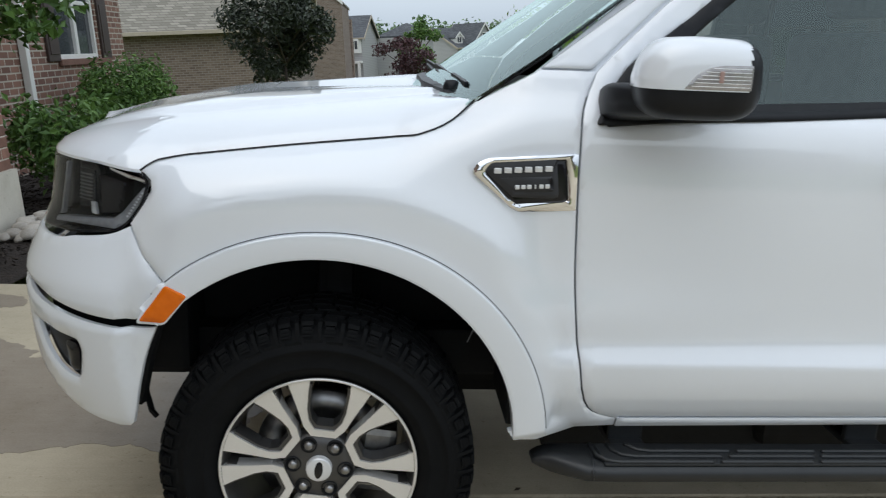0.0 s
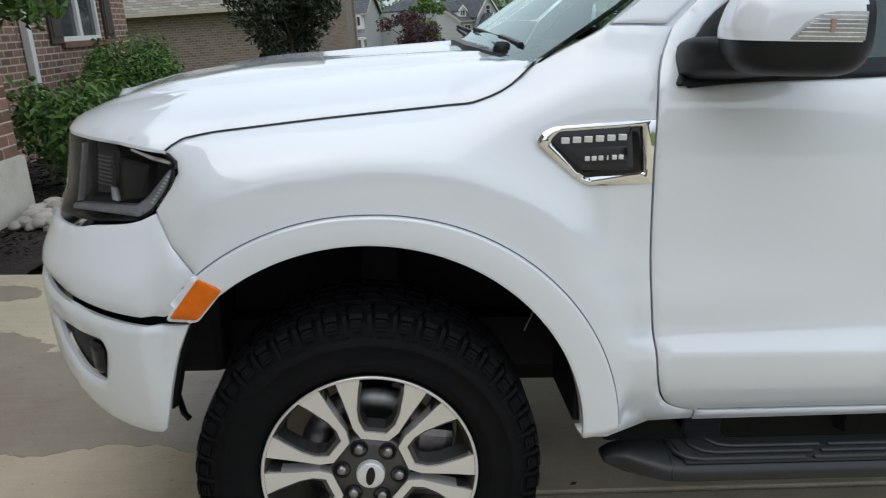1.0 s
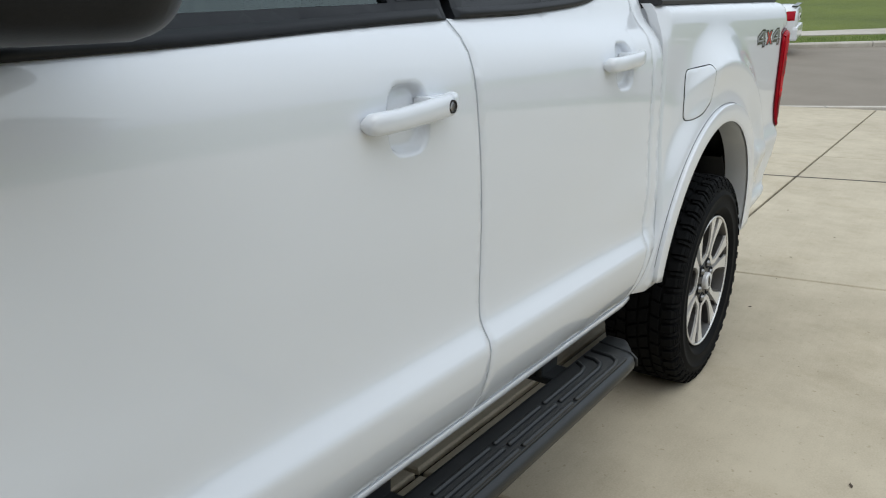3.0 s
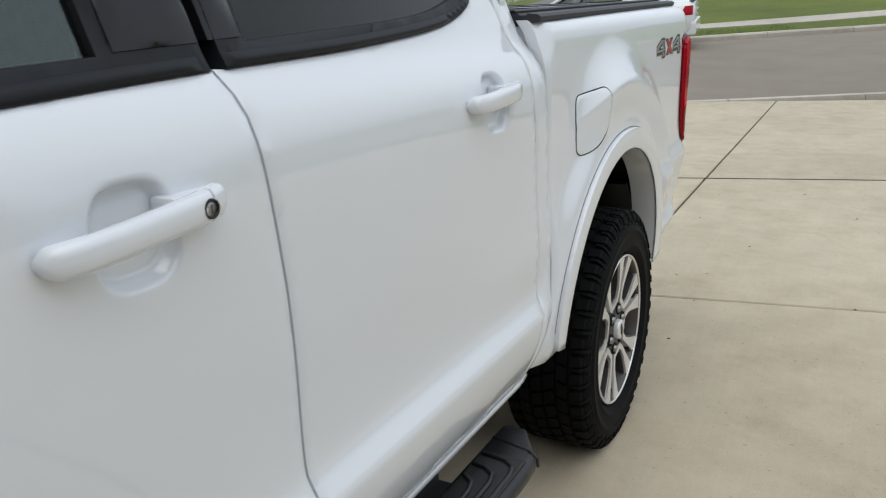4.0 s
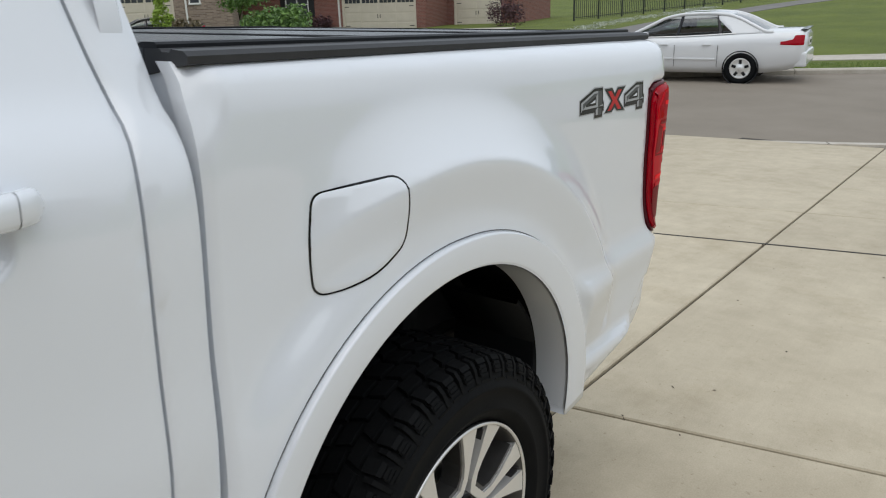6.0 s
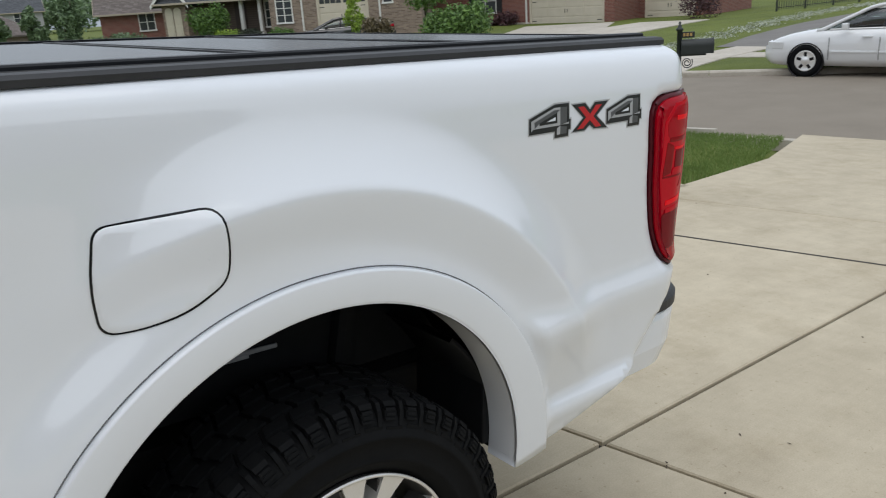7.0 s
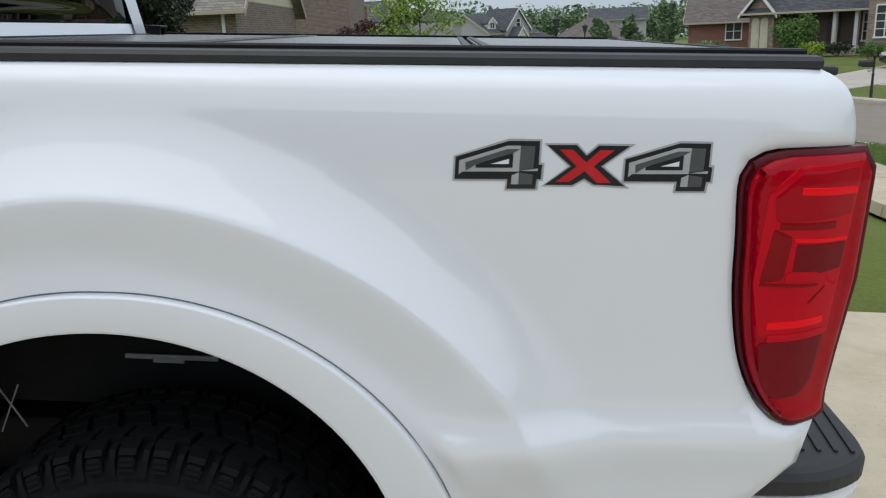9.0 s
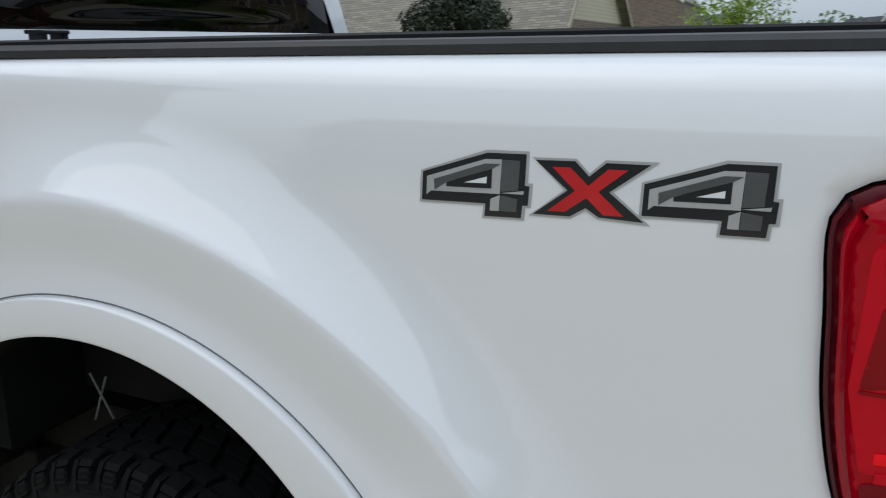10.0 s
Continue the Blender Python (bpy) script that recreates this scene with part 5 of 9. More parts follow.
    for y, x, w, z, h in stations:
        for k in range(16):
            t = 2 * math.pi * k / 16
            ct, st = math.cos(t), math.sin(t)
            arm_v.append((x + w * math.copysign(abs(ct) ** 0.45, ct), y, z + h * math.copysign(abs(st) ** 0.45, st)))
    for i in range(len(stations) - 1):
        arm_f += [(i * 16 + k, i * 16 + (k + 1) % 16, (i + 1) * 16 + (k + 1) % 16, (i + 1) * 16 + k) for k in range(16)]
    me = mesh_of("mirror_arm", arm_v, arm_f)
    put("mirror_arm", mirrored(me, "mirror_arm") if flip else me, BLACK_TRIM, head, "black plastic arm")
    sail = rounded([(0.622, 1.219), (0.633, 1.242), (0.660, 1.290), (0.708, 1.352), (0.84, 1.455), (0.84, 1.235)], [0.012, 0.01, 0.02, 0.01, 0.003, 0.003])
    v, f = sheet(sail, deep(-0.010), 0.03, 0.012, 0.004, 0.004)
    me = mesh_of("mirror_sail", v, facing(v, f, Vector((1.8, 0.93, 0.85))))
    put("mirror_sail", mirrored(me, "mirror_sail") if flip else me, BLACK_TRIM, head, "black mirror mount")
    face = rounded([(-0.086, -0.052), (0.086, -0.052), (0.082, 0.046), (-0.080, 0.048)], 0.03)
    v, f = extruded(face, 0.0, 0.006)
    me = mesh_of("mirror_glass", [(cx + 0.094 + 0.01 * p[0] + p[1] * 0.3, cy + p[0], cz + p[2]) for p in v], f, False)
    put("mirror_glass", mirrored(me, "mirror_glass") if flip else me, CHROME, head, "mirror glass")


SIGNAL = grained("signal_lens", (0.26, 0.25, 0.25), (0.40, 0.39, 0.39), 60, 0.15, 0.2, relief=0, coat=1.0)
BULB = grained("signal_bulb", (0.30, 0.20, 0.18), (0.42, 0.28, 0.25), 60, 0.3, relief=0)
mirror_head(False)
mirror_head(True)

# ---- bed: rail caps, folding cover, tailgate, bumper ----
def swept(name, profile, xs, mat, label="", both=True, closed=True, parent=truck):
    """A profile of (inward, up) carried along the bed's top edge."""
    verts, faces, k = [], [], len(profile)
    for x in xs:
        z, y = bed_top(x), bed_edge(x)
        verts += [(x, y + a, z + b) for a, b in profile]
    for i in range(len(xs) - 1):
        faces += [(i * k + j, i * k + (j + 1) % k, (i + 1) * k + (j + 1) % k, (i + 1) * k + j) for j in range(k if closed else k - 1)]
    faces += [tuple(range(k)), tuple(range((len(xs) - 1) * k, len(xs) * k))[::-1]]
    me = mesh_of(name, verts, facing(verts, faces, Vector((3.45, (verts[0][1] + verts[k - 1][1]) / 2, 1.34))), False)
    put(name, me, mat, parent, label)
    if both:
        put(name, mirrored(me, name), mat, parent, label)


RAIL = grained("rail_plastic", (0.014, 0.015, 0.017), (0.026, 0.027, 0.030), 25, 0.55, fine=500, relief=0.25, depth=0.0008)
COVER = grained("cover_black", (0.030, 0.033, 0.036), (0.052, 0.056, 0.060), 5, 0.26, fine=600, relief=0.15, depth=0.0006)
xs = list(np.linspace(2.668, 4.226, 20))
swept("bed_rail_cap", [(-0.011, -0.003), (-0.012, 0.007), (-0.004, 0.013), (0.020, 0.015), (0.024, 0.011), (0.040, 0.011), (0.044, 0.015), (0.075, 0.016), (0.08, -0.02)], xs, RAIL, "black ribbed plastic bed rail cap")
swept("cover_frame", [(0.050, 0.015), (0.050, 0.020), (0.054, 0.023), (0.085, 0.023), (0.085, 0.015)], xs, BLACK_TRIM, "black aluminium cover frame")
cover = new("bed_cover")
cover.parent = truck
cover["label"] = "black folding hard bed cover"
for x0, x1 in ((2.70, 3.21), (3.22, 3.72), (3.73, 4.21)):
    bm = box_bm(x0, x1, 0.235, WIDE - 0.235, 0.0, 0.022, 0.004)
    for vtx in bm.verts:
        vtx.co.z += bed_top(vtx.co.x) - 0.005
    part("cover_panel", bm, COVER, cover)
    for xe in (x0 + 0.012, x1 - 0.012):
        part("hinge_strip", box_bm(xe - 0.008, xe + 0.008, 0.24, WIDE - 0.24, bed_top(xe) + 0.014, bed_top(xe) + 0.020, 0.002), BLACK_TRIM, cover)
for y in (0.42, WIDE - 0.26):
    latch = join_bm(box_bm(2.70, 2.74, y - 0.03, y - 0.018, 1.338, 1.368, 0.003), box_bm(2.70, 2.74, y + 0.018, y + 0.03, 1.338, 1.368, 0.003), box_bm(2.695, 2.745, y - 0.035, y + 0.03, 1.363, 1.371, 0.003))
    part("cover_latch", latch, BLACK_TRIM, cover, "black cover latch")
gate = box_bm(4.205, 4.275, 0.185, WIDE - 0.185, 0.76, 1.352, 0.015)
part("bed_front", box_bm(2.672, 2.698, 0.125, WIDE - 0.125, 0.60, 1.318, 0.006), WHITE, truck, "white front wall of the bed")
part("tailgate", gate, WHITE, truck, "white tailgate")
part("gate_cap", box_bm(4.20, 4.28, 0.20, WIDE - 0.20, 1.352, 1.366, 0.005), RAIL, truck)


def bumper_plan(z_out):
    side = rounded([(4.00, 0.112), (4.34, 0.125), (4.455, 0.20), (4.475, 0.50), (4.475, 0.93)], [0, 0.08, 0.09, 0.1, 0])
    side = [Vector((p.x - z_out, p.y + z_out)) for p in side]
    return side + [Vector((p.x, WIDE - p.y)) for p in reversed(side)] + [Vector((4.10, WIDE - 0.3)), Vector((4.10, 0.3))]


def stack(name, layers, mat, label, parent=truck):
    """A solid built of outlines at rising heights."""
    rings = [(clean(bumper_plan(k)), z) for z, k in layers]
    n = min(len(r) for r, _ in rings)
    verts, faces = [], []
    for r, z in rings:
        verts += [(p.x, p.y, z) for p in r[:n]]
    for i in range(len(rings) - 1):
        faces += [(i * n + j, i * n + (j + 1) % n, (i + 1) * n + (j + 1) % n, (i + 1) * n + j) for j in range(n)]
    faces += [tuple(range(n))[::-1], tuple(range((len(rings) - 1) * n, len(rings) * n))]
    return put(name, mesh_of(name, verts, faces, False), mat, parent, label)


bumper = stack("rear_bumper", [(0.47, 0.05), (0.50, 0.018), (0.56, 0.004), (0.64, 0.0), (0.655, 0.004), (0.660, 0.012)], WHITE, "white rear bumper with a black step pad")
stack("step_pad", [(0.660, 0.002), (0.665, -0.003), (0.690, -0.003), (0.702, 0.004), (0.705, 0.016)], RAIL, "black step pad", bumper)
for k in range(4):
    part("pad_ridge", bar_between((4.33 + 0.03 * k, 0.20, 0.706), (4.36 + 0.03 * k, 0.42, 0.706), 0.008, 0.006, 0.002), RAIL, bumper)

# ---- running boards ----
BOARD = grained("board_plastic", (0.009, 0.0105, 0.012), (0.017, 0.019, 0.021), 20, 0.42, fine=400, relief=0.2, depth=0.0008)


def running_board(flip):
    def keep(me, name):
        return mirrored(me, name) if flip else me
    prof = [(-0.024, 0.372), (-0.034, 0.380), (-0.036, 0.396), (-0.029, 0.409), (-0.015, 0.414), (0.085, 0.416), (0.090, 0.406), (0.085, 0.372)]
    k = len(prof)
    verts, faces = [], []
    xs = [0.525, 0.53, 0.545, 0.57, 0.60, 0.65, 0.70] + list(np.linspace(0.80, 2.20, 12)) + [2.27, 2.33, 2.38, 2.42, 2.445, 2.455, 2.46]
    for x in xs:
        e = min(x - 0.523, 2.462 - x)
        t, q = smooth01(e / 0.15), math.sqrt(min(1.0, max(0.03, e / 0.04)))
        verts += [(x, 0.085 + (y - 0.085) * (0.42 + 0.58 * t) * (0.8 + 0.2 * q), 0.390 + (z - 0.390) * q) for y, z in prof]
    for i in range(len(xs) - 1):
        faces += [(i * k + j, i * k + (j + 1) % k, (i + 1) * k + (j + 1) % k, (i + 1) * k + j) for j in range(k)]
    faces += [tuple(range(k)), tuple(range((len(xs) - 1) * k, len(xs) * k))[::-1]]
    me = mesh_of("running_board", verts, facing(verts, faces, Vector((1.46, 0.02, 0.39))))
    board = put("running_board", keep(me, "running_board"), BOARD, truck, "black running board with ribbed treads")

    def rib(line, r):
        bm = limb_bm(line, r, r, 8)
        me = bpy.data.meshes.new("tread_rib")
        bm.to_mesh(me)
        bm.free()
        me.polygons.foreach_set("use_smooth", [True] * len(me.polygons))
        put("tread_rib", keep(me, "tread_rib"), BOARD, board)
    bm = box_bm(0.69, 2.30, -0.022, 0.080, 0.412, 0.4195, 0.003)
    me = bpy.data.meshes.new("tread_pad")
    bm.to_mesh(me)
    bm.free()
    put("tread_pad", keep(me, "tread_pad"), BOARD, board)
    for x in (0.66, 2.345):  # raised seams of the end caps
        rib([(x, -0.032, 0.382), (x, -0.030, 0.402), (x + 0.004, -0.013, 0.4135), (x + 0.02, 0.085, 0.4155)], 0.004)
    for row, y in enumerate((-0.014, 0.012, 0.038)):  # broken ribs that turn inward at both ends
        a, b, n = 0.72 + 0.045 * row, 2.24 - 0.045 * row, 6
        w = (b - a) / n
        for i in range(n):
            x0, x1 = a + i * w + 0.010, a + (i + 1) * w - 0.010
            line = [(x0, y, 0.4200), (x0 + 0.006, y, 0.4205), (x1 - 0.006, y, 0.4205), (x1, y, 0.4200)]
            if i == 0:
                line = [(a - 0.045, 0.074, 0.4200), (a - 0.040, y + 0.030, 0.4205), (a - 0.022, y + 0.008, 0.4205), (a + 0.01, y, 0.4205)] + line[2:]
            if i == n - 1:
                line = line[:2] + [(b - 0.01, y, 0.4205), (b + 0.022, y + 0.008, 0.4205), (b + 0.040, y + 0.030, 0.4205), (b + 0.045, 0.074, 0.4200)]
            rib(line, 0.0060)
    for x in (0.78, 1.42, 2.12):
        bm = join_bm(box_bm(x - 0.045, x + 0.045, 0.05, 0.30, 0.395, 0.415, 0.006), box_bm(x - 0.045, x + 0.045, 0.115, 0.135, 0.40, 0.52, 0.006))
        me = bpy.data.meshes.new("bracket")
        bm.to_mesh(me)
        bm.free()
        put("bracket", keep(me, "bracket"), BOARD, board)


running_board(False)
running_board(True)

# ---- underside and wheel wells ----
def well(name, arch, r, a0, a1, y0, y1):
    n, verts, faces = 28, [], []
    for i in range(n + 1):
        a = radians(a0 + (a1 - a0) * i / n)
        for rr, y in ((r, y0), (r, y1), (r + 0.012, y1), (r + 0.012, y0)):
            verts.append((arch[0] + rr * math.cos(a), y, arch[1] + rr * math.sin(a)))
    for i in range(n):
        faces += [(i * 4 + j, i * 4 + (j + 1) % 4, i * 4 + 4 + (j + 1) % 4, i * 4 + 4 + j) for j in range(4)]
    me = mesh_of(name, verts, faces)
    put(name, me, UNDER, truck, "black wheel well liner")
    put(name, mirrored(me, name), UNDER, truck, "black wheel well liner")


well("wheel_liner", FRONT_ARCH, 0.548, 6, 150, 0.085, 0.42)
well("wheel_liner", REAR_ARCH, 0.562, 14, 170, 0.085, 0.34)
well("mud_flap", REAR_ARCH, 0.498, 6, 48, 0.115, 0.34)
part("chassis", join_bm(box_bm(-0.62, 4.20, 0.40, 0.50, 0.46, 0.60, 0.01), box_bm(-0.62, 4.20, WIDE - 0.50, WIDE - 0.40, 0.46, 0.60, 0.01), box_bm(-0.05, 0.05, 0.25, WIDE - 0.25, 0.32, 0.42, 0.02), box_bm(3.16, 3.28, 0.25, WIDE - 0.25, 0.31, 0.43, 0.03)), UNDER, truck, "black chassis rails and axles")
# low underbody blocks, added to keep light off the ground under the cab
part("gearbox", box_bm(0.30, 1.20, 0.70, WIDE - 0.70, 0.26, 0.46, 0.05), UNDER, truck)
part("fuel_tank", box_bm(1.25, 2.45, 0.30, 0.85, 0.27, 0.45, 0.05), UNDER, truck, "black fuel tank block under the cab, added to shade the ground")
part("driveshaft", bar_between((1.2, 0.93, 0.38), (3.16, 0.93, 0.37), 0.08, 0.08, 0.02), UNDER, truck)
# near side only, hung low to block light below the sill
part("frame_side_blocker", box_bm(0.62, 2.60, 0.36, 0.40, 0.25, 0.46, 0.01), UNDER, truck)
part("engine_bay", box_bm(-0.55, 0.45, 0.48, WIDE - 0.48, 0.55, 1.08), UNDER, truck)
part("cab_floor", box_bm(0.56, 2.56, 0.155, WIDE - 0.155, 0.44, 1.17, 0.01), UNDER, truck)
part("front_wall", box_bm(-0.62, -0.36, 0.30, WIDE - 0.30, 0.50, 1.02, 0.02), UNDER, truck)
for name, bm in (("bed_floor", box_bm(2.785, 3.795, 0.36, WIDE - 0.36, 0.66, 0.995)), ("bed_bulkhead", box_bm(2.70, 2.78, 0.18, WIDE - 0.18, 0.60, 1.30)), ("bed_tail", box_bm(3.80, 4.19, 0.20, WIDE - 0.20, 0.80, 1.30)), ("bed_upper", box_bm(2.785, 3.795, 0.22, WIDE - 0.22, 1.0, 1.30))):
    part(name, bm, UNDER, truck)
part("nose_core", box_bm(-0.60, -0.50, 0.42, WIDE - 0.42, 0.55, 1.05), UNDER, truck)
for side in (0, 1):
    def under(name, bm, mat=UNDER, label=""):
        me = bpy.data.meshes.new(name)
        bm.to_mesh(me)
        bm.free()
        put(name, mirrored(me, name) if side else me, mat, truck, label)
    under("mud_flap", box_bm(3.625, 3.645, 0.12, 0.36, 0.50, 0.72, 0.006), UNDER, "black flap behind the rear wheel")
    under("mud_flap", box_bm(0.462, 0.480, 0.10, 0.34, 0.46, 0.62, 0.006))
    under("leaf_spring", join_bm(*[box_bm(2.75 + 0.12 * k, 3.75 - 0.12 * k, 0.34, 0.40, 0.47 - 0.012 * k, 0.478 - 0.012 * k + 0.002) for k in range(4)]))
    under("shock_absorber", bar_between((3.36, 0.36, 0.40), (3.44, 0.36, 0.90), 0.06, 0.06, 0.02))
    under("spring_strut", bar_between((0.02, 0.34, 0.45), (0.02, 0.40, 0.90), 0.10, 0.10, 0.03))
    under("well_strip", join_bm(box_bm(3.075, 3.255, 0.350, 0.356, 0.762, 0.772, 0.002), box_bm(3.13, 3.19, 0.348, 0.356, 0.756, 0.766, 0.002)), LAMP_GREY, "grey strip in the wheel well")
    under("recovery_hook", join_bm(bar_between((-0.49, 0.31, 0.475), (-0.462, 0.28, 0.400), 0.016, 0.008), bar_between((-0.466, 0.28, 0.408), (-0.448, 0.276, 0.388), 0.014, 0.010)))
CHALK = grained("chalk", (0.35, 0.36, 0.38), (0.5, 0.5, 0.52), 40, 0.9, relief=0)
for x, y, z in ((0.40, 0.30, 0.66), (2.85, 0.335, 0.66)):
    mark = join_bm(bar_between((x - 0.022, y, z - 0.058), (x + 0.020, y, z + 0.045), 0.003, 0.002, 0), bar_between((x + 0.030, y, z - 0.045), (x - 0.024, y, z + 0.045), 0.003, 0.002, 0))
    part("chalk_cross", mark, CHALK, truck, "thin chalk cross in the wheel well")

# ---- site materials ----
def brick_mat(name, tones, mortar, course=0.0762, length=0.203, rough=0.85):
    """Brickwork in running bond at real size, for walls that stand along x or y."""
    m, n, l, b = nodes_of(name)
    tc, sp, cb, ad = n.new("ShaderNodeTexCoord"), n.new("ShaderNodeSeparateXYZ"), n.new("ShaderNodeCombineXYZ"), n.new("ShaderNodeMath")
    l.new(tc.outputs["Object"], sp.inputs["Vector"])
    l.new(sp.outputs["X"], ad.inputs[0])
    l.new(sp.outputs["Y"], ad.inputs[1])
    l.new(ad.outputs["Value"], cb.inputs["X"])
    l.new(sp.outputs["Z"], cb.inputs["Y"])
    br = n.new("ShaderNodeTexBrick")
    br.inputs["Scale"].default_value = 1.0
    br.inputs["Brick Width"].default_value, br.inputs["Row Height"].default_value = length, course
    br.inputs["Mortar Size"].default_value, br.inputs["Mortar Smooth"].default_value, br.inputs["Bias"].default_value = 0.010, 0.3, 0.0
    br.inputs["Color1"].default_value, br.inputs["Color2"].default_value, br.inputs["Mortar"].default_value = (*tones[0], 1), (*tones[1], 1), (*mortar, 1)
    l.new(cb.outputs["Vector"], br.inputs["Vector"])
    v = coords(n, l)
    stain = noise_tex(n, l, v, 0.9)
    grain = noise_tex(n, l, v, 22.0, 5.0)
    col = mix(n, l, mix(n, l, 0.5, stain, grain), mix(n, l, 1.0, br.outputs["Color"], (0.72, 0.72, 0.72), "MULTIPLY"), br.outputs["Color"])
    l.new(col, b.inputs["Base Color"])
    b.inputs["Roughness"].default_value = rough
    inv = n.new("ShaderNodeInvert")
    l.new(br.outputs["Fac"], inv.inputs["Color"])
    bump(n, l, b, mix(n, l, 0.25, inv.outputs["Color"], grain), 0.7, 0.008)
    return m


def lined_mat(name, dark, light, pitch, axis="Z", rough=0.8, tilt=0.4):
    """Courses of shingles or boards: soft steps along one axis, broken by grain."""
    m, n, l, b = nodes_of(name)
    v = coords(n, l)
    sp = n.new("ShaderNodeSeparateXYZ")
    l.new(v, sp.inputs["Vector"])
    k = n.new("ShaderNodeMath")
    k.operation = "MULTIPLY"
    k.inputs[1].default_value = 1.0 / pitch
    l.new(sp.outputs[axis], k.inputs[0])
    fr = n.new("ShaderNodeMath")
    fr.operation = "FRACT"
    l.new(k.outputs["Value"], fr.inputs[0])
    g1, g2 = noise_tex(n, l, v, 3.5, 6.0, 0.7), noise_tex(n, l, v, 0.6)
    fac = mix(n, l, 0.55, mix(n, l, 0.5, g1, g2), fr.outputs["Value"])
    l.new(ramp(n, l, fac, [(0.25, dark), (0.75, light)]), b.inputs["Base Color"])
    b.inputs["Roughness"].default_value = rough
    bump(n, l, b, fr.outputs["Value"], tilt, 0.012)
    return m


def concrete_mat(name, dark, light, rough=0.85):
    m, n, l, b = nodes_of(name)
    v = coords(n, l)
    broom = noise_tex(n, l, coords(n, l, 1.0, (1.0, 14.0, 1.0)), 3.0, 5.0)
    big, mid, fine = noise_tex(n, l, v, 0.55, 5.0), noise_tex(n, l, v, 4.5, 6.0, 0.65), noise_tex(n, l, v, 160.0, 3.0)
    fac = mix(n, l, 0.30, mix(n, l, 0.5, big, mid), mix(n, l, 0.75, broom, fine))
    col = ramp(n, l, fac, [(0.40, dark), (0.50, tuple((p + q) / 2 for p, q in zip(dark, light))), (0.60, light)])
    spots = mix(n, l, 1.0, ramp(n, l, noise_tex(n, l, v, 1.7, 6.0, 0.7), [(0.52, (1, 1, 1)), (0.70, (0.86, 0.84, 0.80))]), ramp(n, l, noise_tex(n, l, v, 38.0, 2.0), [(0.66, (1, 1, 1)), (0.74, (0.78, 0.75, 0.71))]), "MULTIPLY")
    oi, mr, hv = n.new("ShaderNodeObjectInfo"), n.new("ShaderNodeMapRange"), n.new("ShaderNodeHueSaturation")
    mr.inputs["To Min"].default_value, mr.inputs["To Max"].default_value = 0.95, 1.05
    l.new(oi.outputs["Random"], mr.inputs["Value"])
    l.new(mr.outputs["Result"], hv.inputs["Value"])
    l.new(mix(n, l, 1.0, col, spots, "MULTIPLY"), hv.inputs["Color"])
    l.new(hv.outputs["Color"], b.inputs["Base Color"])
    b.inputs["Roughness"].default_value = rough
    bump(n, l, b, mix(n, l, 0.5, fine, broom), 0.35, 0.003)
    return m


CONCRETE = concrete_mat("driveway_concrete", (0.415, 0.355, 0.255), (0.555, 0.485, 0.36))
KERB = concrete_mat("kerb_concrete", (0.40, 0.36, 0.30), (0.52, 0.48, 0.42))
WET = concrete_mat("wet_concrete", (0.245, 0.20, 0.15), (0.335, 0.285, 0.225), 0.45)
PLINTH = concrete_mat("plinth_concrete", (0.50, 0.46, 0.39), (0.62, 0.58, 0.50))
JOINT_EARTH = grained("joint_earth", (0.027, 0.023, 0.018), (0.060, 0.051, 0.040), 9, 0.95)
JOINT = grained("joint_dirt", (0.03, 0.028, 0.025), (0.08, 0.07, 0.06), 12, 0.95)
GRASS = grained("lawn", (0.068, 0.092, 0.010), (0.145, 0.180, 0.022), 0.5, 0.95, fine=30, relief=0.8, depth=0.04)
BLADE = grained("grass_blade", (0.100, 0.165, 0.032), (0.22, 0.31, 0.080), 4, 0.6, fine=20, relief=0)
ASPHALT = grained("street_asphalt", (0.195, 0.166, 0.130), (0.250, 0.215, 0.172), 1.2, 0.9, fine=70, relief=0.4, depth=0.004)
PATH_GREY = grained("path_asphalt", (0.14, 0.13, 0.12), (0.20, 0.19, 0.18), 1.2, 0.9, fine=70)
MULCH = grained("mulch", (0.014, 0.010, 0.008), (0.05, 0.036, 0.028), 14, 0.95, fine=60, relief=1.0, depth=0.03)
STONE = grained("river_stone", (0.30, 0.27, 0.23), (0.52, 0.48, 0.43), 9, 0.6, fine=60, vary=0.2)
BRICK = grained("brick", (0.17, 0.085, 0.062), (0.31, 0.165, 0.12), 6, 0.9, fine=90, relief=0.5, depth=0.003, vary=0.35)
MORTAR = grained("mortar", (0.50, 0.44, 0.37), (0.62, 0.56, 0.48), 8, 0.95, fine=120, relief=0.4)
BRICK_OWN = brick_mat("brick_own", [(0.17, 0.085, 0.062), (0.31, 0.165, 0.12)], (0.50, 0.44, 0.37))
BRICK_BROWN = brick_mat("brick_brown", [(0.155, 0.11, 0.083), (0.245, 0.185, 0.145)], (0.31, 0.27, 0.23))
BRICK_RED = brick_mat("brick_red", [(0.21, 0.07, 0.055), (0.29, 0.11, 0.085)], (0.30, 0.22, 0.18))
BRICK_TAN = brick_mat("brick_tan", [(0.20, 0.145, 0.112), (0.36, 0.275, 0.215)], (0.36, 0.30, 0.25), 0.09, 0.26)
ROOF_TAN = brick_mat("shingle_tan", [(0.21, 0.195, 0.16), (0.34, 0.315, 0.265)], (0.15, 0.138, 0.115), 0.085, 0.30)
ROOF_DARK = brick_mat("shingle_dark", [(0.055, 0.06, 0.068), (0.11, 0.118, 0.128)], (0.04, 0.043, 0.05), 0.085, 0.30)
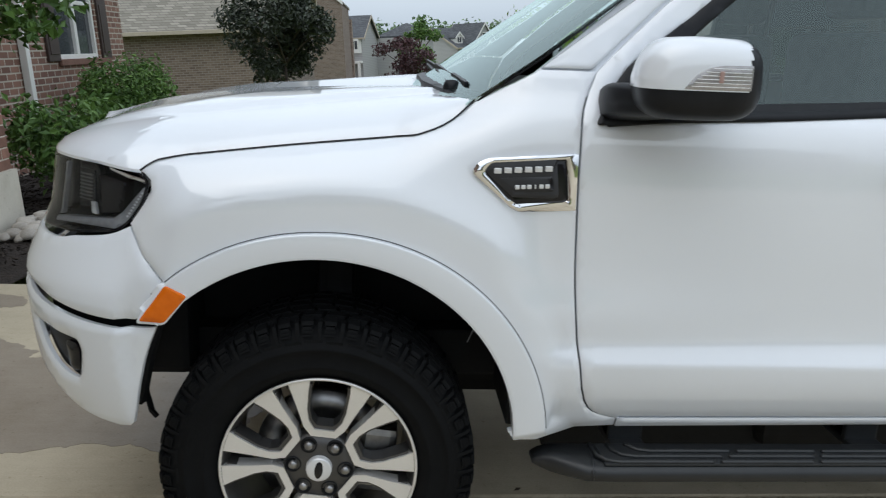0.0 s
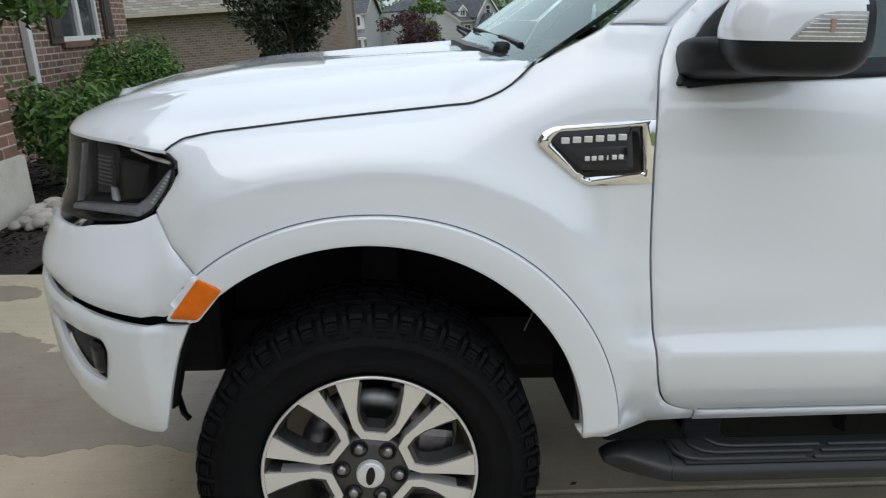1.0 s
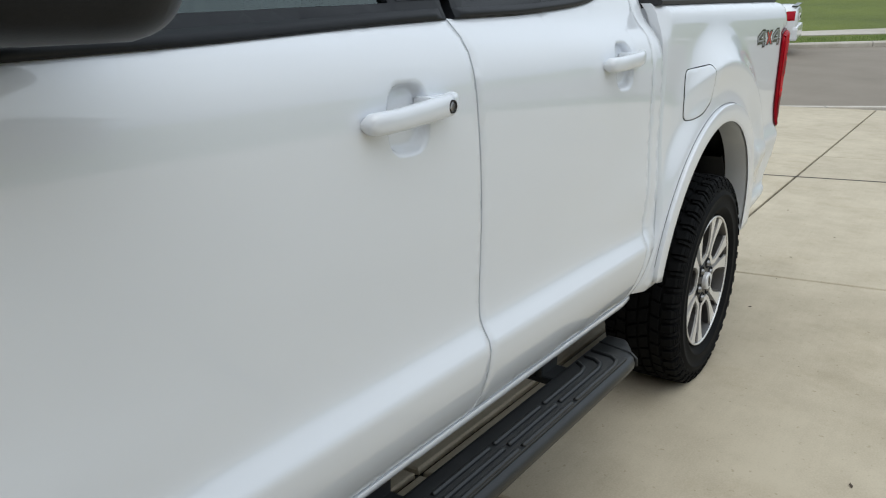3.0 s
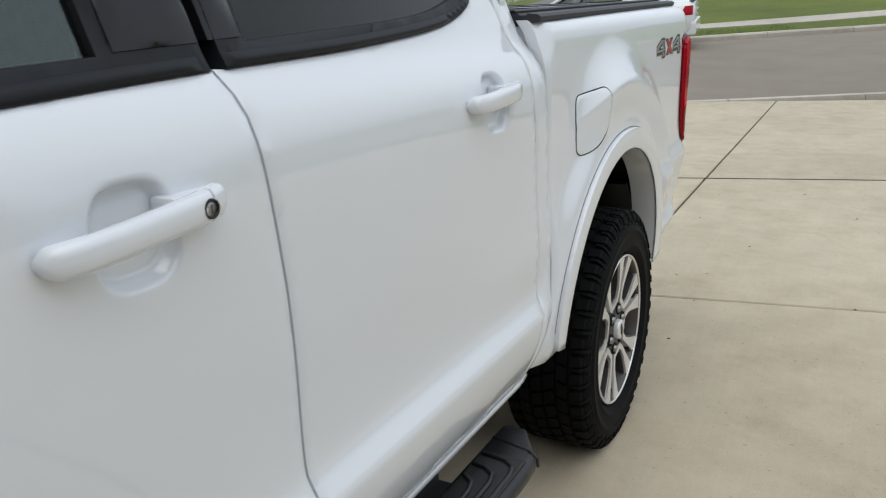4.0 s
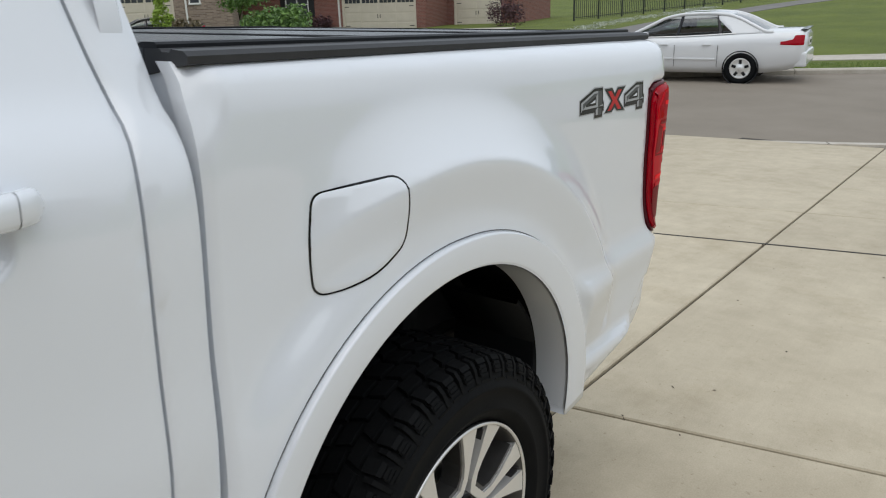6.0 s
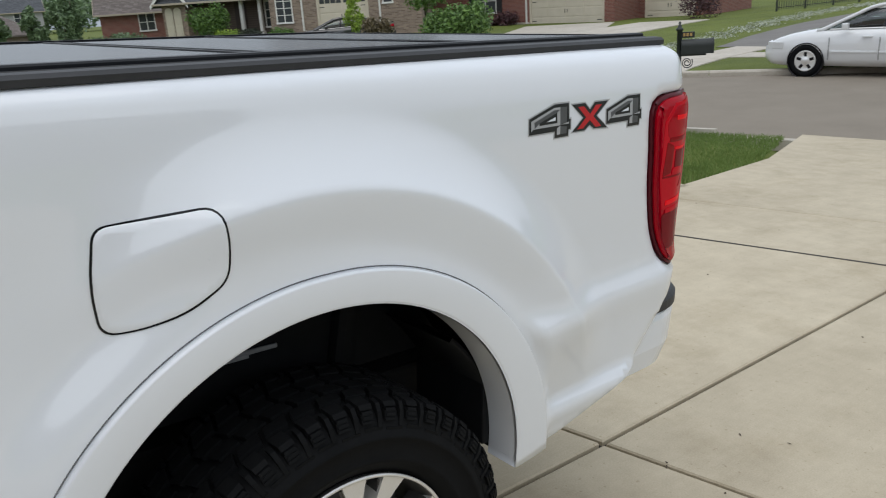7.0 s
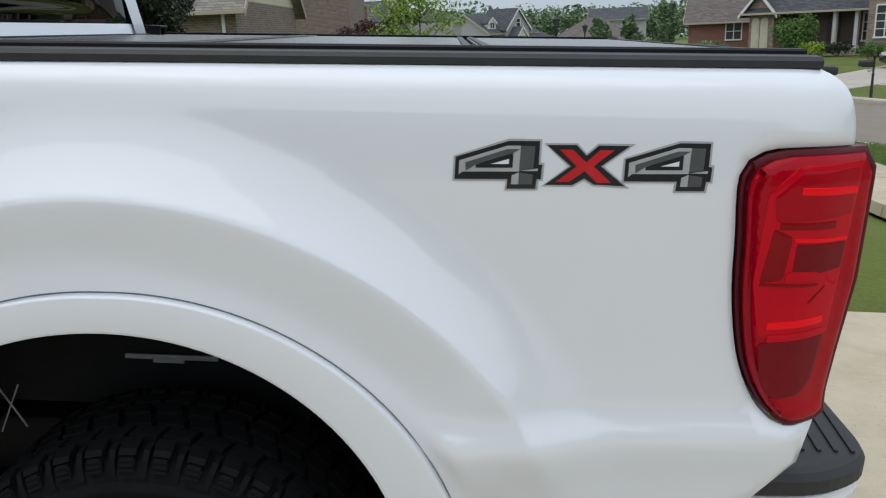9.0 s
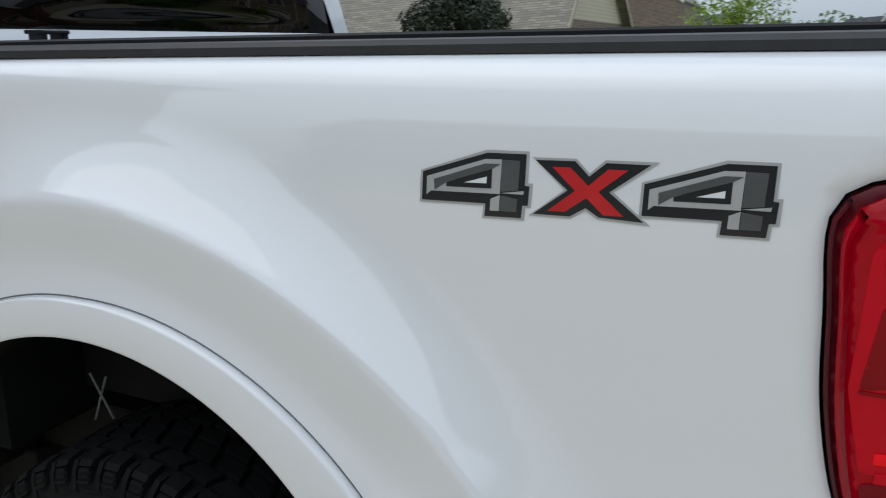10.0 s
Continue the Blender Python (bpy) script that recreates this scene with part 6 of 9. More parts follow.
ROOF_BROWN = brick_mat("shingle_brown", [(0.13, 0.108, 0.097), (0.22, 0.19, 0.175)], (0.10, 0.085, 0.075), 0.085, 0.30)
SIDING = lined_mat("siding_grey", (0.33, 0.325, 0.325), (0.42, 0.415, 0.415), 0.14)
SIDING_CREAM = lined_mat("siding_cream", (0.50, 0.45, 0.34), (0.60, 0.55, 0.43), 0.14)
SIDING_BROWN = lined_mat("siding_brown", (0.075, 0.055, 0.045), (0.115, 0.088, 0.072), 0.14)
TRIM = grained("white_trim", (0.66, 0.65, 0.62), (0.76, 0.75, 0.72), 6, 0.6)
GARAGE_TAN = grained("garage_tan", (0.54, 0.485, 0.39), (0.63, 0.565, 0.465), 2, 0.6)
SHUTTER = grained("shutter_brown", (0.035, 0.022, 0.018), (0.055, 0.036, 0.03), 10, 0.6)
SHUTTER_DARK = grained("shutter_black", (0.012, 0.012, 0.014), (0.022, 0.022, 0.024), 10, 0.6)
PANE = grained("window_pane", (0.035, 0.04, 0.045), (0.075, 0.082, 0.09), 0.8, 0.06, relief=0)
BARK = grained("bark", (0.05, 0.038, 0.03), (0.12, 0.095, 0.075), 14, 0.95, fine=60, relief=0.9, depth=0.01)
IRON = grained("black_iron", (0.012, 0.016, 0.016), (0.022, 0.028, 0.028), 12, 0.5, fine=90)


def leaf_mat(name, dark, light):
    m, n, l, b = nodes_of(name)
    ge = n.new("ShaderNodeNewGeometry")
    v = coords(n, l)
    fac = mix(n, l, 0.5, ge.outputs["Random Per Island"], noise_tex(n, l, v, 2.2))
    l.new(ramp(n, l, fac, [(0.2, dark), (0.85, light)]), b.inputs["Base Color"])
    b.inputs["Roughness"].default_value = 0.5
    b.inputs["Transmission Weight"].default_value = 0.0
    b.inputs["Subsurface Weight"].default_value = 0.0
    return m


LEAF_MID = leaf_mat("leaf_green", (0.045, 0.105, 0.020), (0.16, 0.28, 0.06))
LEAF_LIGHT = leaf_mat("leaf_light", (0.14, 0.24, 0.02), (0.36, 0.49, 0.07))
LEAF_DARK = leaf_mat("leaf_dark", (0.012, 0.020, 0.012), (0.05, 0.065, 0.035))
LEAF_PURPLE = leaf_mat("leaf_purple", (0.035, 0.014, 0.018), (0.11, 0.045, 0.052))
LEAF_FAR = leaf_mat("leaf_far", (0.085, 0.14, 0.07), (0.20, 0.29, 0.14))
LEAF_TAN = leaf_mat("leaf_tan", (0.12, 0.10, 0.055), (0.24, 0.19, 0.11))


# ---- ground ----
def lot(x, y):
    """The land's height: our sloping lot, the street, the level lots beyond it, the fall to the north."""
    own = -0.0787 * min(max(x, -2.2), 14.0) - 0.005 * min(max(y, -10), 10)
    own -= 0.030 * max(0.0, min(y, 40) - 6) * (1 - smooth01((x + 2) / 12)) + 0.012 * max(0.0, y - 40)
    far = -1.10 - 0.012 * max(0.0, y - 45) + 0.030 * max(0.0, min(x, 70) - 27) * (1 - smooth01((y - 8) / 22))
    k = smooth01((x - 11.5) / 4.0)
    return own * (1 - k) + far * k


near_kerb = spline([(19, -18, 0), (16.6, -6, 0), (15.1, -0.8, 0), (13.9, 2.6, 0), (12.75, 6.7, 0), (11.0, 12, 0), (8, 22, 0), (4, 34, 0), (-6, 60, 0), (-24, 96, 0)], 1.0)
far_kerb = spline([(31, -18, 0), (27, -6, 0), (24.4, 0, 0), (22.7, 3.8, 0), (18.7, 10.7, 0), (15.2, 18, 0), (12.4, 27, 0), (8.5, 40, 0), (-1, 66, 0), (-18, 102, 0)], 1.0)


def along(line, n):
    d = [0.0]
    for a, b in zip(line, line[1:]):
        d.append(d[-1] + (b - a).length)
    out = []
    for i in range(n):
        s = d[-1] * i / (n - 1)
        j = max(k for k in range(len(d)) if d[k] <= s + 1e-9)
        j = min(j, len(line) - 2)
        out.append(line[j].lerp(line[j + 1], (s - d[j]) / max(1e-9, d[j + 1] - d[j])))
    return out


NK, FK = along(near_kerb, 90), along(far_kerb, 90)


def street_z(p):
    return -1.13 - 0.012 * max(0.0, p.y - 45)


gxs = sorted(set([-500, -300, -180, -120] + list(range(-90, -20, 10)) + [x * 1.0 for x in range(-20, 60)] + list(range(60, 130, 10)) + [150, 200, 300, 500]))
gys = sorted(set([-500, -300, -150, -90, -60, -40] + [y * 1.0 for y in range(-30, 60)] + list(range(60, 160, 10)) + [200, 260, 340, 500]))
gv = []
KX = np.array([p.x for p in NK]), np.array([p.y for p in NK])
FX = np.array([p.x for p in FK]), np.array([p.y for p in FK])
for y in gys:
    a, b = float(np.interp(y, KX[1], KX[0])), float(np.interp(y, FX[1], FX[0]))
    for x in gxs:
        z = lot(x, y)
        if a - 0.9 < x < b + 0.9 and -18 < y < 96:
            z = min(z, -1.13 - 0.012 * max(0.0, y - 45)) - 0.12
        if -3.6 < x < 14.6 and -9.6 < y < 3.4 or 7.0 < x < 9.6:
            z -= 0.14
        gv.append((x, y, z))
k = len(gxs)
gf = [(j * k + i, j * k + i + 1, (j + 1) * k + i + 1, (j + 1) * k + i) for j in range(len(gys) - 1) for i in range(k - 1)]
tagged(put("ground", mesh_of("ground", gv, gf), GRASS), "mown green lawn", "lawn", kind="structure")
v = []
for a, b in zip(NK, FK):
    m = (a + b) / 2
    v += [(a.x, a.y, street_z(a)), (m.x, m.y, street_z(m) + 0.05), (b.x, b.y, street_z(b))]
f = [q for i in range(len(NK) - 1) for q in ((3 * i, 3 * i + 1, 3 * i + 4, 3 * i + 3), (3 * i + 1, 3 * i + 2, 3 * i + 5, 3 * i + 4))]
tagged(put("street", mesh_of("street", v, f), ASPHALT), "light grey asphalt street", "road", kind="structure")


def kerb_line(name, line, out, skip=None):
    """A kerb of separate cast lengths with open joints."""
    root = tagged(new(name), "pale concrete kerb along the street", "kerb", kind="structure")
    pts = along(line, 62)
    for i in range(len(pts) - 1):
        a, b = pts[i], pts[i + 1]
        t = (b - a).normalized()
        n = Vector((-t.y, t.x, 0)) * out
        low = skip and skip[0] < (a.y + b.y) / 2 < skip[1]
        h = 0.03 if low else 0.12
        a, b = a + t * 0.008, b - t * 0.008
        ring = [(-0.02, -0.06), (-0.02, h - 0.03), (0.01, h), (0.16, h + 0.01), (0.17, -0.10)]
        if low:
            ring = [(-0.02, -0.06), (-0.02, 0.012), (0.02, 0.025), (0.30, 0.05), (0.31, -0.10)]
        vv = [p + n * o + Vector((0, 0, street_z(p) + up)) for p in (a, b) for o, up in ring]
        c = len(ring)
        ff = [(j, (j + 1) % c, c + (j + 1) % c, c + j) for j in range(c)] + [tuple(range(c)), tuple(range(c, 2 * c))[::-1]]
        put("kerb_stone", mesh_of("kerb_stone", vv, ff, False), KERB, root)


kerb_line("kerb", near_kerb, 1, (-9.5, 4.6))
kerb_line("kerb", far_kerb, -1, (14.0, 17.5))


def ribbon(name, line, width, mat, label, category, up=0.02, kind="structure"):
    """A strip that follows the land."""
    line = [Vector((p[0], p[1], 0)) for p in line]
    n = max(2, int(sum((b - a).length for a, b in zip(line, line[1:])) / 0.8))
    pts = along(line, n)
    v = []
    for i, p in enumerate(pts):
        t = (pts[min(i + 1, n - 1)] - pts[max(i - 1, 0)]).normalized()
        s = Vector((-t.y, t.x, 0)) * width / 2
        v += [(q.x, q.y, lot(q.x, q.y) + up) for q in (p + s, p - s)] + [(q.x, q.y, lot(q.x, q.y) - 0.3) for q in (p - s, p + s)]
    f = [(4 * i + j, 4 * i + (j + 1) % 4, 4 * i + 4 + (j + 1) % 4, 4 * i + 4 + j) for i in range(n - 1) for j in range(4)]
    return tagged(put(name, mesh_of(name, v, f, False), mat), label, category, kind=kind)


def offset(line, d):
    out = []
    for i, p in enumerate(line):
        t = (line[min(i + 1, len(line) - 1)] - line[max(i - 1, 0)]).normalized()
        out.append(p + Vector((-t.y, t.x, 0)) * d)
    return out


far_walk = [p.lerp(q, smooth01((p.y - 6) / 6)) for p, q in zip(offset(FK, -3.6), offset(FK, -4.9)) if p.y < 60]
ribbon("pavement_far", far_walk, 1.3, KERB, "pale concrete sidewalk across the street", "sidewalk")
ribbon("pavement_ramp", [(18.75, 10.55), (20.4, 11.2), (22.8, 11.7), (26.2, 12.0)], 1.25, KERB, "pale concrete walk from the kerb ramp", "sidewalk", 0.028)
ribbon("path", [(26.2, 12.2), (29.6, 13.0), (34, 13.5), (40, 13.2), (50, 11), (64, 6)], 2.1, PATH_GREY, "grey asphalt path up the lawn", "path")
ribbon("pavement_drive", [(16.4, 16.0), (22, 19.5), (30, 24.5), (37.5, 29.5)], 5.0, KERB, "pale concrete driveway across the street", "driveway", 0.03)
ribbon("pavement_drive", [(37.8, 22.9), (31, 22.0), (25.5, 20.3), (20.5, 17.6)], 3.8, KERB, "pale concrete driveway beside the brick garage", "driveway", 0.036)
ribbon("pavement_drive", [(13.6, 24), (20, 29), (27, 36.5)], 3.4, KERB, "pale concrete driveway across the street", "driveway", 0.03)


# ---- our driveway: cast slabs with open joints ----
def slab(parent, pts, mat, top=0.0, thick=0.12, g=0.009):
    c = sum((Vector(p) for p in pts), Vector((0, 0))) / len(pts)
    P = []
    for p in pts:
        d = Vector(p) - c
        P.append(c + Vector((d.x - math.copysign(min(g, abs(d.x)), d.x), d.y - math.copysign(min(g, abs(d.y)), d.y))))
    n = len(P)
    ins = [c + (p - c) * (1 - 0.009 / max(0.2, (p - c).length)) for p in P]
    v = [(p.x, p.y, top) for p in ins] + [(p.x, p.y, top - 0.006) for p in P] + [(p.x, p.y, top - thick) for p in P]
    f = [tuple(range(n))] + [(j * n + i, (j + 1) * n + i, (j + 1) * n + (i + 1) % n, j * n + (i + 1) % n) for j in range(2) for i in range(n)]
    me = mesh_of("slab", v, facing(v, f, Vector((c.x, c.y, top - thick))), False)
    return put("slab", me, mat, parent)


driveway = tagged(new("driveway"), "pale concrete driveway of cast slabs", "driveway", kind="structure")
driveway.matrix_basis = SLOPE.copy()
mid_y = lambda x: 0.50 + 0.02 * max(0.0, x - 4.6)
joints = [(-2.36, 0.0), (2.13, -0.10), (4.66, -0.19), (7.84, -0.29), (9.15, -0.29)]
at_y = lambda j, y: j[0] + j[1] * y
bays = [(-8.5, -3.2), (-3.2, None), (None, 2.62)]
for j0, j1 in zip(joints, joints[1:]):
    for y0, y1 in bays:
        q = []
        for j, low in ((j0, True), (j1, True), (j1, False), (j0, False)):
            y = y0 if low else y1
            y = mid_y(j[0]) if y is None else (y if y < 2 or j1[0] < 3 else 3.0)
            q.append((at_y(j, y), y))
        slab(driveway, q, CONCRETE)
last = joints[-1]
strip = [(at_y(joints[3], y) + k, y) for y, k in ((-8.5, -0.013), (-8.5, 0.013), (2.9, 0.013), (2.9, -0.013))]
v, f = extruded([Vector(p) for p in strip], 0.0, 0.003)
put("expansion_strip", mesh_of("expansion_strip", [(a, c, 0.0025 - b) for a, b, c in v], f, False), JOINT, driveway, "dark expansion joint strip between slabs")
slab(driveway, [(at_y(last, mid_y(9)), mid_y(9)), (14.25, mid_y(14.25)), (13.85, 2.6), (13.45, 4.15), (11.05, 3.38), (at_y(last, 3.0), 3.0)], CONCRETE)
slab(driveway, [(at_y(last, -3.2), -3.2), (15.55, -3.2), (14.25, mid_y(14.25)), (at_y(last, mid_y(9)), mid_y(9))], CONCRETE)
slab(driveway, [(at_y(last, -8.5), -8.5), (16.6, -8.5), (15.55, -3.2), (at_y(last, -3.2), -3.2)], CONCRETE)
part("bedding", box_bm(-2.36, 14.6, -8.5, 2.6, -0.20, -0.022), JOINT_EARTH, driveway)
for k in range(9):
    y0 = 3.0 + 1.5 * k
    slab(driveway, [(7.68, y0), (8.98, y0), (8.98, y0 + 1.5), (7.68, y0 + 1.5)], CONCRETE, 0.004 * (k % 2))
for outline in ([(-0.50, 0.78), (-0.74, 0.83), (-0.94, 0.80), (-1.12, 0.77), (-1.30, 0.80), (-1.60, 0.86), (-2.1, 0.95), (-2.2, 1.5), (-1.9, 1.84), (-1.66, 1.80), (-1.50, 1.74), (-1.44, 1.68), (-1.38, 1.66), (-1.36, 1.58), (-1.22, 1.60), (-1.0, 1.62), (-0.7, 1.66), (-0.4, 1.5), (-0.3, 1.1)], [(-1.75, 2.40), (-1.68, 2.26), (-1.90, 2.20), (-2.05, 2.30), (-1.95, 2.42)]):
    pts = clean(spline([(a, b) for a, b in outline], 0.012, True))
    rag = [p + Vector((noise.noise((p.x * 9, p.y * 9, 0)), noise.noise((p.x * 9, p.y * 9, 5)))) * 0.035 + Vector((noise.noise((p.x * 37, p.y * 37, 0)), noise.noise((p.x * 37, p.y * 37, 5)))) * 0.022 for p in pts]
    v, f = extruded([Vector((p.x, p.y)) for p in rag], 0.0, 0.001)
    put("wet_patch", mesh_of("wet_patch", [(a, c, 0.0014 - b) for a, b, c in v], [t for t in f], False), WET, driveway, "damp brown patch on the concrete")


# ---- foliage ----
def leaves(name, blobs, count, size, mat, parent, seed=1, flat=0.35, long=1.7, label=""):
    """Many small folded leaves spread through the blobs (centre, radii), thicker towards their skins."""
    rng = np.random.default_rng(seed)
    w = np.array([b[1][0] * b[1][1] * b[1][2] for b in blobs]) ** 0.67
    pick = rng.choice(len(blobs), count, p=w / w.sum())
    d = rng.normal(size=(count, 3))
    d /= np.linalg.norm(d, axis=1)[:, None]
    rad = rng.random(count) ** 0.42 * (0.82 + 0.3 * rng.random(count))
    C, Rr = np.array([b[0] for b in blobs])[pick], np.array([b[1] for b in blobs])[pick]
    pos = C + d * Rr * rad[:, None]
    nrm = d * 0.6 + rng.normal(size=(count, 3)) * 0.8 + np.array([0, 0, flat])
    nrm /= np.linalg.norm(nrm, axis=1)[:, None]
    t = np.cross(nrm, rng.normal(size=(count, 3)))
    t /= np.linalg.norm(t, axis=1)[:, None]
    s = np.cross(nrm, t)
    sz = size * (0.55 + 0.9 * rng.random(count))[:, None]
    a, b = pos - t * sz * long * 0.5, pos + t * sz * long * 0.5 - nrm * sz * 0.25
    c, e = pos + s * sz * 0.42 + nrm * sz * 0.12, pos - s * sz * 0.42 + nrm * sz * 0.12
    V = np.stack([a, c, b, e], axis=1).reshape(-1, 3)
    me = bpy.data.meshes.new(name)
    me.from_pydata(V.tolist(), [], [(4 * i, 4 * i + 1, 4 * i + 2, 4 * i + 3) for i in range(count)])
    return put(name, me, mat, parent, label)


def tree(name, x, y, trunk_h, trunk_r, crown, mat, count, size, label, seed=1, limbs=6, lift=None, group="", long=1.7):
    """A tree at (x, y): trunk, limbs and a ragged crown of blobs round (dz, radius, height)."""
    z = lot(x, y) if lift is None else lift
    root = thing(name, label, "tree", pose(x, y, z), group)
    rnd = random.Random(seed)
    cz, cr, ch = crown
    bms = [limb_bm([(0, 0, -0.1), (0.01, 0.0, trunk_h * 0.5), (-0.02, 0.02, trunk_h), (0.02, -0.01, cz + ch * 0.5)], trunk_r, trunk_r * 0.25)]
    blobs = []
    for k in range(limbs):
        a = 2 * math.pi * (k + rnd.random() * 0.7) / limbs
        h = trunk_h * 0.9 + (cz + ch * 0.45 - trunk_h) * rnd.random() * 0.8
        r = cr * (0.55 + 0.35 * rnd.random())
        tip = (r * math.cos(a), r * math.sin(a), min(h + cr * 0.6 * rnd.random() + 0.1, cz + ch * 0.8))
        bms.append(limb_bm([(0, 0, h * 0.9), (tip[0] * 0.5, tip[1] * 0.5, (h * 0.9 + tip[2]) / 2 + 0.05), tip], trunk_r * 0.45, trunk_r * 0.10, 5))
        blobs.append((tip, (cr * 0.42 * (0.7 + 0.5 * rnd.random()), cr * 0.42 * (0.7 + 0.5 * rnd.random()), ch * 0.30 * (0.7 + 0.5 * rnd.random()))))
    for k in range(limbs + 4):
        a, q = 2 * math.pi * rnd.random(), rnd.random() ** 0.6
        dz = (rnd.random() * 2 - 1) * ch * 0.8
        w = math.sqrt(max(0.05, 1 - (dz / ch) ** 2))
        blobs.append(((cr * 0.68 * q * w * math.cos(a), cr * 0.68 * q * w * math.sin(a), cz + dz), (cr * 0.36, cr * 0.36, ch * 0.28)))
    part("trunk", join_bm(*bms), BARK, root, smooth=True)
    leaves("crown", blobs, count, size, mat, root, seed, long=long)
    return root


def shrub(name, x, y, r, h, mat, count, size, label, seed=1, lift=None, square=False, group="", category="shrub"):
    z = lot(x, y) if lift is None else lift
    root = thing(name, label, category, pose(x, y, z), group)
    rnd = random.Random(seed)
    blobs = [((0, 0, h * 0.5), (r * (0.92 if square else 0.75), r * (0.92 if square else 0.75), h * 0.48))]
    for k in range(9):
        a = 2 * math.pi * k / 9 + rnd.random() * 0.4
        q = r * (0.62 + 0.12 * rnd.random())
        blobs.append(((q * math.cos(a), q * math.sin(a), h * (0.35 + (0.2 if square else 0.35) * rnd.random())), (r * 0.42, r * 0.42, h * (0.42 if square else 0.30))))
    stems = [limb_bm([(0, 0, -0.05), (0.3 * r * math.cos(a), 0.3 * r * math.sin(a), h * 0.4), (0.6 * r * math.cos(a), 0.6 * r * math.sin(a), h * 0.75)], 0.012, 0.004, 5) for a in (0.3, 1.6, 2.8, 4.1, 5.3)]
    part("stems", join_bm(*stems), BARK, root)
    leaves("foliage", blobs, count, size, mat, root, seed)
    return root

# ---- our house: garage corner in laid brick, recessed front with a window ----
def prism(pts, z0, z1):
    bm = bmesh.new()
    a = [bm.verts.new((p[0], p[1], z0)) for p in pts]
    b = [bm.verts.new((p[0], p[1], z1)) for p in pts]
    bm.faces.new(a[::-1])
    bm.faces.new(b)
    for i in range(len(pts)):
        bm.faces.new((a[i], a[(i + 1) % len(pts)], b[(i + 1) % len(pts)], b[i]))
    return bm


PX, PY0, PY1, PZ = -2.46, 3.08, 3.89, 0.63
wall_garage = tagged(part("wall_garage", join_bm(prism([(PX + 0.071, PY0 + 0.004), (PX + 0.071, PY1 - 0.004), (PX - 0.9, PY1 - 0.008), (PX - 0.9, PY0 + 0.008)], PZ, 4.2)), MORTAR, None), "red-brown brick corner of the garage", "wall", kind="structure")
brick_me = {}
for key, (w, d) in {"long": (0.194, 0.09), "end": (0.09, 0.194)}.items():
    bm = box_bm(-d / 2, d / 2, -w / 2, w / 2, -0.0333, 0.0333, 0.004, 1)
    me = bpy.data.meshes.new("brick")
    bm.to_mesh(me)
    bm.free()
    me.materials.append(BRICK)
    brick_me[key] = me
course, rnd = 0.0762, random.Random(4)
for r in range(38):
    z = PZ + 0.0381 + r * course
    y = PY0 + (0.0 if r % 2 == 0 else -0.1015)
    while y < PY1 - 0.02:
        a, b = max(y, PY0), min(y + 0.203, PY1)
        if b - a > 0.05:
            ob = put("brick", brick_me["long"], None, wall_garage, m=pose(PX + 0.03 + rnd.uniform(-0.0015, 0.0015), (a + b) / 2, z, 0, 0, rnd.uniform(-0.3, 0.3)) @ Matrix.Diagonal((1, (b - a - 0.009) / 0.194, 1, 1)))
        y += 0.203
    for k in range(1):
        put("brick", brick_me["end"], None, wall_garage, m=pose(PX - 0.12 - 0.1 * (r % 2), PY0 + 0.045, z) @ Matrix.Diagonal((0.97, 1, 1, 1)))
part("plinth", prism([(PX + 0.10, PY0 - 0.03), (PX + 0.10, PY1 + 0.02), (PX - 0.9, PY1 + 0.02), (PX - 0.9, PY0 - 0.03)], -0.4, PZ), PLINTH, wall_garage, "pale concrete plinth")
part("garage_jamb", box_bm(PX - 0.35, PX - 0.10, PY0 - 0.16, PY0, 0.0, 2.5, 0.008), GARAGE_TAN, wall_garage, "tan garage door jamb")
tagged(part("wall_above", box_bm(PX - 0.9, PX, -6.2, PY0, 2.5, 4.2), BRICK_OWN, None), "red-brown brick wall above the garage door", "wall", kind="structure")
door_1 = tagged(new("door_1"), "tan panelled garage door, closed", "garage door", kind="structure")
for r in range(4):
    for c in range(4):
        part("panel", box_bm(PX - 0.32, PX - 0.28, -2.0 + c * 1.23, -0.80 + c * 1.23, 0.2 + r * 0.57, 0.75 + r * 0.57, 0.01), GARAGE_TAN, door_1)
part("leaf", box_bm(PX - 0.36, PX - 0.315, -2.05, 2.93, 0.15, 2.5), GARAGE_TAN, door_1)
tagged(part("wall_south", box_bm(PX - 0.9, PX, -6.2, -2.05, -0.3, 2.5), BRICK_OWN, None), "red-brown brick garage wall", "wall", kind="structure")

FX0 = -3.72
WY0, WY1, WZ0, WZ1 = 8.42, 9.78, 1.34, 2.95
front = join_bm(box_bm(FX0 - 0.25, FX0, PY1 - 0.6, WY0, -0.6, 5.2), box_bm(FX0 - 0.25, FX0, WY1, 10.86, -0.6, 5.2), box_bm(FX0 - 0.25, FX0, WY0, WY1, -0.6, WZ0), box_bm(FX0 - 0.25, FX0, WY0, WY1, WZ1, 5.2), box_bm(FX0 - 9, FX0 - 0.252, 10.62, 10.86, -0.8, 5.2))
tagged(part("wall_front", front, BRICK_OWN, None), "red-brown brick house front", "wall", kind="structure")
window_1 = tagged(new("window_1"), "white-framed window with brown shutters", "window", kind="structure")
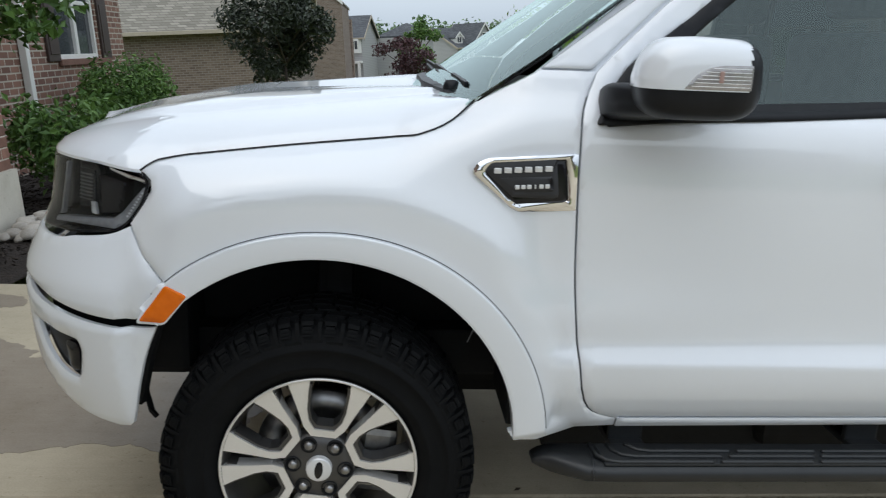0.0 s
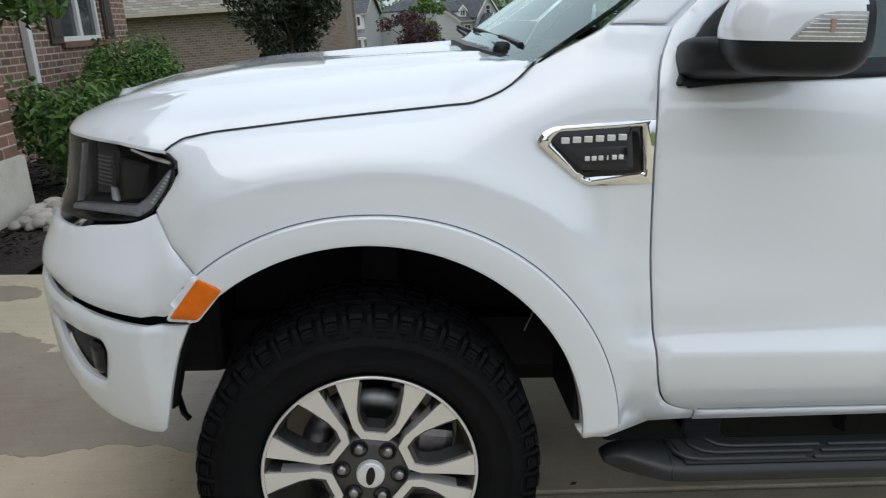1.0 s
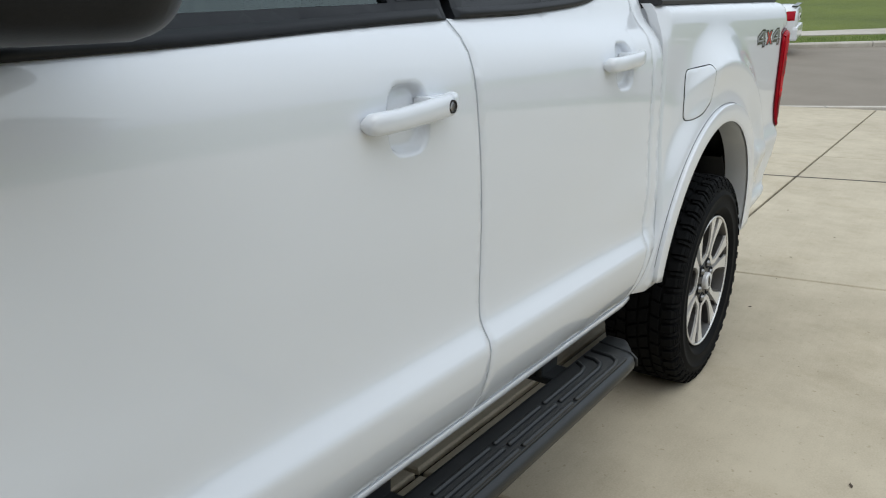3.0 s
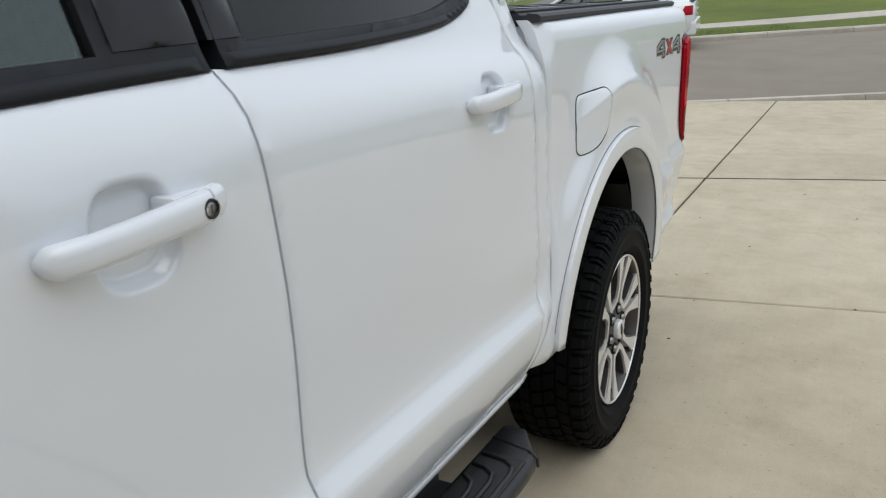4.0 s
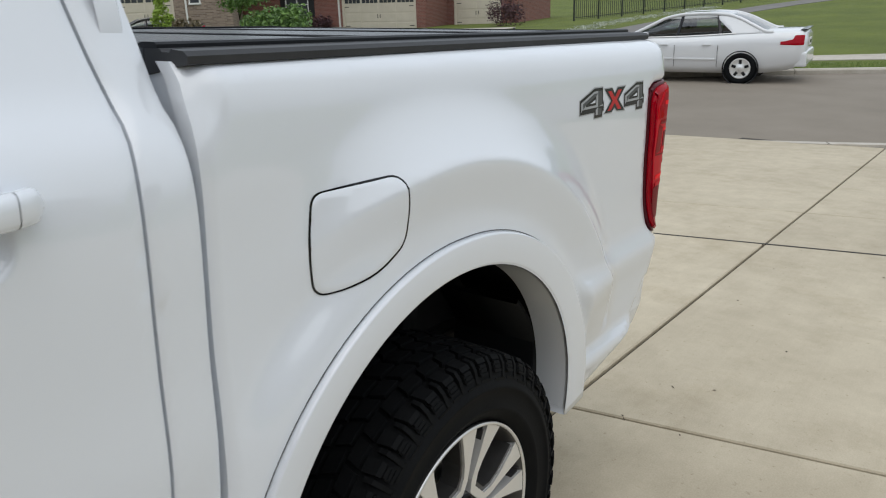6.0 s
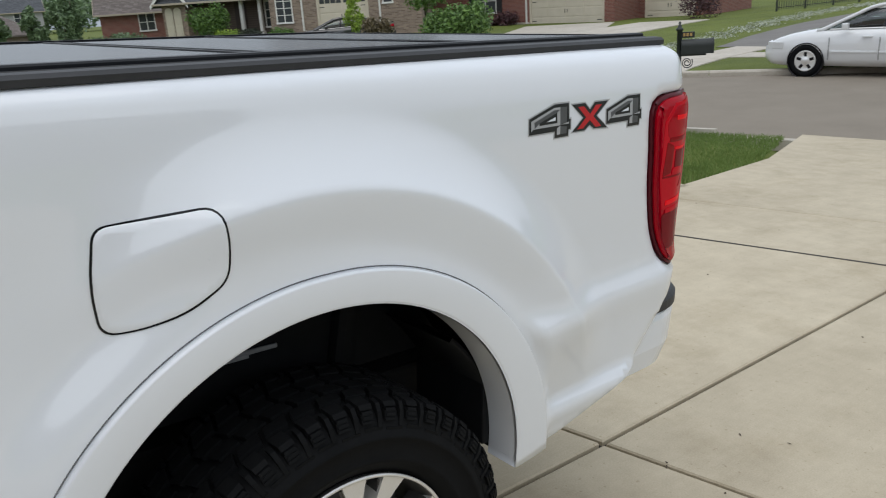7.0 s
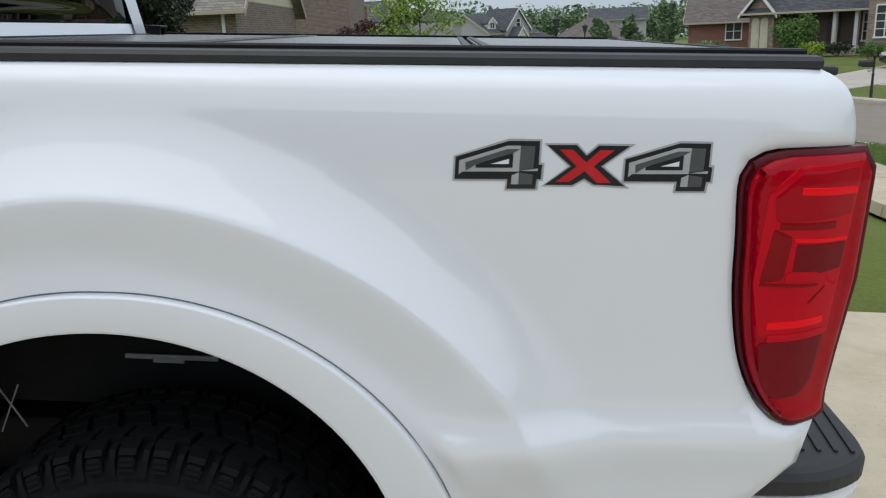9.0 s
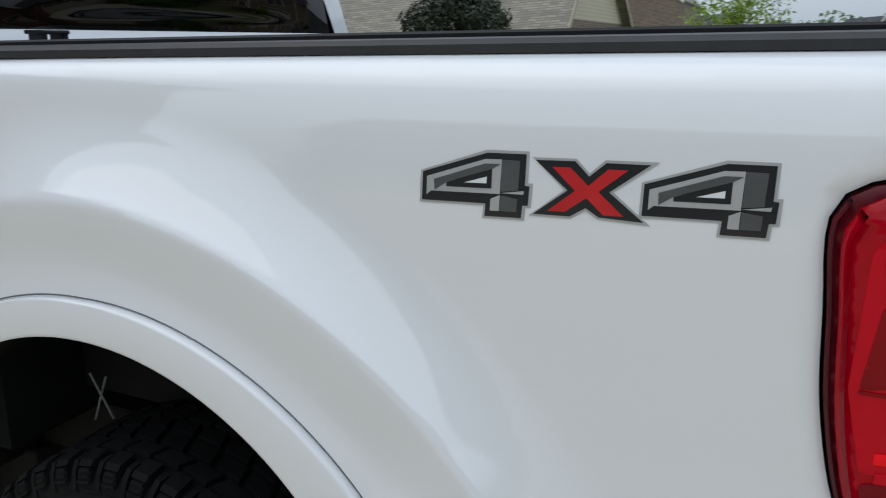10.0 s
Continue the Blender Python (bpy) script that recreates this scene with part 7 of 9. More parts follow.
for y0, y1, z0, z1 in ((WY0, WY0 + 0.06, WZ0, WZ1), (WY1 - 0.06, WY1, WZ0, WZ1), (WY0 + 0.06, WY1 - 0.06, WZ0, WZ0 + 0.06), (WY0 + 0.06, WY1 - 0.06, WZ1 - 0.06, WZ1), ((WY0 + WY1) / 2 - 0.045, (WY0 + WY1) / 2 + 0.045, WZ0 + 0.06, WZ1 - 0.06)):
    part("window_frame", box_bm(FX0 - 0.10, FX0 - 0.02, y0, y1, z0, z1, 0.006), TRIM, window_1)
for c in (0, 1):
    a = WY0 + 0.06 + c * 0.665
    part("rail", box_bm(FX0 - 0.08, FX0 - 0.03, a, a + 0.575, 2.02, 2.07, 0.004), TRIM, window_1)
    part("pane", box_bm(FX0 - 0.075, FX0 - 0.065, a, a + 0.575, WZ0 + 0.06, WZ1 - 0.06), PANE, window_1, "dark window pane")
part("window_sill", box_bm(FX0 - 0.1, FX0 + 0.05, WY0 - 0.08, WY1 + 0.32, WZ0 - 0.075, WZ0 - 0.004, 0.008), BRICK, window_1, "brick window sill")
for y0 in (WY0 - 0.40, WY1 + 0.06):
    sh = part("shutter", box_bm(FX0 + 0.004, FX0 + 0.035, y0, y0 + 0.34, WZ0 - 0.02, WZ1 + 0.02, 0.005), SHUTTER, window_1, "dark brown shutter")
    for z0, z1 in ((WZ0 + 0.06, 2.05), (2.14, WZ1 - 0.06)):
        part("shutter_panel", box_bm(FX0 + 0.03, FX0 + 0.046, y0 + 0.05, y0 + 0.29, z0, z1, 0.006), SHUTTER, sh)
tagged(part("roof_garage", join_bm(prism([(-2.0, -6.6), (-2.0, 4.6), (-9, 4.6), (-9, -6.6)], 4.2, 4.4)), ROOF_TAN, None), "tan shingle roof edge of the garage", "roof", kind="structure")
tagged(part("roof_front", prism([(-3.3, 3.4), (-3.3, 11.3), (-12, 11.3), (-12, 3.4)], 5.2, 5.4), ROOF_TAN, None), "tan shingle roof edge of the house", "roof", kind="structure")
spout = thing("downspout", "white rain downspout on the brick wall", "downspout", pose(FX0 + 0.05, 7.35, 0))
part("pipe", box_bm(-0.04, 0.04, -0.05, 0.05, 0.15, 5.0, 0.01), TRIM, spout)
part("strap", box_bm(-0.05, 0.045, -0.06, 0.06, 1.9, 1.93, 0.004), TRIM, spout)

# planting bed: mulch mound, river stones, shrubs
mv, mf, nx, ny = [], [], 34, 60
for j in range(ny + 1):
    for i in range(nx + 1):
        x, y = -3.75 + 2.35 * i / nx, 2.60 + 8.6 * j / ny
        x = min(x, -1.45 - 0.45 * max(0.0, 1 - (y - 2.6) / 1.2))
        e = min(i, nx - i, j, ny - j) / 4
        z = lot(x, y) + 0.03 + 0.05 * min(1, e) + 0.03 * noise.noise((x * 6, y * 6, 0)) + 0.015 * noise.noise((x * 23, y * 23, 2))
        mv.append((x, y, z))
mf = [(j * (nx + 1) + i, j * (nx + 1) + i + 1, (j + 1) * (nx + 1) + i + 1, (j + 1) * (nx + 1) + i) for j in range(ny) for i in range(nx)]
tagged(put("planting_bed", mesh_of("planting_bed", mv, mf), MULCH), "dark mulch planting bed by the house", "mulch bed", kind="structure")
chip_rng = np.random.default_rng(3)
cv, cf = [], []
for k in range(2600):
    x, y = -3.6 + 2.0 * chip_rng.random(), 2.7 + 4.6 * chip_rng.random()
    if x > -1.55 - 0.45 * max(0.0, 1 - (y - 2.6) / 1.2):
        continue
    a, s, w = chip_rng.random() * 6.28, 0.012 + 0.022 * chip_rng.random(), 0.004 + 0.006 * chip_rng.random()
    z = lot(x, y) + 0.085 + 0.03 * noise.noise((x * 6, y * 6, 0)) + 0.01 * chip_rng.random()
    c, q, up = math.cos(a), math.sin(a), (chip_rng.random() - 0.5) * 0.02
    b = len(cv)
    cv += [(x - c * s - q * w, y - q * s + c * w, z - up), (x + c * s - q * w, y + q * s + c * w, z + up), (x + c * s + q * w, y + q * s - c * w, z + up + 0.004), (x - c * s + q * w, y - q * s - c * w, z - up + 0.004), (x, y, z - 0.012)]
    cf += [(b, b + 1, b + 2, b + 3), (b, b + 4, b + 1), (b + 1, b + 4, b + 2), (b + 2, b + 4, b + 3), (b + 3, b + 4, b)]
tagged(put("mulch_chips", mesh_of("mulch_chips", cv, cf, False), MULCH), "loose dark bark chips on the bed", "mulch", kind="stuff")
rnd = random.Random(7)
stone_me = []
for k in range(5):
    bm = bmesh.new()
    bmesh.ops.create_icosphere(bm, subdivisions=2, radius=1)
    for vtx in bm.verts:
        vtx.co = vtx.co * (1 + 0.22 * noise.noise(vtx.co * 1.3 + Vector((k * 7, 0, 0))))
        vtx.co.z *= 0.62
    me = bpy.data.meshes.new("river_stone")
    bm.to_mesh(me)
    bm.free()
    me.polygons.foreach_set("use_smooth", [True] * len(me.polygons))
    me.materials.append(STONE)
    stone_me.append(me)
for k in range(120):
    x, y = -2.25 + 0.42 * rnd.random(), 3.32 + 0.75 * rnd.random()
    s = 0.024 + 0.034 * rnd.random()
    ob = new("river_stone", stone_me[k % 5])
    ob.matrix_basis = pose(x, y, lot(x, y) + 0.075 + s * 0.5 + 0.05 * rnd.random(), rnd.uniform(-20, 20), rnd.uniform(-20, 20), rnd.uniform(0, 360)) @ Matrix.Diagonal((s * 1.25, s, s, 1))
    tagged(ob, "smooth pale river stone on the mulch", "stone", "river stones by the house")
shrub("leafy_shrub", -2.28, 4.85, 0.52, 1.02, LEAF_MID, 3000, 0.042, "bright green leafy shrub in the mulch bed", 3)
shrub("leafy_shrub", -2.15, 5.85, 0.36, 0.70, LEAF_MID, 1200, 0.040, "bright green leafy shrub in the mulch bed", 8)
shrub("leafy_shrub", -2.55, 7.7, 0.50, 0.70, LEAF_LIGHT, 900, 0.04, "yellow-green low shrub in the mulch bed", 9)
shrub("hedge_bush", -2.98, 8.30, 0.58, 1.36, LEAF_MID, 15000, 0.034, "clipped round-cornered green hedge bush", 5, square=True)
# a branch with broad leaves hangs in from a tree beside the garage
yard_tree = thing("front_tree", "broad-leaved green tree with low hanging branches", "tree", pose(-3.02, 5.0, lot(-3.0, 5.0)))
part("trunk", join_bm(limb_bm([(0, 0, -0.1), (0.03, 0.02, 1.2), (0.0, 0.1, 2.6), (0.05, 0.1, 3.6)], 0.05, 0.02), limb_bm([(0.0, 0.1, 1.9), (0.25, 0.25, 2.15), (0.50, 0.55, 2.05)], 0.02, 0.006, 5), limb_bm([(0.0, 0.1, 2.1), (0.2, -0.3, 2.4), (0.35, -0.6, 2.35)], 0.02, 0.006, 5)), BARK, yard_tree, smooth=True)
leaves("crown", [((0.36, 0.05, 1.48), (0.34, 0.34, 0.20)), ((0.12, -0.05, 1.66), (0.34, 0.34, 0.26)), ((0.62, 0.12, 1.70), (0.34, 0.32, 0.20)), ((0.2, 0.1, 2.2), (0.6, 0.6, 0.4))], 850, 0.075, LEAF_MID, yard_tree, 11, long=1.2)

# sapling-like trees in our yard
tree("dark_tree", -1.58, 13.0, 0.75, 0.05, (1.66, 0.90, 0.92), LEAF_DARK, 11000, 0.052, "small tree with a dense dark bronze crown", 2, 12, lift=0.02)
tree("young_tree", 3.25, 12.9, 1.2, 0.030, (2.1, 0.82, 1.0), LEAF_LIGHT, 2200, 0.042, "slender young tree with sparse light green leaves", 6, 9, long=2.0)
tree("purple_tree", 1.0, 27.7, 0.5, 0.06, (1.25, 1.15, 1.0), LEAF_PURPLE, 4200, 0.07, "small purple-leaved tree on the lawn", 4, 7)
tree("green_tree", 1.6, 32.0, 1.2, 0.07, (2.0, 0.85, 1.2), LEAF_MID, 3000, 0.09, "upright green tree behind the purple one", 5, 7)

# ---- mailboxes ----
def mailbox(x, y, yaw, label, scale=1.0):
    box = thing("mailbox", label, "mailbox", pose(x, y, lot(x, y) - 0.03, 0, 0, yaw) @ Matrix.Diagonal((scale, scale, scale, 1)), "mailboxes along the street")
    v, f = turned([(0.0, 1.62), (0.018, 1.60), (0.012, 1.575), (0.026, 1.56), (0.030, 1.535), (0.048, 1.525), (0.052, 1.50), (0.034, 1.49), (0.034, 0.95), (0.042, 0.94), (0.042, 0.90), (0.036, 0.88), (0.046, 0.42), (0.052, 0.40), (0.052, 0.36), (0.046, 0.34), (0.050, 0.20), (0.058, 0.18), (0.060, 0.0), (0.0, 0.0)], 20, "z")
    put("post", mesh_of("post", v, f), IRON, box, "turned black post")
    n, vv, ff = 12, [], []
    ring = [(-0.085, 0.0)] + [(-0.085 * math.cos(math.pi * k / n), 0.11 + 0.085 * math.sin(math.pi * k / n)) for k in range(n + 1)] + [(0.085, 0.0)]
    for yy in (0.0, 0.42):
        vv += [(a, yy, 1.18 + b) for a, b in ring]
    c = len(ring)
    ff = [(j, (j + 1) % c, c + (j + 1) % c, c + j) for j in range(c)] + [tuple(range(c))[::-1], tuple(range(c, 2 * c))]
    body = put("box", mesh_of("box", [(a, b + 0.02, z) for a, b, z in vv], ff, False), IRON, box)
    vv2 = [(a * 1.06, b, 1.18 + (z - 1.18) * 1.06) for a, b, z in [(q[0], 0.430 if q[1] < 0.1 else 0.450, q[2]) for q in vv]]
    put("door", mesh_of("door", vv2, ff, False), IRON, box)
    part("number_plate", box_bm(-0.012, 0.012, -0.02, 0.20, 1.395, 1.475, 0.006), IRON, box)
    for k in range(4):
        part("plain_bar", box_bm(-0.016, 0.016, 0.0 + 0.045 * k, 0.03 + 0.045 * k, 1.415, 1.458, 0.003), BRASS, box, "brass bar")
    pts = []
    for k in range(26):
        a = k / 25 * 4.2 * math.pi
        r = 0.020 + 0.014 * a / math.pi
        pts.append((0.0, 0.11 + r * math.cos(a), 1.06 + r * math.sin(a)))
    part("scroll", limb_bm(pts, 0.008, 0.008, 6), IRON, box, smooth=True)
    part("arm", box_bm(-0.02, 0.02, -0.02, 0.36, 1.15, 1.18, 0.005), IRON, box)
    return box


BRASS = grained("brass", (0.45, 0.28, 0.10), (0.60, 0.40, 0.16), 20, 0.4, 0.6, relief=0)
mailbox(12.28, 5.42, -140, "black cast-iron mailbox on a turned post")
mailbox(14.75, 20.0, 60, "black mailbox on a post across the street", 0.8)


# ---- grass blades on the verge ----
def blades(name, poly, count, h, seed, mat, label):
    rng = np.random.default_rng(seed)
    P = np.array(poly)
    lo, hi = P.min(axis=0), P.max(axis=0)
    x, y = lo[0] + (hi[0] - lo[0]) * rng.random(count * 2), lo[1] + (hi[1] - lo[1]) * rng.random(count * 2)
    ok, _ = inside(poly, x, y)
    x, y = x[ok][:count], y[ok][:count]
    n = len(x)
    z = np.array([lot(a, b) for a, b in zip(x, y)])
    a = rng.random(n) * 6.283
    w, hh, bend = 0.004 + 0.003 * rng.random(n), h * (0.5 + 0.8 * rng.random(n)), (rng.random(n) - 0.5) * h * 1.2
    c, s = np.cos(a), np.sin(a)
    V = np.stack([np.stack([x - c * w, y - s * w, z - 0.02], 1), np.stack([x + c * w, y + s * w, z - 0.02], 1), np.stack([x + s * bend * 0.4, y - c * bend * 0.4, z + hh * 0.6], 1), np.stack([x + s * bend, y - c * bend, z + hh], 1)], 1).reshape(-1, 3)
    F = [t for i in range(n) for t in ((4 * i, 4 * i + 1, 4 * i + 2), (4 * i + 2, 4 * i + 1, 4 * i + 3))]
    tagged(put(name, mesh_of(name, V.tolist(), F, False), mat), label, "grass", kind="stuff")


blades("grass_blades", [(9.02, 3.05), (11.0, 3.45), (13.35, 4.35), (12.7, 6.6), (11.5, 10.5), (9.1, 12.5)], 42000, 0.042, 5, BLADE, "short green grass on the verge")
blades("grass_blades", [(24.6, 1.0), (26.3, 1.9), (22.5, 8.5), (20.3, 8.0)], 9000, 0.06, 6, BLADE, "short green grass across the street")

# dead leaves and twigs blown over the driveway
bits = np.random.default_rng(17)
lv, lf = [], []
for k in range(110):
    x, y = -2.2 + 11.0 * bits.random(), -2.6 + 5.2 * bits.random()
    a, q, w = 6.283 * bits.random(), 0.005 + 0.011 * bits.random() ** 2, 0.003 + 0.004 * bits.random()
    c, e, b = math.cos(a), math.sin(a), len(lv)
    lv += [tuple(SLOPE @ Vector(t)) for t in ((x - c * q, y - e * q, 0.001), (x - e * w, y + c * w, 0.004), (x + c * q, y + e * q, 0.002), (x + e * w, y - c * w, 0.0008))]
    lf.append((b, b + 1, b + 2, b + 3))
LITTER = grained("dead_leaf", (0.035, 0.024, 0.016), (0.085, 0.06, 0.04), 40, 0.9)
tagged(put("leaf_litter", mesh_of("leaf_litter", lv, lf, False), LITTER), "small dead leaf scraps on the driveway", "leaf litter", kind="stuff")

# ---- houses ----
def slope_bm(a, b, c, d, thick=0.12):
    """A roof slope: four corners, given depth downwards."""
    bm = bmesh.new()
    top = [bm.verts.new(p) for p in (a, b, c, d)]
    low = [bm.verts.new((p[0], p[1], p[2] - thick)) for p in (a, b, c, d)]
    bm.faces.new(top)
    bm.faces.new(low[::-1])
    for i in range(4):
        bm.faces.new((top[i], low[i], low[(i + 1) % 4], top[(i + 1) % 4]))
    return bm


def wedge_bm(tri, d):
    """A triangle given depth along d."""
    bm = bmesh.new()
    a = [bm.verts.new(p) for p in tri]
    b = [bm.verts.new((p[0] + d[0], p[1] + d[1], p[2])) for p in tri]
    bm.faces.new(a)
    bm.faces.new(b[::-1])
    for i in range(3):
        bm.faces.new((a[i], b[i], b[(i + 1) % 3], a[(i + 1) % 3]))
    return bm


def gable_roof(h, x0, x1, y0, y1, eave, ridge, axis, mat, end_mat, over=0.35):
    """Two slopes, closed gable ends and rake boards; axis is the ridge's way."""
    if axis == "x":
        ym, k = (y0 + y1) / 2, over * (ridge - eave) / ((y1 - y0) / 2)
        for s, ye in ((1, y0 - over), (-1, y1 + over)):
            part("roof", slope_bm((x0 - over, ye, eave - k), (x1 + over, ye, eave - k), (x1 + over, ym, ridge), (x0 - over, ym, ridge)), mat, h)
        for x, d in ((x0, (0.2, 0)), (x1 - 0.2, (0.2, 0))):
            part("gable", wedge_bm([(x, y0, eave - 0.004), (x, y1, eave - 0.004), (x, ym, ridge - 0.13)], d), end_mat, h)
        for x in (x0 - over - 0.03, x1 + over):
            for ye in (y0 - over, y1 + over):
                part("rake_board", slope_bm((x, ye, eave - k + 0.03), (x + 0.03, ye, eave - k + 0.03), (x + 0.03, ym, ridge + 0.03), (x, ym, ridge + 0.03), 0.24), TRIM_TAN, h)
        for ye in (y0 - over - 0.10, y1 + over):
            part("gutter", box_bm(x0 - over, x1 + over, ye, ye + 0.10, eave - k - 0.12, eave - k, 0.01), TRIM_TAN, h)
    else:
        xm, k = (x0 + x1) / 2, over * (ridge - eave) / ((x1 - x0) / 2)
        for xe in (x0 - over, x1 + over):
            part("roof", slope_bm((xe, y0 - over, eave - k), (xe, y1 + over, eave - k), (xm, y1 + over, ridge), (xm, y0 - over, ridge)), mat, h)
        for y in (y0, y1 - 0.2):
            part("gable", wedge_bm([(x0, y, eave - 0.004), (x1, y, eave - 0.004), (xm, y, ridge - 0.13)], (0, 0.2)), end_mat, h)
        for y in (y0 - over - 0.03, y1 + over):
            for xe in (x0 - over, x1 + over):
                part("rake_board", slope_bm((xe, y, eave - k + 0.03), (xe, y + 0.03, eave - k + 0.03), (xm, y + 0.03, ridge + 0.03), (xm, y, ridge + 0.03), 0.24), TRIM, h)


def hip_roof(h, x0, x1, y0, y1, eave, ridge, mat, over=0.35):
    x0, x1, y0, y1 = x0 - over, x1 + over, y0 - over, y1 + over
    m = min(x1 - x0, y1 - y0) / 2
    if x1 - x0 >= y1 - y0:
        r0, r1 = (x0 + m, (y0 + y1) / 2, ridge), (x1 - m, (y0 + y1) / 2, ridge)
    else:
        r0, r1 = ((x0 + x1) / 2, y0 + m, ridge), ((x0 + x1) / 2, y1 - m, ridge)
    bm = bmesh.new()
    e = [bm.verts.new(p) for p in ((x0, y0, eave), (x1, y0, eave), (x1, y1, eave), (x0, y1, eave))]
    l = [bm.verts.new(p) for p in ((x0, y0, eave - 0.15), (x1, y0, eave - 0.15), (x1, y1, eave - 0.15), (x0, y1, eave - 0.15))]
    a, b = bm.verts.new(r0), bm.verts.new(r1)
    if x1 - x0 >= y1 - y0:
        fs = [(e[0], e[1], b, a), (e[1], e[2], b), (e[2], e[3], a, b), (e[3], e[0], a)]
    else:
        fs = [(e[0], e[1], a), (e[1], e[2], b, a), (e[2], e[3], b), (e[3], e[0], a, b)]
    for f in fs + [(l[3], l[2], l[1], l[0])] + [(e[i], l[i], l[(i + 1) % 4], e[(i + 1) % 4]) for i in range(4)]:
        bm.faces.new(f)
    part("roof", bm, mat, h)


def house_window(h, x0, x1, z0, z1, y=0.0, cols=2, rows=2, shutters=None, mat=None):
    """A window set into a south-facing wall of a house: frame with bars, pane, sill."""
    mat = mat or TRIM
    bms = [box_bm(x0 - 0.07, x1 + 0.07, y - 0.05, y + 0.03, z1, z1 + 0.09), box_bm(x0 - 0.07, x0, y - 0.05, y + 0.03, z0, z1), box_bm(x1, x1 + 0.07, y - 0.05, y + 0.03, z0, z1)]
    for c in range(1, cols):
        x = x0 + (x1 - x0) * c / cols
        bms.append(box_bm(x - 0.03, x + 0.03, y - 0.03, y + 0.02, z0, z1))
    for r in range(1, rows):
        z = z0 + (z1 - z0) * r / rows
        bms.append(box_bm(x0, x1, y - 0.025, y + 0.02, z - 0.022, z + 0.022))
    w = part("window", join_bm(*bms), mat, h, "white window frame with dark panes")
    part("pane", box_bm(x0, x1, y - 0.012, y + 0.01, z0, z1), PANE, w)
    part("sill", box_bm(x0 - 0.10, x1 + 0.10, y - 0.09, y + 0.03, z0 - 0.10, z0, 0.01), mat, w)
    if shutters:
        for a in (x0 - 0.07 - 0.42, x1 + 0.07):
            part("shutter", box_bm(a + 0.01, a + 0.41, y - 0.045, y + 0.01, z0 - 0.05, z1 + 0.09, 0.01), shutters, w, "dark louvred shutter")


def garage_door(h, x0, x1, z0, z1, y=0.0, mat=None, bays=4, arched=False):
    """A recessed carriage garage door: rows of panels, a row of lights, hinges and handles."""
    mat = mat or GARAGE_TAN
    d = part("garage_door", box_bm(x0, x1, y - 0.02, y + 0.02, z0, z1), mat, h, "tan panelled garage door")
    w, rows = (x1 - x0) / bays, 4
    for b in range(bays):
        for r in range(rows):
            a0, a1 = x0 + b * w + 0.05, x0 + (b + 1) * w - 0.05
            b0, b1 = z0 + (z1 - z0) * r / rows + 0.04, z0 + (z1 - z0) * (r + 1) / rows - 0.04
            if r == rows - 1:
                for k in range(4):
                    u = (a1 - a0) / 4
                    part("light", box_bm(a0 + k * u + 0.02, a0 + (k + 1) * u - 0.02, y - 0.03, y - 0.015, b0, b1), PANE, d)
            else:
                part("panel", box_bm(a0, a1, y - 0.035, y - 0.015, b0, b1, 0.008, 1), mat, d)
    for x in (x0 + 0.06, x1 - 0.36):
        for z in (z0 + (z1 - z0) * 0.14, z0 + (z1 - z0) * 0.66):
            part("hinge", box_bm(x, x + 0.30, y - 0.045, y - 0.03, z, z + 0.04, 0.004, 1), IRON, d)
    for x in ((x0 + x1) / 2 - 0.10, (x0 + x1) / 2 + 0.07):
        part("handle", box_bm(x, x + 0.03, y - 0.06, y - 0.03, z0 + (z1 - z0) * 0.36, z0 + (z1 - z0) * 0.46, 0.004, 1), IRON, d)
    for a, b, c, e in ((x0 - 0.12, x0, z0, z1 + 0.12), (x1, x1 + 0.12, z0, z1 + 0.12), (x0, x1, z1, z1 + 0.12)):
        part("door_casing", box_bm(a, b, y - 0.08, y + 0.02, c, e, 0.008, 1), mat, d)


def downspout(h, x, y, z0, z1):
    part("downspout", box_bm(x - 0.05, x + 0.05, y - 0.09, y - 0.004, z0, z1, 0.01, 1), TRIM, h, "pale rain downspout")


def wall(h, x0, x1, y0, y1, z0, z1, mat, label=""):
    return part("wall", box_bm(x0, x1, y0, y1, z0, z1), mat, h, label)


TRIM_TAN = grained("tan_trim", (0.36, 0.31, 0.24), (0.45, 0.39, 0.31), 6, 0.6)
CREAM = grained("cream_door", (0.52, 0.47, 0.37), (0.60, 0.55, 0.44), 3, 0.5)
STREET_HOUSES = "houses along the street"

# red brick house across the street
h = thing("brick_house", "red brick house with tan garage doors and a dark roof", "house", pose(38.8, 33.7, -1.28, 0, 0, -79.3), STREET_HOUSES)
wall(h, -8.5, -0.12, 0, 9, -0.6, 2.75, BRICK_RED, "red brick wall")
wall(h, -0.12, 4.97, 0.12, 9, -0.6, 2.75, BRICK_RED)
wall(h, -0.12, 4.97, 0, 0.12, 2.25, 2.75, BRICK_RED)
wall(h, 4.97, 5.6, 0, 9, -0.6, 2.75, BRICK_RED)
wall(h, 5.6, 10.2, 3, 9, -0.6, 2.75, BRICK_RED)
part("foundation", box_bm(-8.52, -0.12, -0.03, 0.1, -0.6, 0.28), PLINTH, h, "pale concrete foundation")
garage_door(h, 0, 4.85, 0, 2.13, 0.10)
garage_door(h, 6.2, 9.0, 0, 2.13, 2.96, bays=2)
house_window(h, -4.2, -2.6, 0.95, 2.35, 0.0, 2, 2, SHUTTER_DARK)
downspout(h, -0.3, 0, -0.1, 2.6)
hip_roof(h, -8.5, 5.6, 0, 9, 2.85, 6.2, ROOF_DARK, 0.45)
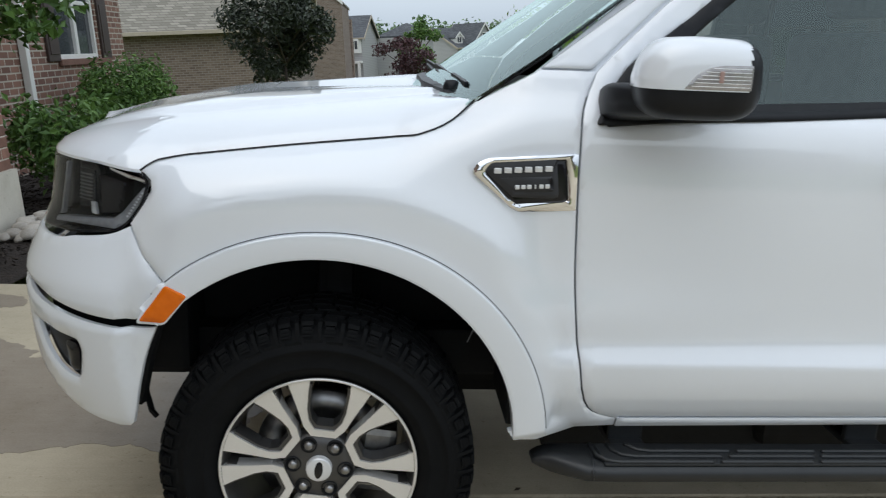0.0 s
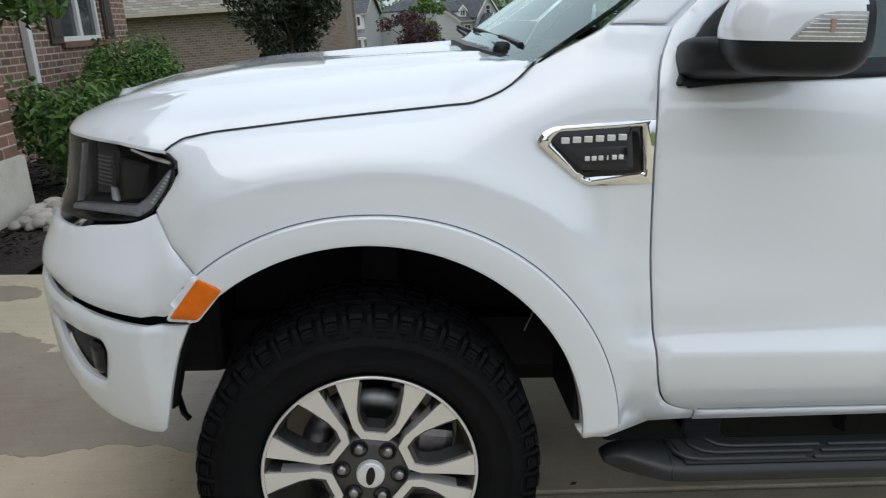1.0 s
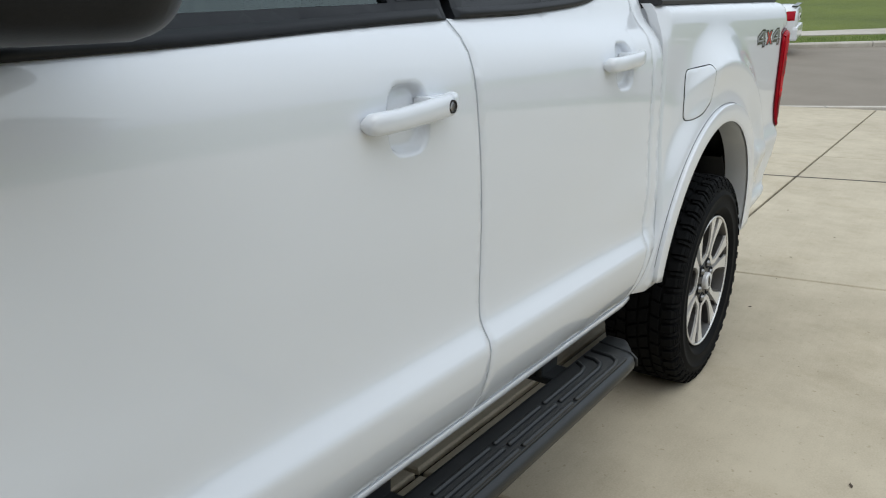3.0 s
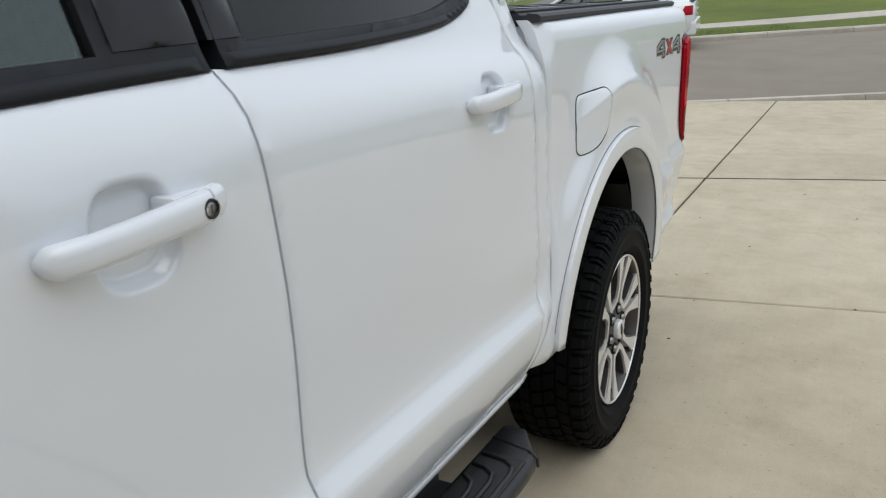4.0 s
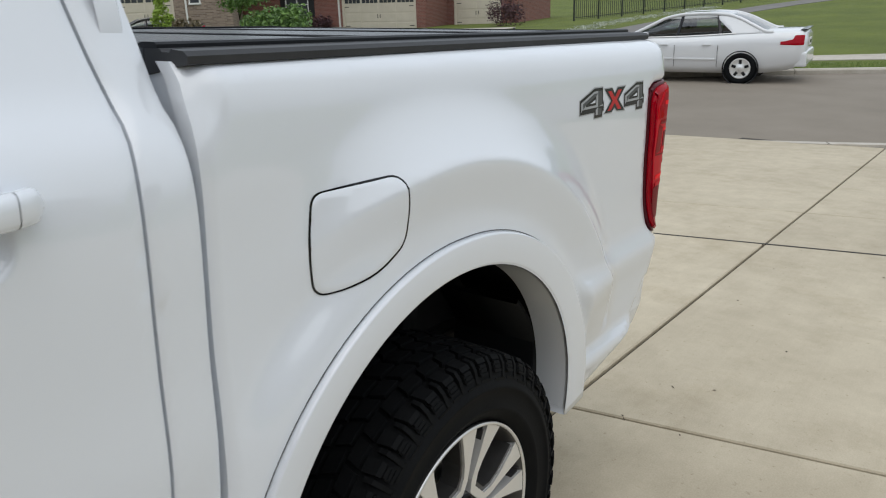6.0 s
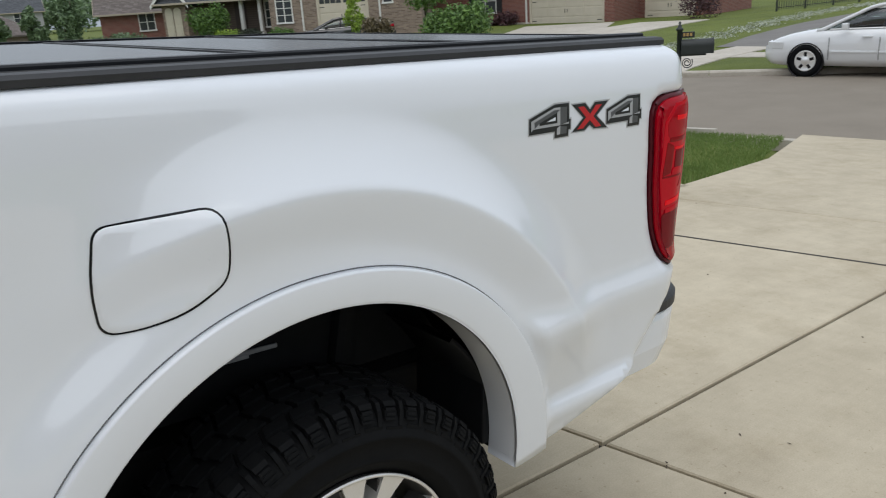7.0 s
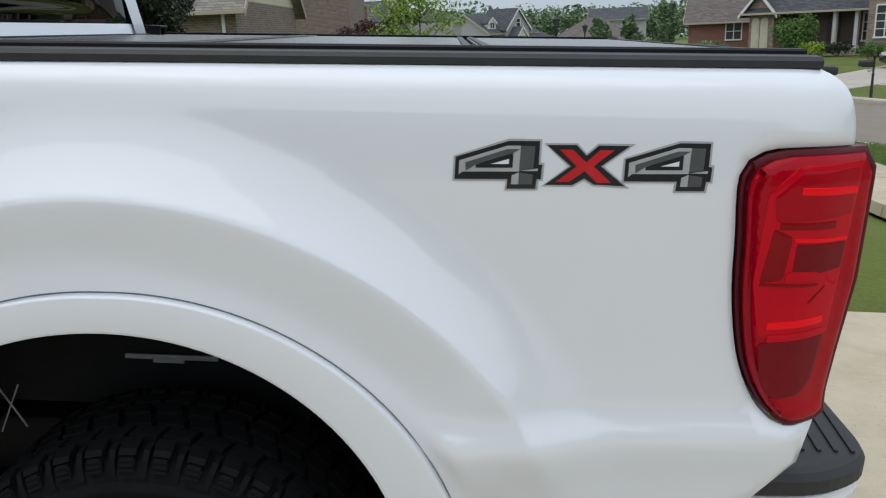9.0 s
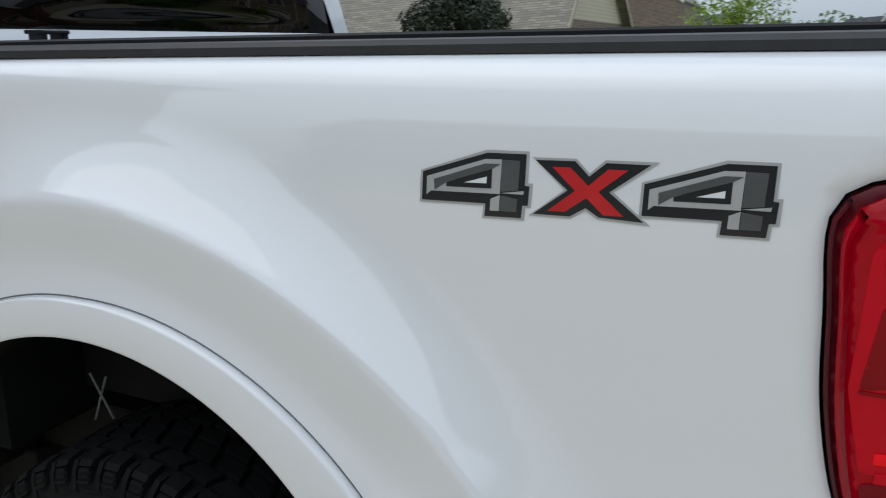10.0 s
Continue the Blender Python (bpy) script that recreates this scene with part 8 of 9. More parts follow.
gable_roof(h, 5.2, 10.2, 3, 9, 2.75, 5.0, "y", ROOF_DARK, BRICK_RED)

# tan stone two-storey house
h = thing("stone_house", "two-storey tan stone house with a garage door", "house", pose(26.3, 43.3, -0.75, 0, 0, -45.2), STREET_HOUSES)
wall(h, 0, 2.88, 0, 9, -0.8, 6.0, BRICK_TAN, "tan stone wall")
wall(h, 2.88, 6.02, 0.12, 9, -0.8, 6.0, BRICK_TAN)
wall(h, 2.88, 6.02, 0, 0.12, 2.22, 6.0, BRICK_TAN)
wall(h, 6.02, 9.2, 0, 9, -0.8, 6.0, BRICK_TAN)
garage_door(h, 3.0, 5.9, 0, 2.1, 0.10, bays=2)
house_window(h, 0.45, 1.35, 0.7, 2.3, 0.0, 2, 4)
house_window(h, 6.95, 7.45, 1.5, 2.7, 0.0, 1, 3)
house_window(h, 3.6, 5.2, 3.6, 5.0, 0.0, 2, 2)
for x in (2.0, 6.7):
    downspout(h, x, 0, -0.1, 5.9)
part("ledge", box_bm(2.75, 6.15, -0.06, 0, 2.24, 2.36, 0.01, 1), TRIM_TAN, h)
gable_roof(h, 0, 9.2, 0, 9, 6.0, 9.0, "x", ROOF_DARK, BRICK_TAN)

# low brown house with a porch
h = thing("porch_house", "low brown house with a porch and twin arched doors", "house", pose(22.9, 51.4, -0.8, 0, 0, -55.7), STREET_HOUSES)
wall(h, 0, 1.75, 0, 7, -0.8, 2.5, BRICK_TAN, "tan brick wall")
wall(h, 1.75, 7.6, 1.2, 7, -0.8, 2.5, SIDING_BROWN, "brown siding wall")
for x in (0.2, 0.83):
    ring = [(x, 0.0), (x + 0.55, 0.0)] + [(x + 0.275 + 0.275 * math.cos(a), 1.75 + 0.24 * math.sin(a)) for a in np.linspace(0, math.pi, 9)]
    v, f = extruded([Vector(p) for p in ring], -0.04, 0.02)
    leaf = put("arched_door", mesh_of("arched_door", v, facing(v, f, Vector((x + 0.27, 0.01, 0.9))), False), CREAM, h, "cream arched door")
    for z in (0.2, 0.95):
        part("panel", box_bm(x + 0.10, x + 0.45, -0.06, -0.035, z, z + 0.6, 0.01, 1), CREAM, leaf)
for x in (5.72, 7.02):
    part("column", box_bm(x - 0.11, x + 0.11, -0.05, 0.17, -0.3, 2.35, 0.015, 1), TRIM, h, "white porch column")
    part("column_base", box_bm(x - 0.16, x + 0.16, -0.10, 0.22, -0.3, 0.25, 0.01, 1), TRIM, h)
part("porch_beam", box_bm(1.75, 7.6, -0.05, 0.17, 2.35, 2.55, 0.01, 1), TRIM, h)
part("porch_floor", box_bm(1.75, 7.6, -0.2, 1.2, -0.5, 0.0), PLINTH, h)
house_window(h, 6.8, 7.45, 0.5, 2.0, 1.2, 2, 3)
part("front_door", box_bm(4.6, 5.4, 1.14, 1.2, 0, 2.05, 0.01), SHUTTER, h, "dark front door")
gable_roof(h, 0, 7.6, -0.1, 7, 2.55, 5.4, "x", ROOF_DARK, SIDING_BROWN)
gable_roof(h, -0.2, 1.9, -0.1, 4, 2.5, 3.6, "y", ROOF_DARK, BRICK_TAN)

# red brick house with a wide brown roof
h = thing("brown_roof_house", "red brick house under a wide brown shingle roof", "house", pose(21.1, 58.5, -1.1, 0, 0, -22), STREET_HOUSES)
wall(h, 0, 6.2, 0, 8, -1, 2.4, BRICK_RED, "red brick wall")
house_window(h, 2.6, 3.6, 0.9, 2.0)
gable_roof(h, 0, 6.2, 0, 8, 2.4, 5.6, "x", ROOF_BROWN, BRICK_RED)

# farther houses down the hill
h = thing("far_house", "pale grey-blue two-storey house in the distance", "house", pose(24.0, 118, -1.6, 0, 0, -12), STREET_HOUSES)
wall(h, 0, 8, 0, 8, -2, 3.6, SIDING, "grey siding")
house_window(h, 1.0, 2.4, 2.2, 3.3)
house_window(h, 4.6, 6.0, 2.2, 3.3)
house_window(h, 3.0, 5.0, 0.5, 1.8)
gable_roof(h, 0, 8, 0, 8, 3.6, 5.2, "x", ROOF_DARK, SIDING)
h = thing("far_house", "low house under a brown hip roof", "house", pose(14.5, 88, -2.4, 0, 0, -10), STREET_HOUSES)
wall(h, 0, 9.5, 0, 8, -2, 2.0, BRICK_BROWN, "brown brick wall")
hip_roof(h, 0, 9.5, 0, 8, 2.0, 4.4, ROOF_BROWN)
h = thing("far_house", "pale gabled house with a white dormer", "house", pose(7.9, 86, -2.9, 0, 0, 40), STREET_HOUSES)
wall(h, 0, 7.0, 0, 8, -2, 3.77, SIDING, "pale siding")
gable_roof(h, 0, 7.0, 0, 8, 3.77, 5.85, "x", ROOF_DARK, SIDING, 0.25)
part("dormer", box_bm(0.45, 1.55, 0.7, 3.0, 4.05, 4.85), TRIM, h, "white dormer")
house_window(h, 0.7, 1.3, 4.2, 4.75, 0.69, 2, 1)
gable_roof(h, 0.45, 1.55, 0.7, 3.4, 4.85, 5.35, "y", ROOF_DARK, TRIM, 0.12)
wall(h, 1.9, 5.4, -0.6, 0.0, -2, 4.2, SIDING)
gable_roof(h, 1.9, 5.4, -0.6, 4.0, 4.2, 6.25, "y", ROOF_DARK, SIDING, 0.2)
house_window(h, 3.35, 3.95, 4.3, 5.1, -0.61, 1, 2)
house_window(h, 0.5, 1.4, 1.9, 3.2, 0.0, 2, 2)
gable_roof(h, 2.1, 3.7, -2.0, -0.6, 3.3, 4.3, "y", ROOF_DARK, TRIM, 0.15)
part("porch_beam", box_bm(2.1, 3.7, -2.0, -0.62, 3.05, 3.27), TRIM, h)
for x in (2.2, 3.6):
    part("porch_column", box_bm(x - 0.12, x + 0.12, -1.98, -1.74, -2, 3.04), TRIM, h, "white porch column")
wall(h, 7.0, 10.2, 0.5, 7, -2, 2.9, SIDING)
hip_roof(h, 7.0, 10.2, 0.5, 7, 2.9, 4.1, ROOF_DARK)
h = thing("siding_house", "grey siding house with a dark gable roof and white bay window", "house", pose(-1.75, 63.8, -1.75, 0, 0, -8), STREET_HOUSES)
wall(h, -8, 0, 0, 8, -2, 3.85, SIDING, "grey siding")
gable_roof(h, -8, 0, 0, 8, 3.85, 5.6, "x", ROOF_DARK, SIDING, 0.25)
bay = part("bay_window", prism([(-1.35, 0.0), (-1.15, -0.35), (-0.25, -0.35), (-0.05, 0.0)], 2.55, 3.65), TRIM, h, "white bay window")
for k in range(3):
    part("pane", box_bm(-1.08 + 0.27 * k, -0.87 + 0.27 * k, -0.365, -0.34, 2.85, 3.5), PANE, bay)
gable_roof(h, -2.6, -1.2, -1.2, 0.0, 1.95, 2.45, "y", ROOF_DARK, TRIM, 0.12)
part("porch_beam", box_bm(-2.6, 0.0, -1.2, -0.02, 1.75, 1.93), TRIM, h)
for x in (-2.5, -0.15):
    part("porch_column", box_bm(x - 0.1, x + 0.1, -1.18, -0.98, -2, 1.74), TRIM, h, "white porch column")
wall(h, 0.0, 4.6, 8.0, 14, -2, 3.7, SIDING)
hip_roof(h, 0.3, 4.6, 8.4, 14, 3.85, 5.0, ROOF_DARK)
h = thing("plain_house", "plain brown house end without windows", "house", pose(-9.1, 48.9, -1.5), STREET_HOUSES)
wall(h, 0, 6.7, 0, 9.0, -1.5, 5.6, BRICK_BROWN, "plain brown wall")
wall(h, 5.2, 6.85, 9.0, 10.6, -1.5, 4.75, BRICK_TAN)
gable_roof(h, 0, 6.7, 0, 9.0, 5.6, 8.4, "y", ROOF_TAN, BRICK_BROWN, 0.08)

# neighbour with a tan shingle roof and a cream gable
h = thing("tan_roof_house", "brown brick house with a tan shingle roof", "house", pose(-12, 25, -1.0), STREET_HOUSES)
wall(h, 0, 8.9, 0, 10, -1.5, 3.38, BRICK_BROWN, "brown brick wall")
gable_roof(h, 0, 8.9, 0, 10, 3.38, 7.6, "x", ROOF_TAN, SIDING_CREAM, 0.4)
downspout(h, 8.5, 0, -0.5, 3.2)

# an unseen house over the way, behind the camera, added to shape the flank's reflections
h = thing("neighbour_house", "unseen brown brick neighbour house, added for reflections", "house", pose(15, -22.0, 0.0, 0, 0, 180), STREET_HOUSES)
wall(h, 0, 26, 0, 9, -1.6, 3.4, BRICK_BROWN, "brown brick wall")
gable_roof(h, 0, 26, 0, 9, 3.4, 6.2, "x", ROOF_DARK, SIDING_CREAM)
for x in (3.0, 9.0, 15.0, 21.0):
    house_window(h, x, x + 1.5, 0.9, 2.4)

# ---- parked cars ----
def loft(name, rings, mat, parent, label="", smooth=True):
    k = len(rings[0])
    v = [p for r in rings for p in r]
    f = [(i * k + j, i * k + (j + 1) % k, (i + 1) * k + (j + 1) % k, (i + 1) * k + j) for i in range(len(rings) - 1) for j in range(k)]
    f += [tuple(range(k)), tuple(range((len(rings) - 1) * k, len(rings) * k))[::-1]]
    c = sum((Vector(p) for p in v), Vector()) / len(v)
    return put(name, mesh_of(name, v, facing(v, f, c), smooth), mat, parent, label)


def sedan(m, paint, label):
    """A four-door saloon; x runs from tail to nose, its wheels stand on z = 0."""
    car = thing("sedan", label, "car", m, "cars parked along the street")
    half = table([(-0.10, 0.70), (-0.02, 0.80), (0.12, 0.85), (0.6, 0.90), (2.4, 0.92), (4.0, 0.89), (4.6, 0.78), (4.8, 0.62)])
    deck = table([(-0.10, 0.99), (-0.02, 1.07), (0.15, 1.085), (0.9, 1.06), (2.4, 0.98), (3.5, 0.95), (4.3, 0.84), (4.65, 0.72), (4.8, 0.62)])
    floor_z = table([(-0.10, 0.46), (0.0, 0.38), (0.25, 0.29), (1.0, 0.22), (4.3, 0.22), (4.7, 0.26), (4.8, 0.34)])
    rings = []
    for x in [-0.10, -0.07, -0.02, 0.06, 0.12, 0.3] + list(np.linspace(0.6, 4.3, 18)) + [4.5, 4.65, 4.76, 4.8]:
        w, d, z = half(x), deck(x), floor_z(x)
        h = d - z
        side = [(0.86 * w, z), (0.97 * w, z + 0.18 * h), (w, z + 0.50 * h), (0.985 * w, z + 0.78 * h), (0.94 * w, z + 0.94 * h), (0.80 * w, d), (0.4 * w, d + 0.018)]
        rings.append([Vector((x, -a, b)) for a, b in side] + [Vector((x, a, b)) for a, b in reversed(side)])
    body = loft("body", rings, paint, car)
    top = table([(0.62, 1.06), (0.95, 1.22), (1.25, 1.36), (1.5, 1.425), (1.9, 1.45), (2.3, 1.44), (2.7, 1.38), (3.1, 1.20), (3.62, 0.95)])
    rings, roof_r = [], []
    for x in np.linspace(0.62, 3.62, 28):
        t, d = top(x), deck(x) - 0.02
        w0, k = 0.93 * half(x) * 0.94, max(0.02, t - d)
        w1 = w0 - 0.52 * k
        rings.append([Vector((x, -w0, d)), Vector((x, -w1, t - 0.03)), Vector((x, -w1 + 0.12, t)), Vector((x, w1 - 0.12, t)), Vector((x, w1, t - 0.03)), Vector((x, w0, d))])
    loft("greenhouse", rings, CAR_GLASS, car, "grey-green car windows")
    flat = lambda x: 0.93 * half(x) * 0.94
    side_y = lambda x, z: flat(x) - 0.52 * max(0.0, z - deck(x) + 0.02)
    v, f = sheet(rounded([(1.42, -0.60), (2.72, -0.60), (2.72, 0.60), (1.42, 0.60)], 0.10), lambda x, y, d: Vector((x, y, top(x) + 0.012 - d - 0.05 * max(0.0, abs(y) - 0.46) / 0.14)), 0.08, 0.03, 0.004, 0.003)
    put("roof", mesh_of("roof", v, f), paint, car)
    part("cabin", box_bm(0.95, 3.25, -0.70, 0.70, 0.90, 1.085, 0.02), CABIN, car)
    for x in (1.45, 2.35):
        for y in (-0.36, 0.36):
            part("seat_back", box_bm(x, x + 0.12, y - 0.22, y + 0.22, 1.05, 1.27, 0.03), CABIN, car)
    for s in (-1, 1):
        line = []
        for x in np.linspace(0.52, 3.70, 34):
            t, d = max(deck(x) + 0.005, top(min(max(x, 0.62), 3.62)) if 0.62 <= x <= 3.62 else deck(x)), deck(x)
            w1 = 0.93 * half(x) * 0.94 - 0.52 * max(0.0, t - d)
            line.append(Vector((x, s * (w1 + 0.004), t - 0.015)))
        part("roof_rail", limb_bm(line, 0.040, 0.040, 6), paint, car, smooth=True)
        pillar = [(0.62, 1.045), (1.30, 1.02), (1.36, 1.08), (1.62, 1.30), (1.70, 1.375), (1.52, 1.40), (1.25, 1.335), (0.95, 1.20)]
        v, f = sheet(straight(pillar, 0.06, True), lambda x, z, d: Vector((x, s * (side_y(x, z) + 0.014 - d), z)), 0.08, 0.02, 0.004, 0.003)
        put("rear_pillar", mesh_of("rear_pillar", v, facing(v, f, Vector((1.2, 0, 1.0)))), paint, car)
        sill = [Vector((x, s * (flat(x) + 0.012), deck(x) - 0.005)) for x in np.linspace(1.25, 3.45, 12)]
        part("belt_strip", limb_bm(sill, 0.014, 0.014, 6), ALLOY, car, "bright strip below the windows")
        for x in (1.62, 2.52):
            part("side_moulding", box_bm(x, x + 0.86, s * half(x + 0.4) - 0.02, s * half(x + 0.4) + 0.012, 0.50, 0.535, 0.006), paint, body)
        for x0, x1 in ((2.46, 2.40), (1.56, 1.66)):
            d0, t1 = deck(x0), top(x1)
            part("door_pillar", bar_between((x0, s * 0.80 * 1.005, d0 - 0.02), (x1, s * (0.93 * half(x1) * 0.94 - 0.52 * (t1 - deck(x1)) + 0.01), t1 - 0.05), 0.06, 0.03, 0.005), BLACK_GLOSS, car)
        for x in (1.58, 2.48, 3.42):
            part("door_seam", box_bm(x - 0.004, x + 0.004, s * half(x) - 0.006, s * half(x) + 0.003, 0.36, 0.80), BLACK_GLOSS, body)
        for x in (1.72, 2.62):
            part("door_handle", box_bm(x, x + 0.18, s * half(x) - 0.02, s * half(x) + 0.02, 0.80, 0.825, 0.008), paint, body)
        lamp = [[Vector((x, s * (half(x) * k + 0.006), z)) for k, z in ((0.99, 0.80), (1.0, 0.84), (0.985, 0.92), (0.95, 1.0), (0.80, 1.0), (0.80, 0.80))] for x in (-0.075, -0.02, 0.08, 0.22)]
        lamp[-1] = [p.lerp(Vector((0.42, s * half(0.42), 0.82)), 0.7) for p in lamp[-1]]
        loft("tail_light", lamp, TAIL_RED, car, "red tail light", False)
        loft("headlight", [[Vector((x, s * half(x) * k, z)) for k, z in ((1.01, 0.58), (1.01, 0.70), (0.75, 0.72), (0.75, 0.58))] for x in (4.35, 4.60, 4.72)], LETTER, car, "clear headlight", False)
        part("wing_mirror", box_bm(3.05, 3.17, s * 0.98 - 0.07, s * 0.98 + 0.07, 0.95, 1.08, 0.03), paint, car)
    for x in (1.10, 3.86):
        for s in (-1, 1):
            wh = new("wheel")
            wh.parent = car
            wh.matrix_basis = pose(x, s * 0.80, 0.33, 0, 0, 0 if s < 0 else 180)
            v, f = turned([(0.21, -0.10), (0.25, -0.125), (0.31, -0.12), (0.33, -0.09), (0.33, 0.09), (0.2, 0.1)], 32)
            put("tyre", mesh_of("tyre", v, f), RUBBER, wh)
            v, f = turned([(0.0, -0.115), (0.05, -0.118), (0.07, -0.10), (0.19, -0.105), (0.21, -0.115), (0.215, -0.10), (0.215, 0.05)], 32)
            put("rim", mesh_of("rim", v, f), ALLOY, wh, "silver wheel rim")
            for k in range(5):
                a = 2 * math.pi * k / 5
                part("rim_gap", box_bm(-0.03, 0.03, -0.112, -0.09, 0.09, 0.18, 0.01), BLACK_GLOSS, wh, m=Matrix.Rotation(a, 4, "Y"))
            v, f = turned([(0.345, -0.121), (0.365, -0.121), (0.365, 0.02), (0.345, 0.02)], 32, closed=True)
            put("wheel_gap", mesh_of("wheel_gap", v, f), BLACK_GLOSS, wh)
    part("rear_bumper", box_bm(-0.15, 0.10, -0.76, 0.76, 0.36, 0.66, 0.05), paint, car)
    part("spoiler_lip", box_bm(-0.10, 0.02, -0.62, 0.62, 1.085, 1.105, 0.008), BLACK_GLOSS, car)
    plate = part("number_plate", box_bm(-0.125, -0.105, -0.17, 0.17, 0.76, 0.91, 0.006), TRIM, car, "plain number plate")
    for k in range(5):
        part("plain_bar", box_bm(-0.129, -0.124, -0.13 + 0.055 * k, -0.095 + 0.055 * k, 0.80, 0.87), BLACK_GLOSS, plate)
    return car


CAR_GLASS = glass_mat("car_glass", (0.78, 0.92, 0.88), 0.62, ior=2.0)
CAR_WHITE = paint_mat("car_white", (0.74, 0.75, 0.76))
CAR_BLACK = paint_mat("car_black", (0.010, 0.011, 0.013))
sedan(pose(21.49, 3.47, -1.13, 0, 0, 97.0) @ Matrix.Diagonal((1.06, 1.06, 1.06, 1)), CAR_WHITE, "white saloon car parked along the kerb")
sedan(pose(25.9, 30.6, lot(24, 32.5) + 0.02, 0, 0, 149) @ Matrix.Diagonal((1, 1, 0.93, 1)), CAR_BLACK, "black saloon car parked on a driveway")

# ---- street lamps ----
def lantern(x, y, top):
    z = lot(x, y)
    h = top - z
    lamp = thing("street_lamp", "black lantern lamp post by the street", "street lamp", pose(x, y, z), "lantern posts along the street")
    v, f = turned([(0.0, h * 0.80), (0.05, h * 0.80), (0.06, h * 0.78), (0.035, h * 0.76), (0.035, h * 0.30), (0.06, h * 0.28), (0.065, 0.22), (0.10, 0.20), (0.11, 0.0), (0.0, 0.0)], 16, "z")
    put("post", mesh_of("post", v, f), IRON, lamp)
    v, f = turned([(0.07, h * 0.80), (0.15, h * 0.93), (0.15, h * 0.935), (0.0, h * 0.935)], 8, "z")
    put("lantern_glass", mesh_of("lantern_glass", v, f, False), PANE, lamp, "dark lantern glass")
    v, f = turned([(0.0, h), (0.02, h * 0.99), (0.03, h * 0.975), (0.19, h * 0.94), (0.19, h * 0.932), (0.0, h * 0.932)], 16, "z")
    put("cap", mesh_of("cap", v, f), IRON, lamp)
    for k in range(4):
        a = math.pi / 4 + k * math.pi / 2
        part("cage_bar", bar_between((0.075 * math.cos(a), 0.075 * math.sin(a), h * 0.80), (0.155 * math.cos(a), 0.155 * math.sin(a), h * 0.935), 0.02, 0.02, 0.004), IRON, lamp)


lantern(7.9, 31.0, 1.55)
lantern(11.0, 43.0, 1.25)

# ---- fence up the lawn ----
fence = thing("metal_fence", "black metal picket fence with a gate", "fence", pose(0, 0, 0))
fp = [Vector((42.5, 20.0, 0)), Vector((45.5, 18.6, 0)), Vector((62.0, 12.0, 0))]
picket_me = None
run = along(fp, 150)
for i, p in enumerate(run):
    z = lot(p.x, p.y)
    if i % 12 == 0:
        part("post", box_bm(-0.04, 0.04, -0.04, 0.04, -0.1, 1.48, 0.008, 1), IRON, fence, m=pose(p.x, p.y, z))
    else:
        if picket_me is None:
            bm = box_bm(-0.014, 0.014, -0.014, 0.014, 0.08, 1.38, 0.003, 1)
            picket_me = bpy.data.meshes.new("picket")
            bm.to_mesh(picket_me)
            bm.free()
        put("picket", picket_me, IRON, fence, m=pose(p.x, p.y, z))
for i in range(0, 144, 12):
    a, b = run[i], run[min(i + 12, 149)]
    for up in (0.18, 1.16, 1.34):
        part("rail", bar_between((a.x, a.y, lot(a.x, a.y) + up), (b.x, b.y, lot(b.x, b.y) + up), 0.03, 0.03, 0.004), IRON, fence)
CLOVER = leaf_mat("clover_bloom", (0.30, 0.33, 0.26), (0.62, 0.64, 0.56))
strip = along([Vector(p) for p in ((22.8, 14.5, 0), (25.4, 14.8, 0), (29.0, 15.1, 0), (34.3, 16.0, 0), (40.0, 16.4, 0), (50.0, 15.0, 0))], 34)
clover = leaves("clover_flowers", [((p.x, p.y + 0.3 * math.sin(2.3 * i), lot(p.x, p.y) + 0.06), (0.8, 0.75, 0.05)) for i, p in enumerate(strip)], 4200, 0.045, CLOVER, None, 31, flat=1.5)
tagged(clover, "strip of white clover blossom in the grass", "flowers", kind="stuff")
PAD = grained("tactile_red", (0.40, 0.17, 0.12), (0.52, 0.25, 0.18), 20, 0.9)
tagged(part("ramp_pad", box_bm(-0.45, 0.45, -0.30, 0.30, -0.05, 0.045, 0.006), PAD, None, m=pose(19.35, 10.85, lot(19.35, 10.85), 0, 0, 25)), "faded red tactile pad on the kerb ramp", "ramp pad", kind="structure")
post = thing("utility_post", "short pale utility post on the lawn", "utility post", pose(28.6, 8.9, lot(28.6, 8.9)))
part("post", box_bm(-0.08, 0.08, -0.08, 0.08, -0.1, 0.75, 0.03, 3), TRIM_TAN, post)
part("cap", box_bm(-0.09, 0.09, -0.09, 0.09, 0.62, 0.78, 0.03, 2), TRIM_TAN, post)

# ---- trees and bushes across the street ----
YARD = "shrubs in the yards across the street"
shrub("green_bush", 22.5, 21.9, 1.35, 1.9, LEAF_MID, 5200, 0.10, "big leafy green bush on the lawn", 21, group=YARD)
tree("lawn_tree", 24.8, 26.5, 1.4, 0.08, (2.9, 1.5, 1.5), LEAF_MID, 5000, 0.10, "broad green tree on the lawn", 22, 8)
tree("sapling", 22.3, 28.3, 0.7, 0.03, (1.55, 0.48, 0.85), LEAF_LIGHT, 1200, 0.075, "thin light green sapling on the lawn", 23, 6)
shrub("grass_tuft", 24.8, 30.2, 0.75, 1.35, LEAF_TAN, 1500, 0.11, "tan tuft of ornamental grass", 24, group=YARD)
shrub("weeping_shrub", 23.8, 46.5, 1.25, 2.55, LEAF_MID, 2600, 0.11, "round weeping green shrub", 25, group=YARD)
shrub("round_bush", 24.2, 45.0, 0.75, 0.9, LEAF_LIGHT, 900, 0.09, "yellow-green round bush by the porch", 26, group=YARD)
